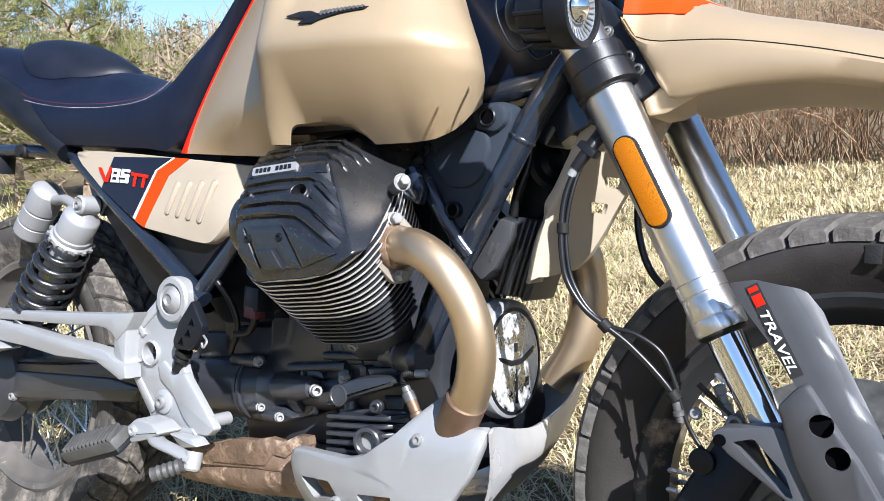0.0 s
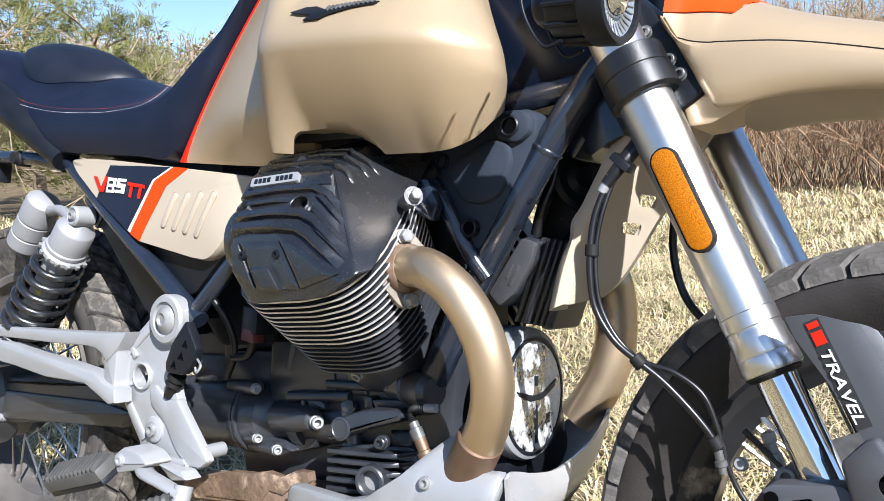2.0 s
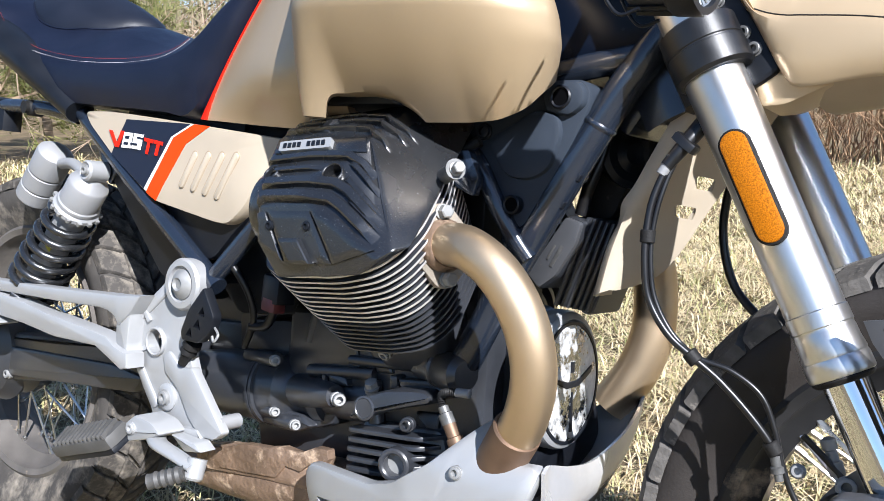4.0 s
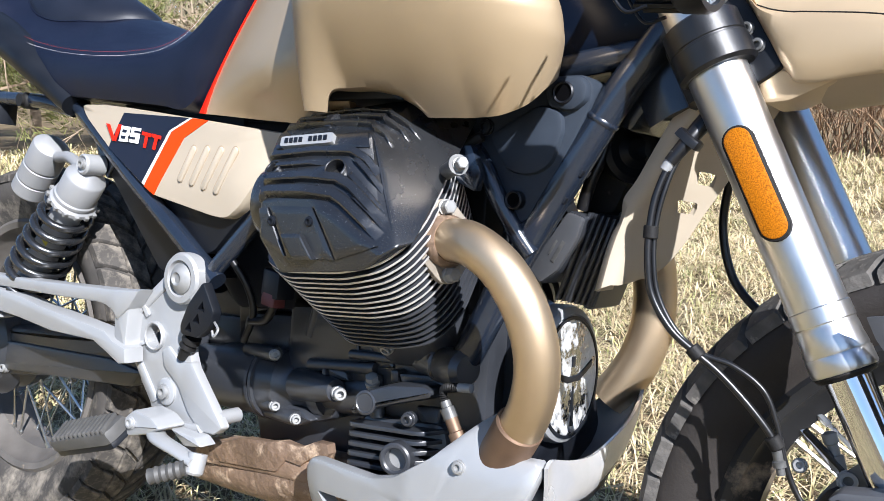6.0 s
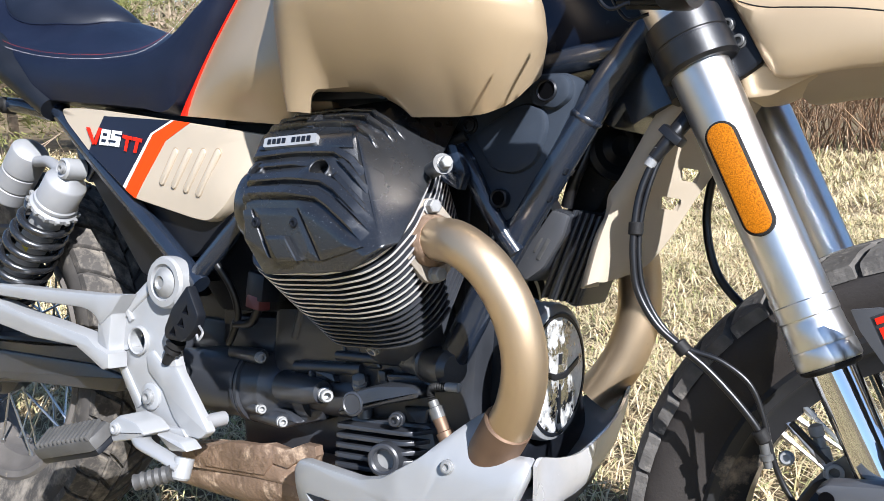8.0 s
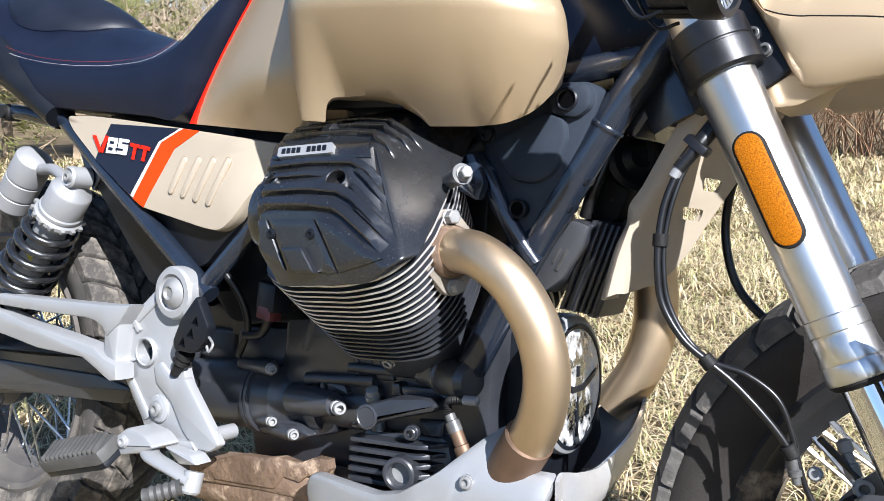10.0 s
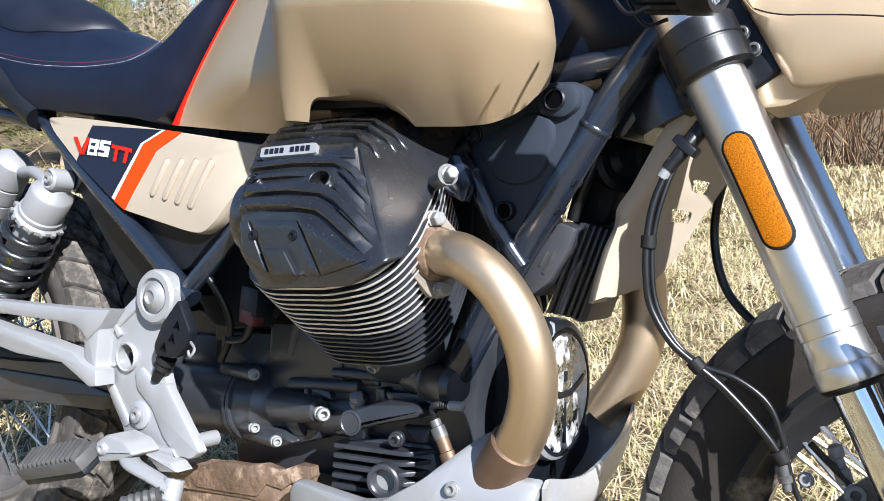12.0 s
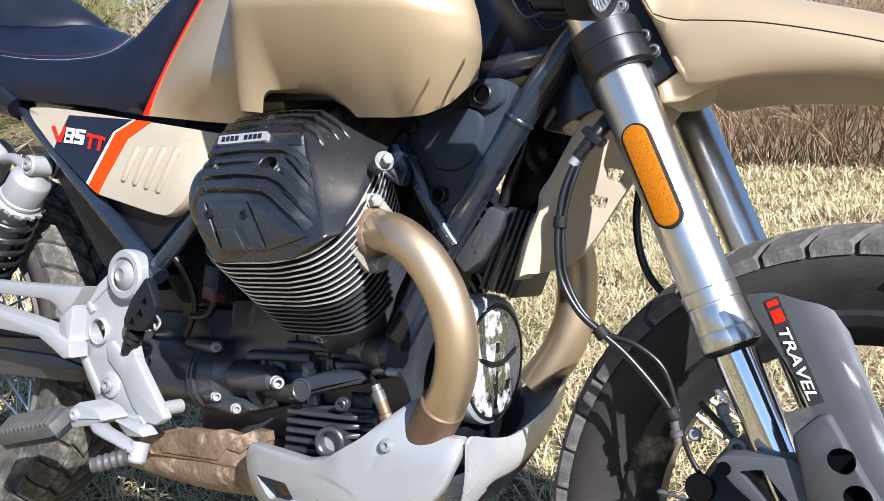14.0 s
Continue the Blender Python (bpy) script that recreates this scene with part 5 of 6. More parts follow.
plate("heat_shield", rounded([(0.55, 0.265), (0.60, 0.275), (0.70, 0.288), (0.765, 0.292), (0.785, 0.28), (0.78, 0.255), (0.70, 0.25), (0.56, 0.235)], 0.008), -0.08, -0.118, M_PIPE_BROWN, bike, 0.006, "rusty brown heat shield")

plate("shield_flange", [(0.617, 0.277), (0.661, 0.292), (0.703, 0.296), (0.732, 0.303), (0.761, 0.301), (0.789, 0.315), (0.81, 0.316), (0.813, 0.305), (0.807, 0.292), (0.78, 0.29), (0.765, 0.278), (0.738, 0.279), (0.722, 0.26), (0.661, 0.253), (0.611, 0.248)], -0.108, -0.1215, M_PIPE_BROWN, bike, 0.002, "jagged flaking edge of the heat shield")

# -- footrest hanger
PEG = [(0.540, 0.503), (0.494, 0.471), (0.461, 0.445), (0.450, 0.425), (0.450, 0.394), (0.488, 0.345), (0.511, 0.318), (0.522, 0.293), (0.611, 0.298), (0.645, 0.299), (0.660, 0.311), (0.632, 0.331), (0.606, 0.366), (0.590, 0.400), (0.592, 0.445), (0.606, 0.480), (0.602, 0.518), (0.570, 0.530)]
hanger = plate("footrest_hanger", rounded(PEG, 0.005, 3), -0.150, -0.164, M_SILVER, bike, 0.0015, "silver cast footrest hanger with bolted bosses")
cut(hanger, lambda bm: add_lathe(bm, (0.516, -0.10, 0.413), (0, -1, 0), [(0, 0.0165), (0.1, 0.0165)], 28))
bm = bmesh.new()
add_ring(bm, (0.516, -0.150, 0.413), (0, -1, 0), 0.0165, 0.0205, 0.020, 30)
part("hole_collar", bm, M_SILVER, hanger)
boss = lathe("pivot_boss", (0.577, -0.150, 0.500), (0, -1, 0), [(0, 0.0355), (0.024, 0.0355), (0.028, 0.0325), (0.0285, 0.025), (0.024, 0.0235), (0.024, 0.0)], M_SILVER, hanger, 40, "round silver pivot boss")
lathe("pivot_cap", (0.577, -0.172, 0.500), (0, -1, 0), [(0, 0.021), (0.004, 0.0205), (0.010, 0.014), (0.012, 0.009), (0.009, 0.006), (0.009, 0)], M_STEEL, boss, 30)
plate("raised_leg", rounded([(0.598, 0.390), (0.668, 0.314), (0.652, 0.302), (0.623, 0.300), (0.596, 0.320), (0.572, 0.353), (0.540, 0.374), (0.534, 0.397), (0.548, 0.405), (0.574, 0.386)], 0.005), -0.155, -0.1685, M_SILVER, hanger, 0.004)
plate("raised_rib", rounded([(0.521, 0.300), (0.522, 0.292), (0.630, 0.300), (0.620, 0.310)], 0.003), -0.155, -0.1715, M_SILVER, hanger, 0.002)
plate("cross_rib", rounded([(0.466, 0.393), (0.468, 0.386), (0.505, 0.402), (0.500, 0.408)], 0.002), -0.155, -0.1665, M_SILVER, hanger, 0.0015)
plate("raised_rib", rounded([(0.536, 0.503), (0.469, 0.448), (0.455, 0.428), (0.455, 0.392), (0.519, 0.318), (0.530, 0.326), (0.471, 0.394), (0.474, 0.432), (0.548, 0.491)], 0.004), -0.155, -0.1675, M_SILVER, hanger, 0.003)
bolt((0.547, -0.168, 0.340), (0, -1, 0), 0.0105, hanger, h=0.007)
lathe("bolt_seat", (0.547, -0.160, 0.340), (0, -1, 0), [(0, 0.019), (0.007, 0.019), (0.009, 0.016), (0.009, 0)], M_SILVER, hanger, 26)
block("cast_notch", pose(0.495, -0.166, 0.446, 0, 50, 0), (0.018, 0.006, 0.007), M_SILVER, hanger, 0.002)
lathe("spacer_tube", (0.648, -0.125, 0.322), (0, -1, 0), [(0, 0.010), (0.035, 0.010), (0.037, 0.008)], M_SILVER_DARK, hanger, 20)

# footpeg with ribbed rubber
PEG_AT = pose(0.466, -0.227, 0.274, 0, -17, 0) @ pose(0, 0, 0, 32, 0, 0)
peg = block("footpeg", PEG_AT @ Matrix.Translation((0, 0, -0.011)), (0.136, 0.042, 0.010), M_BLACK, bike, 0.005, "black footpeg with ribbed rubber pad")
block("rubber_pad", PEG_AT @ Matrix.Translation((0, 0, 0.002)), (0.140, 0.044, 0.018), M_PEG, peg, 0.006)
for k in range(12):
    block("rubber_rib", PEG_AT @ Matrix.Translation((-0.058 + k * 0.0105, 0, 0.0125)) @ pose(0, 0, 0, 0, 0, 20), (0.0056, 0.042, 0.008), M_PEG, peg, 0.0022)
plate("peg_clevis", rounded([(0.500, 0.290), (0.544, 0.322), (0.580, 0.318), (0.600, 0.306), (0.574, 0.294), (0.526, 0.281)], 0.006), -0.172, -0.214, M_SILVER, peg, 0.004)
bolt((0.540, -0.215, 0.303), (0, -1, 0), 0.008, peg, M_SILVER, 0.004)
pedal = tube("brake_pedal", [(0.560, -0.190, 0.296), (0.592, -0.208, 0.292), (0.641, -0.214, 0.287), (0.676, -0.216, 0.281)], [0.013, 0.013, 0.012, 0.011], M_SILVER, bike, 14, flat=0.55, label="silver brake pedal with knurled tip")
lathe("pedal_hub", (0.671, -0.207, 0.290), (0.05, -0.3, -0.95), [(0, 0.0125), (0.024, 0.0125), (0.027, 0.010)], M_SILVER, pedal, 20)
tip = lathe("pedal_tip", (0.668, -0.222, 0.274), (-0.75, -0.55, -0.30), [(0, 0.0115)] + [(0.006 + 0.0045 * k, 0.0115 if k % 2 else 0.0094) for k in range(9)] + [(0.048, 0.0105), (0.050, 0.005)], M_PEG, pedal, 18, "knurled dark tip")
plate("pedal_stop", rounded([(0.590, 0.302), (0.640, 0.300), (0.655, 0.290), (0.620, 0.284)], 0.004), -0.165, -0.190, M_SILVER, pedal, 0.003)

# heel guard of the master cylinder
SW = [(0.634, 0.503), (0.658, 0.466), (0.652, 0.446), (0.628, 0.428), (0.596, 0.428), (0.592, 0.440), (0.606, 0.470)]
guard = plate("master_cylinder_guard", rounded(SW, 0.005), -0.172, -0.186, M_BLACK, bike, 0.003, "black perforated master cylinder guard")


def guard_holes(bm):
    for x, z, k in ((0.634, 0.470, 0.0075), (0.626, 0.453, 0.008), (0.611, 0.440, 0.0075)):
        add_prism(bm, [(x - k * 0.9, z - k * 0.5), (x + k * 0.9, z - k * 0.8), (x + k * 0.3, z + k)], side_place, -0.15, -0.20, 0)


cut(guard, guard_holes)
lathe("master_cylinder", (0.600, -0.168, 0.425), (-0.55, 0, -0.83), [(0, 0.012), (0.008, 0.013), (0.012, 0.010), (0.018, 0.012), (0.022, 0.008), (0.040, 0.006)], M_RUBBER, guard, 18)
for x, z in ((0.605, 0.478), (0.601, 0.450)):
    bolt((x, -0.17, z), (0.3, -1, 0.3), 0.007, guard, hexed=True)
tube("spring_clip", [(0.655, -0.18, 0.452), (0.668, -0.185, 0.445), (0.664, -0.188, 0.436), (0.658, -0.186, 0.442)], 0.0018, M_STEEL, guard, 6)

# -- pillion footrest bracket
UPPER_ARM = [(-0.02, 0.455), (0.203, 0.461), (0.308, 0.465), (0.456, 0.472), (0.510, 0.477), (0.490, 0.452), (0.462, 0.430), (0.450, 0.4415), (0.432, 0.4475), (0.412, 0.449), (0.309, 0.445), (0.204, 0.443), (-0.02, 0.437)]
LOWER_ARM = [(-0.02, 0.448), (0.214, 0.434), (0.278, 0.425), (0.362, 0.419), (0.442, 0.412), (0.462, 0.401), (0.493, 0.394), (0.495, 0.374), (0.480, 0.370), (0.450, 0.382), (0.417, 0.394), (0.307, 0.392), (0.216, 0.400), (-0.02, 0.410)]
bracket2 = plate("pillion_bracket", UPPER_ARM, -0.168, -0.192, M_SILVER, bike, 0.0035, "silver cast pillion footrest bracket")
plate("lower_arm", LOWER_ARM, -0.168, -0.198, M_SILVER, bracket2, 0.0035)
plate("bracket_web", rounded([(0.507, 0.476), (0.484, 0.449), (0.480, 0.402), (0.490, 0.374), (0.466, 0.382), (0.453, 0.405), (0.452, 0.434), (0.470, 0.470)], 0.006), -0.160, -0.1885, M_SILVER, bracket2, 0.003)
plate("pillion_plate", rounded([(-0.02, 0.405), (0.13, 0.402), (0.16, 0.392), (0.06, 0.372), (-0.02, 0.370)], 0.01), -0.17, -0.21, M_SILVER, bracket2, 0.006)

# -- shock absorber
S0, S1 = Vector((0.334, -0.158, 0.645)), Vector((0.176, -0.150, 0.470))
SD = (S1 - S0).normalized()
shock = lathe("shock_absorber", S0 + SD * 0.008, SD, [(0, 0.013), (0.010, 0.020), (0.016, 0.029), (0.020, 0.031), (0.056, 0.031), (0.058, 0.033), (0.063, 0.033), (0.064, 0.031), (0.068, 0.036), (0.074, 0.036), (0.075, 0.024), (0.27, 0.022)], M_SILVER_DARK, bike, 36, "rear shock absorber with black coil spring and silver body", 30)
eye = lathe("top_eye", S0 + Vector((0, 0.014, 0)), (0, -1, 0), [(0, 0.016), (0.030, 0.016), (0.033, 0.013), (0.030, 0.010), (0.030, 0)], M_SILVER, shock, 26)
bolt(S0 + Vector((0, -0.016, 0)), (0, -1, 0), 0.007, shock)
x_, y_, z_ = frame_of(SD)
coil = []
for k in range(7 * 18):
    a = 2 * math.pi * k / 18
    coil.append(S0 + SD * (0.086 + 0.178 * k / 126) + (x_ * math.cos(a) + y_ * math.sin(a)) * (0.034 + 0.007 * min(1, k / 70)))
bm = bmesh.new()
add_tube(bm, coil, 0.0066, 10, smooth=False)
part("coil_spring", bm, M_COVER, shock, "black coil spring", 60)
bm = bmesh.new()
for k in range(14):
    a = 2 * math.pi * k / 14
    add_box(bm, Matrix.Translation(S0 + SD * 0.079 + (x_ * math.cos(a) + y_ * math.sin(a)) * 0.037) @ SD.to_track_quat("Z", "Y").to_matrix().to_4x4(), (0.007, 0.007, 0.006), 0.001)
part("preload_ring", bm, M_STEEL, shock)
block("yellow_label", Matrix.Translation(S0 + SD * 0.17 + Vector((0.02, -0.022, 0.004))) @ pose(0, 0, 0, 0, 40, 0), (0.016, 0.002, 0.008), mat("yellow_sticker", (0.5, 0.4, 0.02), 0.5), shock, 0.0005)
res = lathe("reservoir", (0.178, -0.130, 0.680), SD, [(0, 0.012), (0.004, 0.022), (0.010, 0.029), (0.014, 0.030), (0.050, 0.030), (0.051, 0.0285), (0.054, 0.0285), (0.055, 0.030), (0.082, 0.030), (0.083, 0.0285), (0.086, 0.0285), (0.087, 0.030), (0.110, 0.030), (0.114, 0.027), (0.115, 0)], M_SILVER_DARK, shock, 34, "silver gas reservoir")
tube("reservoir_link", [(0.20, -0.135, 0.655), (0.25, -0.145, 0.655), (0.30, -0.155, 0.640)], 0.009, M_SILVER_DARK, shock, 12)
plate("shock_mount", rounded([(0.30, 0.700), (0.34, 0.690), (0.37, 0.655), (0.345, 0.625), (0.320, 0.660)], 0.006), -0.12, -0.142, M_FRAME, bike, 0.003)

# -- shaft drive and swing arm
shaft = plate("shaft_housing", rounded([(-0.12, 0.345), (0.20, 0.370), (0.50, 0.402), (0.50, 0.330), (0.28, 0.308), (0.05, 0.270), (-0.12, 0.250)], 0.01), -0.05, -0.125, M_ENGINE, bike, 0.012, "black cast shaft-drive swing arm")
plate("housing_ridge", rounded([(-0.10, 0.325), (0.36, 0.352), (0.44, 0.345), (0.42, 0.318), (0.05, 0.282), (-0.10, 0.270)], 0.008), -0.11, -0.131, M_ENGINE, shaft, 0.005)
bolt((0.055, -0.128, 0.285), (0, -1, 0), 0.008, shaft)
bolt((0.24, -0.115, 0.296), (0, -1, -0.2), 0.006, shaft)
lathe("final_drive", (-0.02, -0.150, 0.318), (0, 1, 0), [(0, 0.05), (0.02, 0.085), (0.05, 0.095), (0.09, 0.08)], M_ENGINE, bike, 36, "black final drive housing")

# -- beak fender
rows = []
BEAK = [(1.274, 0.838, 0.846, 0.940), (1.290, 0.812, 0.8225, 0.922), (1.304, 0.789, 0.8175, 0.906), (1.320, 0.763, 0.8145, 0.892), (1.336, 0.7525, 0.8135, 0.875), (1.395, 0.7595, 0.8075, 0.851), (1.475, 0.7575, 0.7905, 0.830), (1.56, 0.740, 0.767, 0.806), (1.68, 0.715, 0.738, 0.774), (1.80, 0.68, 0.70, 0.73), (1.90, 0.645, 0.66, 0.68)]
for x, zl, zc, zt in BEAK:
    half = [(-0.040, zl + 0.024), (-0.075, zl + 0.006), (-0.096, zl), (-0.100, zl + 0.003), (-0.104, lerp(zl, zc, 0.35)), (-0.106, lerp(zl, zc, 0.8)), (-0.102, zc - 0.0015), (-0.0985, zc - 0.001), (-0.098, zc + 0.001), (-0.088, lerp(zc, zt, 0.35)), (-0.058, lerp(zc, zt, 0.74)), (-0.03, lerp(zc, zt, 0.95)), (0, zt)]
    rows.append([Vector((x, MID + y, z)) for y, z in half] + [Vector((x, MID - y * 0.9, z + 0.009)) for y, z in half[-2::-1]])
rows = [[Vector(p) for p in col] for col in zip(*[spline(c, 5) for c in zip(*rows)])]
bm = bmesh.new()
grid_mesh(bm, rows, 0.004)
beak = part("beak_fender", bm, M_BEIGE, bike, "sand-beige high beak front fender", 50)
tube("panel_gap", [(x, MID - 0.1005, zc - 0.0005) for x, zl, zc, zt in BEAK[1:]], 0.0007, M_RUBBER, beak, 6)
red_rows = []
for r in rows[0:23]:
    low = 0.8485 - 0.05 * (r[12].x - 1.263) + 2.0 * max(0, r[12].x - 1.336)
    side = [p for p in r[8:13]]
    k = next((k for k in range(1, 5) if side[k].z > low), 4)
    t = max(0.0, min(1.0, (low - side[k - 1].z) / max(1e-6, side[k].z - side[k - 1].z)))
    path = [side[k - 1].lerp(side[k], t)] + side[k:]
    seg = [(b - a).length for a, b in zip(path, path[1:])]
    row = []
    for j in range(8):
        want, n = sum(seg) * j / 7, 0
        while n < len(seg) - 1 and want > seg[n]:
            want -= seg[n]
            n += 1
        row.append(path[n].lerp(path[n + 1], min(1, want / max(1e-6, seg[n]))) + Vector((0, -0.0016, 0.0016)))
    red_rows.append(row)
bm = bmesh.new()
grid_mesh(bm, red_rows, 0.0010)
part("red_panel", bm, M_ORANGE, beak, "orange-red graphic on the fender top")

# splash guard behind the wheel
LEFT = [(1.236, 0.765), (1.221, 0.746), (1.205, 0.728), (1.187, 0.694), (1.172, 0.664), (1.160, 0.645), (1.158, 0.625), (1.147, 0.598), (1.136, 0.547)]
CREASE = [(1.262, 0.765), (1.246, 0.742), (1.230, 0.720), (1.213, 0.690), (1.198, 0.660), (1.184, 0.640), (1.172, 0.615), (1.165, 0.582), (1.160, 0.555)]
RIGHT = [(1.310, 0.768), (1.296, 0.748), (1.279, 0.720), (1.261, 0.691), (1.243, 0.662), (1.226, 0.634), (1.209, 0.604), (1.190, 0.578), (1.170, 0.561)]
rows = []
for a, b, c in zip(*(spline([(x, 0, z) for x, z in e], 5) for e in (LEFT, CREASE, RIGHT))):
    rows.append([Vector((a.x + 0.006, -0.060, a.z + 0.002)), Vector((a.x, -0.084, a.z)), Vector((a.x + 0.003, -0.092, a.z)), Vector((lerp(a.x, b.x, 0.5), -0.096, lerp(a.z, b.z, 0.5))), Vector((b.x - 0.003, -0.093, b.z)), Vector((b.x + 0.002, -0.086, b.z)),
                 Vector((lerp(b.x, c.x, 0.4), -0.058, lerp(b.z, c.z, 0.4))), Vector((c.x - 0.004, -0.034, c.z)), Vector((c.x, -0.030, c.z)), Vector((c.x - 0.022, 0.03, c.z))])
bm = bmesh.new()
grid_mesh(bm, rows, 0.004)
splash = part("splash_guard", bm, M_BEIGE_PLASTIC, bike, "beige slotted inner mudguard behind the front wheel", 45)


def splash_slots(bm):
    for x, z, w in ((1.231, 0.670, 0.015), (1.213, 0.640, 0.017)):
        add_box(bm, pose(x, -0.055, z, 0, 8, 0), (w, 0.035, 0.013), 0.002)


cut(splash, splash_slots)
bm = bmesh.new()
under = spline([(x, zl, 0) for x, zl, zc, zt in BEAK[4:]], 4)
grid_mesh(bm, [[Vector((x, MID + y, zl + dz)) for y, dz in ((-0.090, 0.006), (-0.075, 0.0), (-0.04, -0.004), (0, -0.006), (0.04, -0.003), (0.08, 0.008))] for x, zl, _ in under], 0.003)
# darker beige than the fender's outer face
part("fender_underside", bm, M_BEIGE_DARKER, beak, "beige moulded underside of the fender", 50)
plate("fender_stay", rounded([(1.312, 0.775), (1.288, 0.772), (1.300, 0.736), (1.322, 0.738), (1.362, 0.757), (1.350, 0.765)], 0.005), -0.060, -0.119, M_BEIGE, beak, 0.004)

# -- fork leg guard with lettering
ty = Vector((0.886, 0, 0.463)).normalized()
tf = Vector((0.463, 0, -0.886))


def guard_y(q):
    return -0.186 + 7.0 * max(0, q - 0.070) ** 2 * (3 if q > 0.09 else 1.5) + 4.0 * max(0, 0.062 - q) ** 2


def on_guard(s, q, lift):
    """A point on the fork guard: s along the fork, q across it, lift outward."""
    p = Vector((1.256, 0, 0.782)) + tf * s + ty * q
    return Vector((p.x, guard_y(q) - lift, p.z))


rows = []
for i in range(41):
    row = []
    for j in range(17):
        u = j / 16
        top = float(np.interp(u, [0, 0.35, 0.85, 0.95, 1], [0.267, 0.273, 0.296, 0.305, 0.325]))
        s_ = lerp(top, 0.62, i / 40)
        q0 = float(np.interp(s_, [0.26, 0.285, 0.328, 0.385, 0.42, 0.62], [0.036, 0.0356, 0.044, 0.050, 0.020, 0.0]))
        q1 = float(np.interp(s_, [0.26, 0.32, 0.38, 0.45, 0.62], [0.097, 0.098, 0.095, 0.094, 0.104]))
        row.append(on_guard(s_, lerp(q0, q1, u), 0))
    rows.append(row)
bm = bmesh.new()
grid_mesh(bm, rows, 0.005)
leg_guard = part("fork_leg_guard", bm, M_GUARD, bike, "dark grey plastic fork leg guard", 40)


def guard_prism(name, outline, h, bev, material, label=""):
    bm = bmesh.new()
    add_prism(bm, rounded(outline, 0.005), on_guard, -0.006, h, bev)
    return part(name, bm, material, leg_guard, label, 35)


armour = guard_prism("armour_panel", [(0.388, 0.026), (0.378, 0.052), (0.379, 0.0615), (0.396, 0.0635), (0.440, 0.068), (0.4555, 0.071), (0.62, 0.080), (0.62, 0.014), (0.44, 0.015), (0.41, 0.022)], 0.011, 0.0035, M_GUARD)
HOLES = ((0.4165, 0.054), (0.447, 0.054))


def armour_holes(bm):
    for s_, q in HOLES:
        add_lathe(bm, on_guard(s_, q, -0.004), (0.12, -1, 0.05), [(0, 0.0108), (0.06, 0.0108)], 24)


cut(armour, armour_holes)
for s_, q in HOLES:
    lathe("hole_floor", on_guard(s_, q, -0.0015), (0.12, -1, 0.05), [(0, 0.0111), (0.003, 0.0111)], M_VOID, armour, 24)
CAL = [(1.396, 0.415), (1.404, 0.422), (1.459, 0.431), (1.468, 0.426), (1.493, 0.370), (1.500, 0.31), (1.485, 0.30), (1.474, 0.358), (1.413, 0.398)]
caliper_guard = plate("caliper_guard", rounded(CAL, 0.003), -0.158, -0.184, M_GUARD, leg_guard, 0.002)
cut(caliper_guard, lambda bm: add_prism(bm, rounded([(1.417, 0.4105), (1.437, 0.4165), (1.466, 0.388), (1.474, 0.366), (1.466, 0.366)], 0.003), side_place, -0.10, -0.25, 0))
lathe("grommet", (1.406, -0.186, 0.411), (0, -1, 0), [(0, 0.006), (0.0015, 0.006), (0.0015, 0)], M_VOID, caliper_guard, 18)


def guard_patch(name, s0, s1, q0, q1, lift, material, label=""):
    bm = bmesh.new()
    grid_mesh(bm, [[on_guard(lerp(s0, s1, i / 8), lerp(q0, q1, j / 4), lift) for j in range(5)] for i in range(9)], 0.0006)
    return part(name, bm, material, leg_guard, label, 40)


M_STRIP = mat("dark_strip", (0.022, 0.022, 0.024), 0.42, 0, 0.1, 20, 0)
guard_patch("decal_ground", 0.277, 0.370, 0.0475, 0.0605, 0.0004, M_STRIP, "dark lettering strip")
guard_patch("red_square", 0.279, 0.284, 0.0492, 0.0585, 0.0012, M_RED)
guard_patch("red_square", 0.287, 0.2985, 0.0492, 0.0585, 0.0012, M_RED)
font = bpy.data.curves.new("lettering", "FONT")
font.body, font.size, font.extrude, font.shear, font.offset = "TRAVEL", 0.0185, 0.0003, 0.2, 0.0002
tmp = new("lettering", font)
bpy.context.view_layer.update()
letters = bpy.data.meshes.new_from_object(tmp.evaluated_get(bpy.context.evaluated_depsgraph_get()))
bpy.data.objects.remove(tmp)
wide = max(v.co.x for v in letters.vertices)
for v in letters.vertices:
    p = on_guard(0.3015 + v.co.x / wide * 0.064, 0.0494 + v.co.y * 0.66, 0.0014 + v.co.z)
    v.co = p
letters.materials.clear()
letters.materials.append(M_WHITE)
lt = new("lettering", letters)
lt.parent = leg_guard
tagged(lt, "white TRAVEL lettering")

# -- front brake, hoses
caliper = block("brake_caliper", pose(1.385, -0.110, 0.345, 0, 30, 0), (0.06, 0.05, 0.12), M_BLACK, bike, 0.012, "black radial front brake caliper")
for dz in (-0.03, 0.03):
    lathe("piston_cap", (1.385 - dz * 0.4, -0.135, 0.345 + dz), (0, -1, 0), [(0, 0.014), (0.003, 0.013), (0.004, 0.009), (0.003, 0)], M_BLACK, caliper, 22)
for k in range(3):
    block("caliper_mark", pose(1.365 + k * 0.010, -0.1365, 0.315 + 0.006 * k, 0, -40, 0), (0.007, 0.001, 0.010), M_WHITE, caliper, 0.0003)
bolt((1.398, -0.105, 0.412), (0.1, -1, 0.2), 0.009, caliper, h=0.008)
bolt((1.360, -0.118, 0.420), (0.1, -1, 0.2), 0.006, caliper, h=0.006)
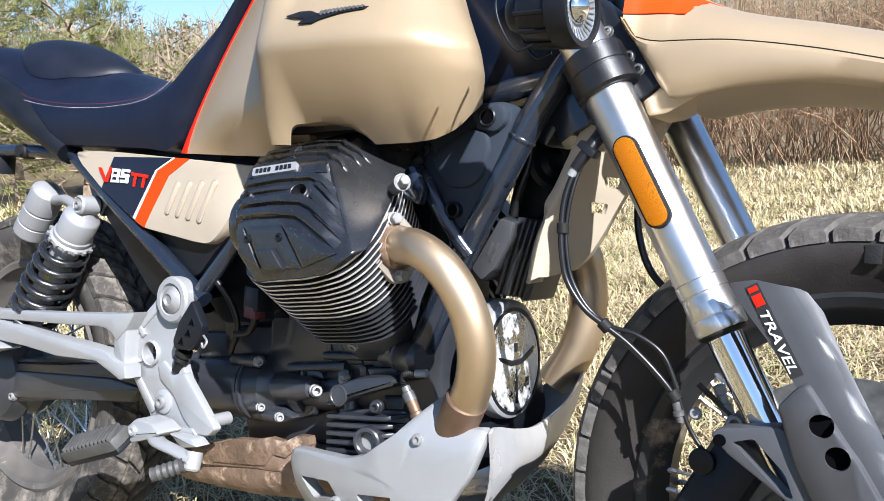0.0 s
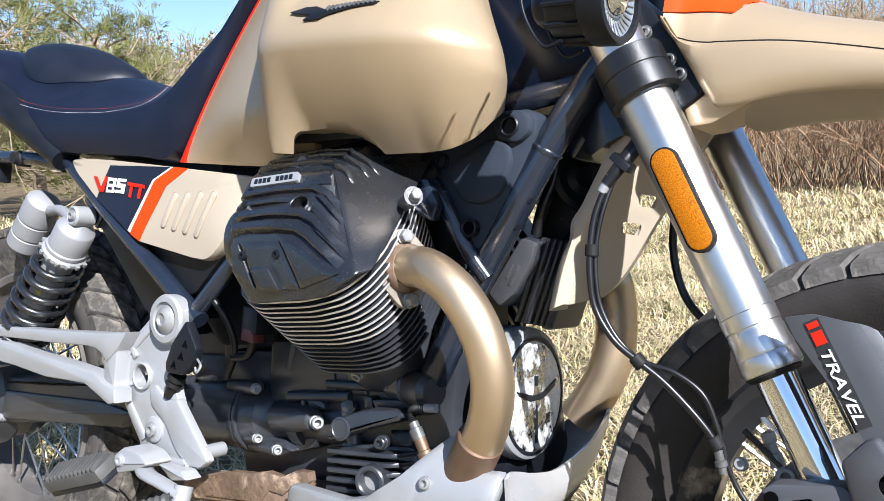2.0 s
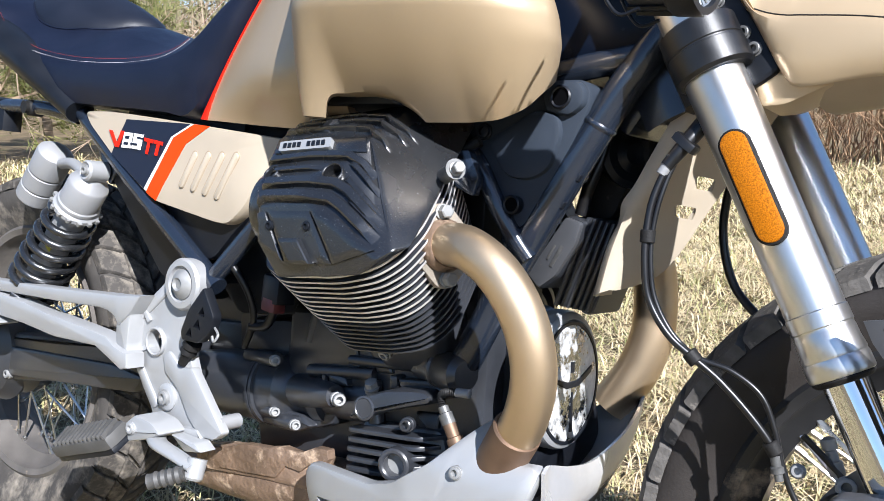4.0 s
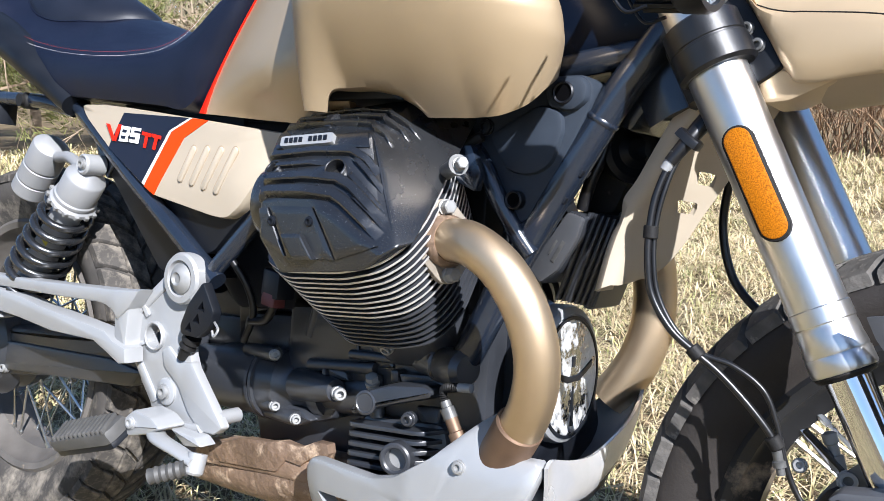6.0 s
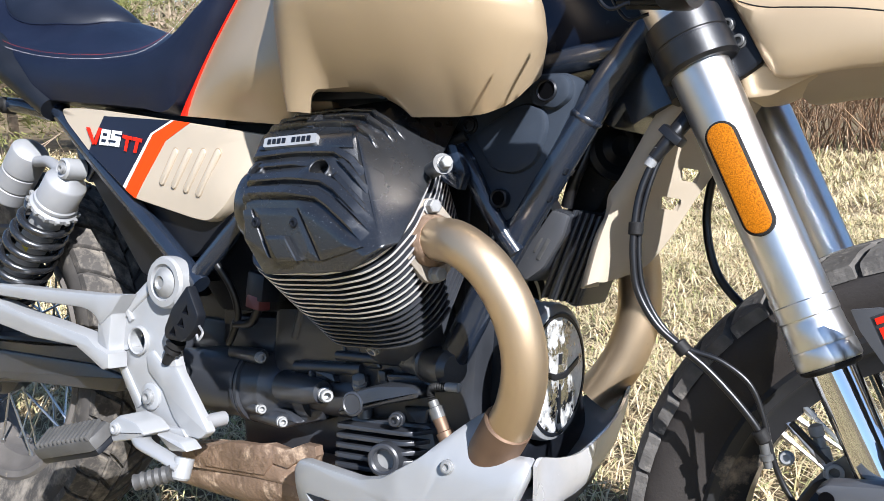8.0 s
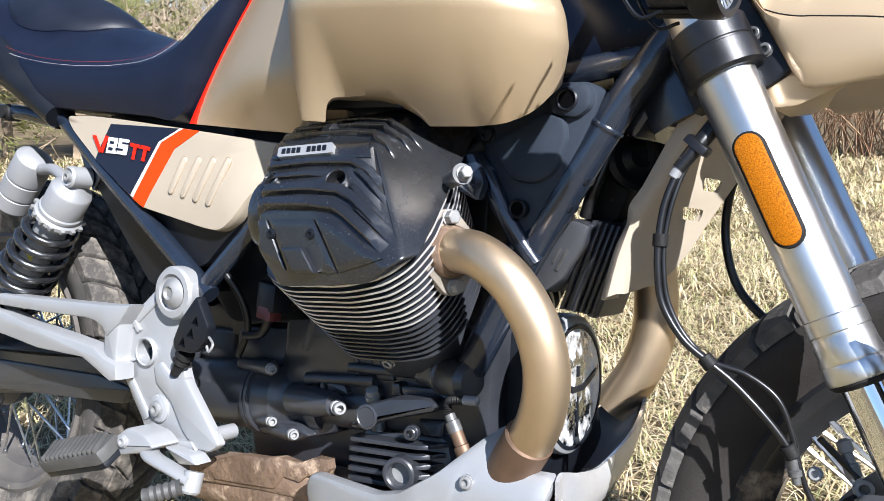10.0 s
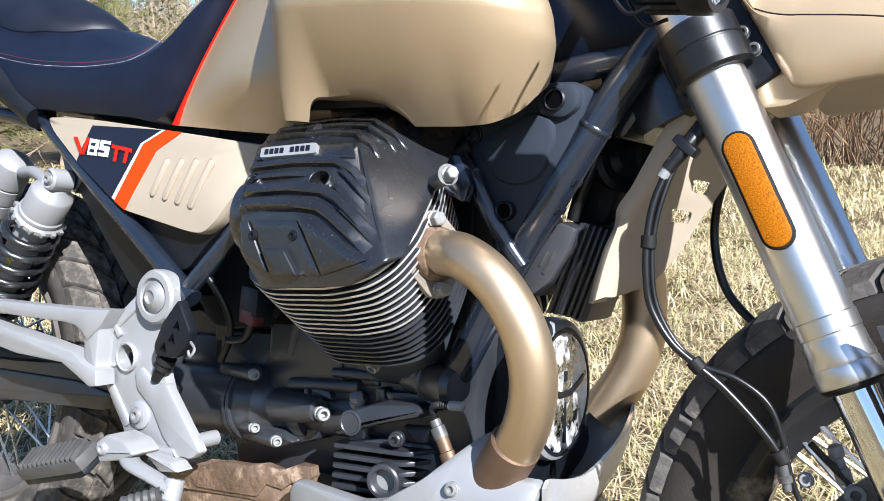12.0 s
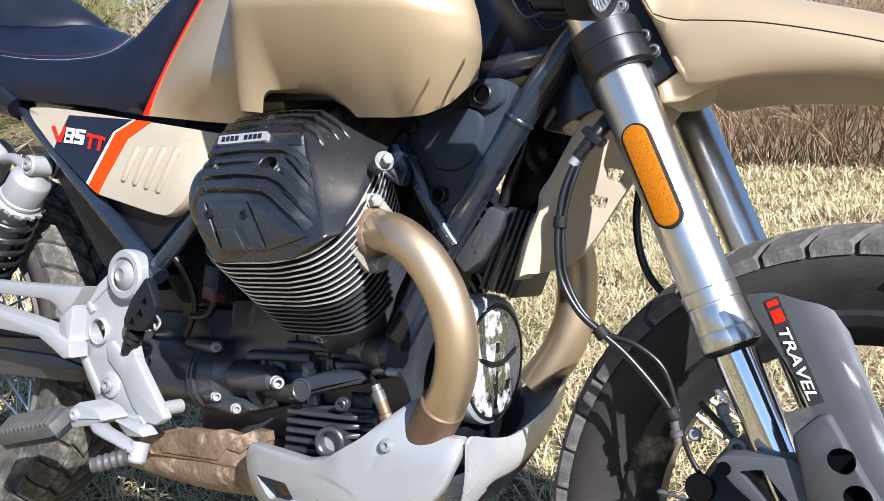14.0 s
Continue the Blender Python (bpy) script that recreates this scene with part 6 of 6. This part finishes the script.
lathe("bleed_nipple", (1.388, -0.095, 0.418), (-0.35, 0, 0.94), [(0, 0.007), (0.012, 0.007), (0.013, 0.005), (0.022, 0.005), (0.023, 0.0065), (0.032, 0.0065), (0.034, 0.003)], M_STEEL, caliper, 14, "bare metal bleed nipple")
hose = tube("brake_hose", [(1.249, -0.150, 0.704), (1.235, -0.156, 0.681), (1.225, -0.162, 0.649), (1.222, -0.164, 0.617), (1.223, -0.164, 0.586), (1.229, -0.162, 0.556), (1.248, -0.158, 0.527), (1.272, -0.152, 0.508), (1.293, -0.146, 0.492), (1.318, -0.140, 0.468), (1.337, -0.134, 0.445), (1.344, -0.130, 0.429)], 0.0034, M_HOSE, bike, 12, 8, "twin black front brake hoses")
tube("hose", [(1.252, -0.145, 0.703), (1.238, -0.152, 0.680), (1.230, -0.158, 0.649), (1.226, -0.160, 0.617), (1.227, -0.160, 0.587), (1.233, -0.158, 0.557), (1.250, -0.154, 0.528), (1.273, -0.148, 0.509), (1.302, -0.142, 0.501), (1.328, -0.136, 0.483), (1.341, -0.132, 0.455), (1.350, -0.128, 0.422), (1.361, -0.125, 0.397), (1.380, -0.122, 0.371)], 0.0027, M_HOSE, hose, 10, 8)
for p, a in (((1.2228, -0.1620, 0.6118), (0.0, 0, -1)), ((1.2714, -0.1500, 0.5074), (0.70, 0.1, -0.7)), ((1.3419, -0.1320, 0.4372), (0.5, 0.2, -0.8))):
    d = Vector(a).normalized()
    lathe("hose_clip", Vector(p) - d * 0.008, d, [(0, 0.0062), (0.001, 0.0070), (0.011, 0.0070), (0.012, 0.0062)], M_RUBBER, hose, 14)
lathe("ferrule", (1.2328, -0.1570, 0.6782), (-0.45, -0.12, -0.85), [(-0.010, 0.0052), (0.008, 0.0052), (0.009, 0.004)], M_SILVER_DARK, hose, 16)
tube("rubber_boot", [(1.2606, -0.1350, 0.7258), (1.2473, -0.1500, 0.7006), (1.2328, -0.1570, 0.6782)], [0.0085, 0.0075, 0.006], M_HOSE, hose, 14)
block("grommet", pose(1.2473, -0.1500, 0.7006, 0, 38, 0), (0.026, 0.020, 0.0085), M_HOSE, hose, 0.003)
lathe("hose_fitting", (1.3429, -0.1310, 0.4323), (0.25, 0.1, -1), [(0, 0.0045), (0.009, 0.0045), (0.010, 0.006), (0.015, 0.006), (0.016, 0.004), (0.022, 0.004)], M_WORN, hose, 14)
tube("brake_hose", [(1.225, 0.070, 0.698), (1.214, 0.080, 0.667), (1.210, 0.085, 0.628), (1.217, 0.085, 0.590), (1.231, 0.085, 0.559), (1.256, 0.080, 0.535), (1.280, 0.070, 0.522)], 0.0050, M_HOSE, bike, 10, 8, "black rubber hose on the far side")
tube("sensor_cable", [(1.360, -0.11, 0.45), (1.385, -0.10, 0.425), (1.41, -0.10, 0.40)], 0.003, M_HOSE, bike, 8)

# -- auxiliary lamp
LD = Vector((0.997, -0.03, -0.05)).normalized()
LC = Vector((1.3110, -0.305, 0.8119))
LX, LY, LZ = frame_of(LD)
lamp = lathe("auxiliary_lamp", LC - LD * 0.058, LD, [(0, 0.010), (0.003, 0.029), (0.008, 0.032), (0.034, 0.0325), (0.035, 0.0350), (0.037, 0.0365), (0.054, 0.0372), (0.058, 0.0355), (0.058, 0.0305), (0.052, 0.0300), (0.050, 0.0)], M_BLACK, bike, 44, "round black auxiliary lamp with clear lens", 30)
lathe("lens_bowl", LC - LD * 0.0065, LD, [(0, 0.0305), (0.003, 0.0300), (-0.001, 0.020), (-0.003, 0.0)], M_GLASS_LAMP, lamp, 40, "clear ribbed lamp lens")
lathe("bulb_lens", LC - LD * 0.008, LD, [(0, 0.0155), (0.004, 0.0150), (0.009, 0.0105), (0.011, 0.005), (0.0115, 0)], M_CHROME, lamp, 28, "clear domed centre lens")
for k in range(30):
    a = 2 * math.pi * k / 30
    d = LX * math.cos(a) + LY * math.sin(a)
    tube("lens_rib", [LC + d * 0.017 - LD * 0.0070, LC + d * 0.0285 - LD * 0.0035], 0.0008, M_GLASS_LAMP, lamp, 5, smooth=False)
for k in range(12):
    a = 2 * math.pi * (k + 0.5) / 12
    d = LX * math.cos(a) + LY * math.sin(a)
    tube("cooling_fin", [LC + d * 0.0325 - LD * 0.0545, LC + d * 0.0335 - LD * 0.022], 0.0024, M_BLACK, lamp, 6, smooth=False)
bm = bmesh.new()
add_lathe(bm, LC - LD * 0.074, LD, [(0, 0.0), (0.0, 0.016), (0.006, 0.020), (0.018, 0.022)], 20)
part("rear_cap", bm, M_BLACK, lamp)
for up in (Vector((0, -0.022, 0.0)), Vector((0, 0.016, 0.0))):
    tube("lamp_cage", [LC + Vector((-0.062, 0, 0.050)) + up, LC + Vector((-0.078, 0, 0.018)) + up, LC + Vector((-0.076, 0, -0.008)) + up, LC + Vector((-0.058, 0, -0.036)) + up, LC + Vector((-0.040, 0, -0.0340)) + up], 0.0015, M_BLACK, lamp, 8)
tube("lamp_bracket", [LC - LD * 0.05 + Vector((0, 0.02, 0.02)), (1.215, -0.19, 0.880), (1.19, -0.15, 0.91)], 0.007, M_BLACK, lamp, 10)

# tyre wall markings
for k, (a0, n, rad, h) in enumerate(((62, 6, 0.278, 0.018), (196, 9, 0.282, 0.008), (20, 5, 0.278, 0.018))):
    for j in range(n):
        ang = radians(a0 + j * (5.2 if h > 0.01 else 2.6))
        m = Matrix.Translation(Vector(FRONT) + Vector((rad * math.cos(ang), -0.0575, rad * math.sin(ang)))) @ pose(0, 0, 0, 0, -math.degrees(ang) + 90, 0)
        block("sidewall_mark", m, (0.016 if h > 0.01 else 0.0045, 0.0022, h), M_RUBBER, front_tyre, 0.0006)

# ---- ground and background ----
M_SOIL = mat("thatch_soil", (0.15, 0.112, 0.066), 0.95, 0, 0.35, 2.2, 0.8, 60, 0.02, (0.13, 0.13, 0.05), 0.35, 0.8, spec=0.1)
GRASS_COLS = [(0.68, 0.53, 0.31), (0.42, 0.295, 0.15), (0.78, 0.65, 0.43), (0.31, 0.22, 0.12), (0.62, 0.50, 0.30), (0.17, 0.23, 0.045), (0.74, 0.60, 0.38), (0.27, 0.28, 0.065), (0.54, 0.43, 0.25), (0.20, 0.135, 0.075)]
M_GRASS = mat("dry_grass", (0.5, 0.42, 0.25), 0.7, 0, 0.3, 1.2, 0, island=GRASS_COLS, spec=0.25)
M_BRUSH = mat("bare_brushwood", (0.26, 0.18, 0.11), 0.85, 0, 0.3, 3, 0, island=[(0.26, 0.15, 0.085), (0.40, 0.26, 0.15), (0.18, 0.10, 0.06), (0.50, 0.37, 0.24), (0.31, 0.185, 0.11)], spec=0.2)
M_BARK = mat("pine_bark", (0.30, 0.225, 0.15), 0.9, 0, 0.3, 12, 0.6, 40, 0.01)
M_NEEDLE = mat("pine_needles", (0.13, 0.13, 0.03), 0.7, 0, 0.3, 2, 0, island=[(0.035, 0.055, 0.018), (0.12, 0.13, 0.03), (0.20, 0.19, 0.06), (0.06, 0.08, 0.025)], spec=0.3)
M_WOOD_FAR = mat("far_wood", (0.12, 0.12, 0.09), 0.9, 0, 0.3, 0.3, 0, island=[(0.09, 0.08, 0.045), (0.30, 0.215, 0.15), (0.15, 0.14, 0.06), (0.36, 0.28, 0.20), (0.22, 0.165, 0.105)], spec=0.1)


def ground_z(x, y):
    d = math.hypot(x - 1.2, y)
    rise = 0.012 * max(0, d - 14)
    if d > 26:
        rise += 0.10 * (d - 26) * min(1, (d - 26) / 25)
    return rise + 0.02 * noise.noise(Vector((x * 0.6, y * 0.6, 0))) * min(1, d / 3)


gx = [-400, -200, -120, -80, -60, -45, -34, -26, -20] + [v * 1.0 for v in range(-16, 17)] + [20, 26, 34, 45, 60, 80, 120, 200, 400]
bm = bmesh.new()
grid_mesh(bm, [[Vector((x, y, min(ground_z(x, y), 12 + 0.01 * abs(y)))) for x in gx] for y in gx])
ground = link("ground", bm, M_SOIL, smooth=60)
tagged(ground, "matted straw-coloured meadow ground with green patches", "ground", kind="structure")


def mesh_stuff(name, verts, faces, material, label, category):
    me = bpy.data.meshes.new(name)
    me.from_pydata(verts, [], faces)
    me.materials.append(material)
    ob = new(name, me)
    return tagged(ob, label, category, kind="stuff")


rng = np.random.default_rng(7)
verts, faces = [], []


def blade(x, y, h, w, ang, bend):
    z = ground_z(x, y)
    cx, cy = math.cos(ang), math.sin(ang)
    i = len(verts)
    lx, ly = -cy * w, cx * w
    m = 0.55
    verts.extend([(x - lx, y - ly, z - 0.005), (x + lx, y + ly, z - 0.005),
                  (x + cx * bend * h * 0.35 + lx * 0.8, y + cy * bend * h * 0.35 + ly * 0.8, z + h * m), (x + cx * bend * h * 0.35 - lx * 0.8, y + cy * bend * h * 0.35 - ly * 0.8, z + h * m),
                  (x + cx * bend * h, y + cy * bend * h, z + h * (1 - 0.35 * min(1.6, bend)))])
    faces.extend([(i, i + 1, i + 2, i + 3), (i + 3, i + 2, i + 4)])


for lo, hi, num, size in ((0.0, 2.2, 60000, 0.060), (2.2, 5.0, 60000, 0.08), (5.0, 9.0, 44000, 0.11), (9.0, 15.0, 30000, 0.15)):
    for _ in range(num):
        d = math.sqrt(rng.uniform(lo * lo, hi * hi))
        a = rng.uniform(radians(38), radians(190)) if lo > 2 else rng.uniform(0, 2 * math.pi)
        x, y = 1.0 + d * math.cos(a), -0.1 + d * math.sin(a)
        tuft = 0.55 + 0.9 * max(0, noise.noise(Vector((x * 2.3, y * 2.3, 3.1))) + 0.35)
        blade(x, y, size * tuft * rng.uniform(0.5, 1.3), rng.uniform(0.6, 1.5) * (0.0013 + 0.00042 * d), rng.uniform(0, 6.283), rng.choice([0.4, 1.0, 1.8, 2.4, 2.8, 3.0]))
for lo, hi, num, size in ((2.2, 5.0, 50000, 0.08), (5.0, 10.0, 40000, 0.12)):       # the meadow behind the camera
    for _ in range(num):
        d = math.sqrt(rng.uniform(lo * lo, hi * hi))
        a = rng.uniform(radians(190), radians(398))
        x, y = 1.0 + d * math.cos(a), -0.1 + d * math.sin(a)
        blade(x, y, size * rng.uniform(0.4, 1.3), rng.uniform(0.8, 1.6) * (0.0013 + 0.0006 * d), rng.uniform(0, 6.283), rng.choice([0.4, 1.0, 1.8, 2.4, 3.0]))
mesh_stuff("grass", verts, faces, M_GRASS, "dry yellow meadow grass with green shoots among it", "grass")


def twig(vs, fs, p, q, r0, r1):
    t = (q - p).normalized()
    s = t.orthogonal().normalized()
    o = t.cross(s)
    i = len(vs)
    for c, r in ((p, r0), (q, r1)):
        for k in range(3):
            a = 2.094 * k
            vs.append(tuple(c + (s * math.cos(a) + o * math.sin(a)) * r))
    for k in range(3):
        j = (k + 1) % 3
        fs.append((i + k, i + j, i + 3 + j, i + 3 + k))


def branch(vs, fs, p, d, length, r, depth, rnd, tips=None):
    n = 3
    for k in range(n):
        d = (d + Vector((rnd.gauss(0, 0.16), rnd.gauss(0, 0.16), rnd.gauss(0.03, 0.12)))).normalized()
        q = p + d * (length / n)
        twig(vs, fs, p, q, r, r * 0.78)
        r *= 0.78
        p = q
        if depth > 0:
            for _ in range(2 if k else 1):
                e = (d + Vector((rnd.gauss(0, 0.6), rnd.gauss(0, 0.6), rnd.gauss(0.1, 0.4)))).normalized()
                branch(vs, fs, p, e, length * rnd.uniform(0.4, 0.7), r * 0.65, depth - 1, rnd, tips)
    if tips is not None:
        tips.append((p, d))


def brush_band(points, per, h, name, label):
    rnd = random.Random(11)
    vs, fs = [], []
    for (x0, y0), (x1, y1) in zip(points, points[1:]):
        for _ in range(per):
            t = rnd.random()
            x, y = lerp(x0, x1, t) + rnd.gauss(0, 0.5), lerp(y0, y1, t) + abs(rnd.gauss(0, 1.0))
            p = Vector((x, y, ground_z(x, y) - 0.05))
            d = Vector((rnd.gauss(0, 0.35), rnd.gauss(0, 0.35), 1)).normalized()
            branch(vs, fs, p, d, h * rnd.uniform(0.45, 1.15), 0.011, 2, rnd)
    return mesh_stuff(name, vs, fs, M_BRUSH, label, "brushwood")


brush_band([(6, 11.0), (1.5, 11.2), (-2.5, 11.5), (-6, 12.5), (-11, 14)], 270, 2.2, "brushwood", "dense leafless brown brushwood at the meadow edge")


def pine(x, y, h, seed):
    rnd = random.Random(seed)
    base = Vector((x, y, ground_z(x, y)))
    root = new("pine_tree")
    root.location = base
    tv, tf, cv, cf = [], [], [], []
    p, r = Vector((0, 0, -0.1)), 0.13
    n = 9
    for k in range(n):
        q = p + Vector((rnd.gauss(0, 0.05), rnd.gauss(0, 0.05), h / n))
        twig(tv, tf, p, q, r, r * 0.88)
        r *= 0.88
        p = q
        if k > 0:
            for _ in range(4):
                a = rnd.uniform(0, 6.283)
                d = Vector((math.cos(a), math.sin(a), rnd.uniform(-0.1, 0.45))).normalized()
                tips = []
                branch(tv, tf, p - Vector((0, 0, rnd.uniform(0, h / n))), d, rnd.uniform(0.8, 1.7) * (1.25 - 0.6 * k / n), 0.030, 2, rnd, tips)
                for c, e in tips:
                    for _ in range(20):
                        o = Vector((rnd.gauss(0, 0.055), rnd.gauss(0, 0.055), rnd.gauss(0, 0.045)))
                        g = (e + Vector((rnd.gauss(0, 0.6), rnd.gauss(0, 0.6), rnd.gauss(0.2, 0.5)))).normalized()
                        s = g.orthogonal().normalized() * 0.0065
                        i = len(cv)
                        a0 = c + o
                        cv.extend([tuple(a0 - s), tuple(a0 + s), tuple(a0 + g * 0.13)])
                        cf.append((i, i + 1, i + 2))
    for nm, v, f, m in (("trunk", tv, tf, M_BARK), ("crown", cv, cf, M_NEEDLE)):
        me = bpy.data.meshes.new(nm)
        me.from_pydata(v, [], f)
        me.materials.append(m)
        ob = new(nm, me)
        ob.parent = root
    return tagged(root, "young pine with thin yellow-green needles at the meadow edge", "tree", "pines at the meadow edge")


for k, (x, y, h) in enumerate(((-10.5, 4.6, 4.6), (-14.5, 8.2, 5.0), (-12.0, 8.0, 3.2))):
    pine(x, y, h, 30 + k)

# far wood on the rising hill
rnd = random.Random(5)
vs, fs = [], []
for _ in range(2600):
    a = rnd.uniform(radians(60), radians(175))
    d = rnd.uniform(42, 90)
    x, y = 1.2 + d * math.cos(a), d * math.sin(a)
    z = ground_z(x, y)
    h = rnd.uniform(3.0, 6.0)
    p = Vector((x, y, z - 0.3))
    twig(vs, fs, p, p + Vector((rnd.gauss(0, 0.2), rnd.gauss(0, 0.2), h)), 0.10, 0.03)
    conifer = rnd.random() < 0.45
    for _ in range(150 if conifer else 34):
        t = rnd.uniform(0.25, 1.0)
        w = (1.25 - t) * 1.5 if conifer else 0.9
        c = p + Vector((rnd.gauss(0, w * 0.5), rnd.gauss(0, w * 0.5), h * t))
        s = rnd.uniform(0.035, 0.10) if conifer else rnd.uniform(0.015, 0.04)
        i = len(vs)
        g = Vector((rnd.gauss(0, 1), rnd.gauss(0, 1), rnd.gauss(0, 0.6 if conifer else 1.6))).normalized()
        e = g.orthogonal().normalized()
        ln = s * 1.6 if conifer else 0.9
        vs.extend([tuple(c - e * s), tuple(c + e * s), tuple(c + g * ln * 1.6)])
        fs.append((i, i + 1, i + 2))
mesh_stuff("far_wood", vs, fs, M_WOOD_FAR, "mixed winter woodland on the distant hillside", "woodland")
# -- tread, last
tread_blocks(front_tyre, FRONT, 0.320, 0.058, 44, M_TREAD, 3)
tread_blocks(rear_tyre, REAR, 0.322, 0.076, 40, M_TYRE_DUSTY, 4)
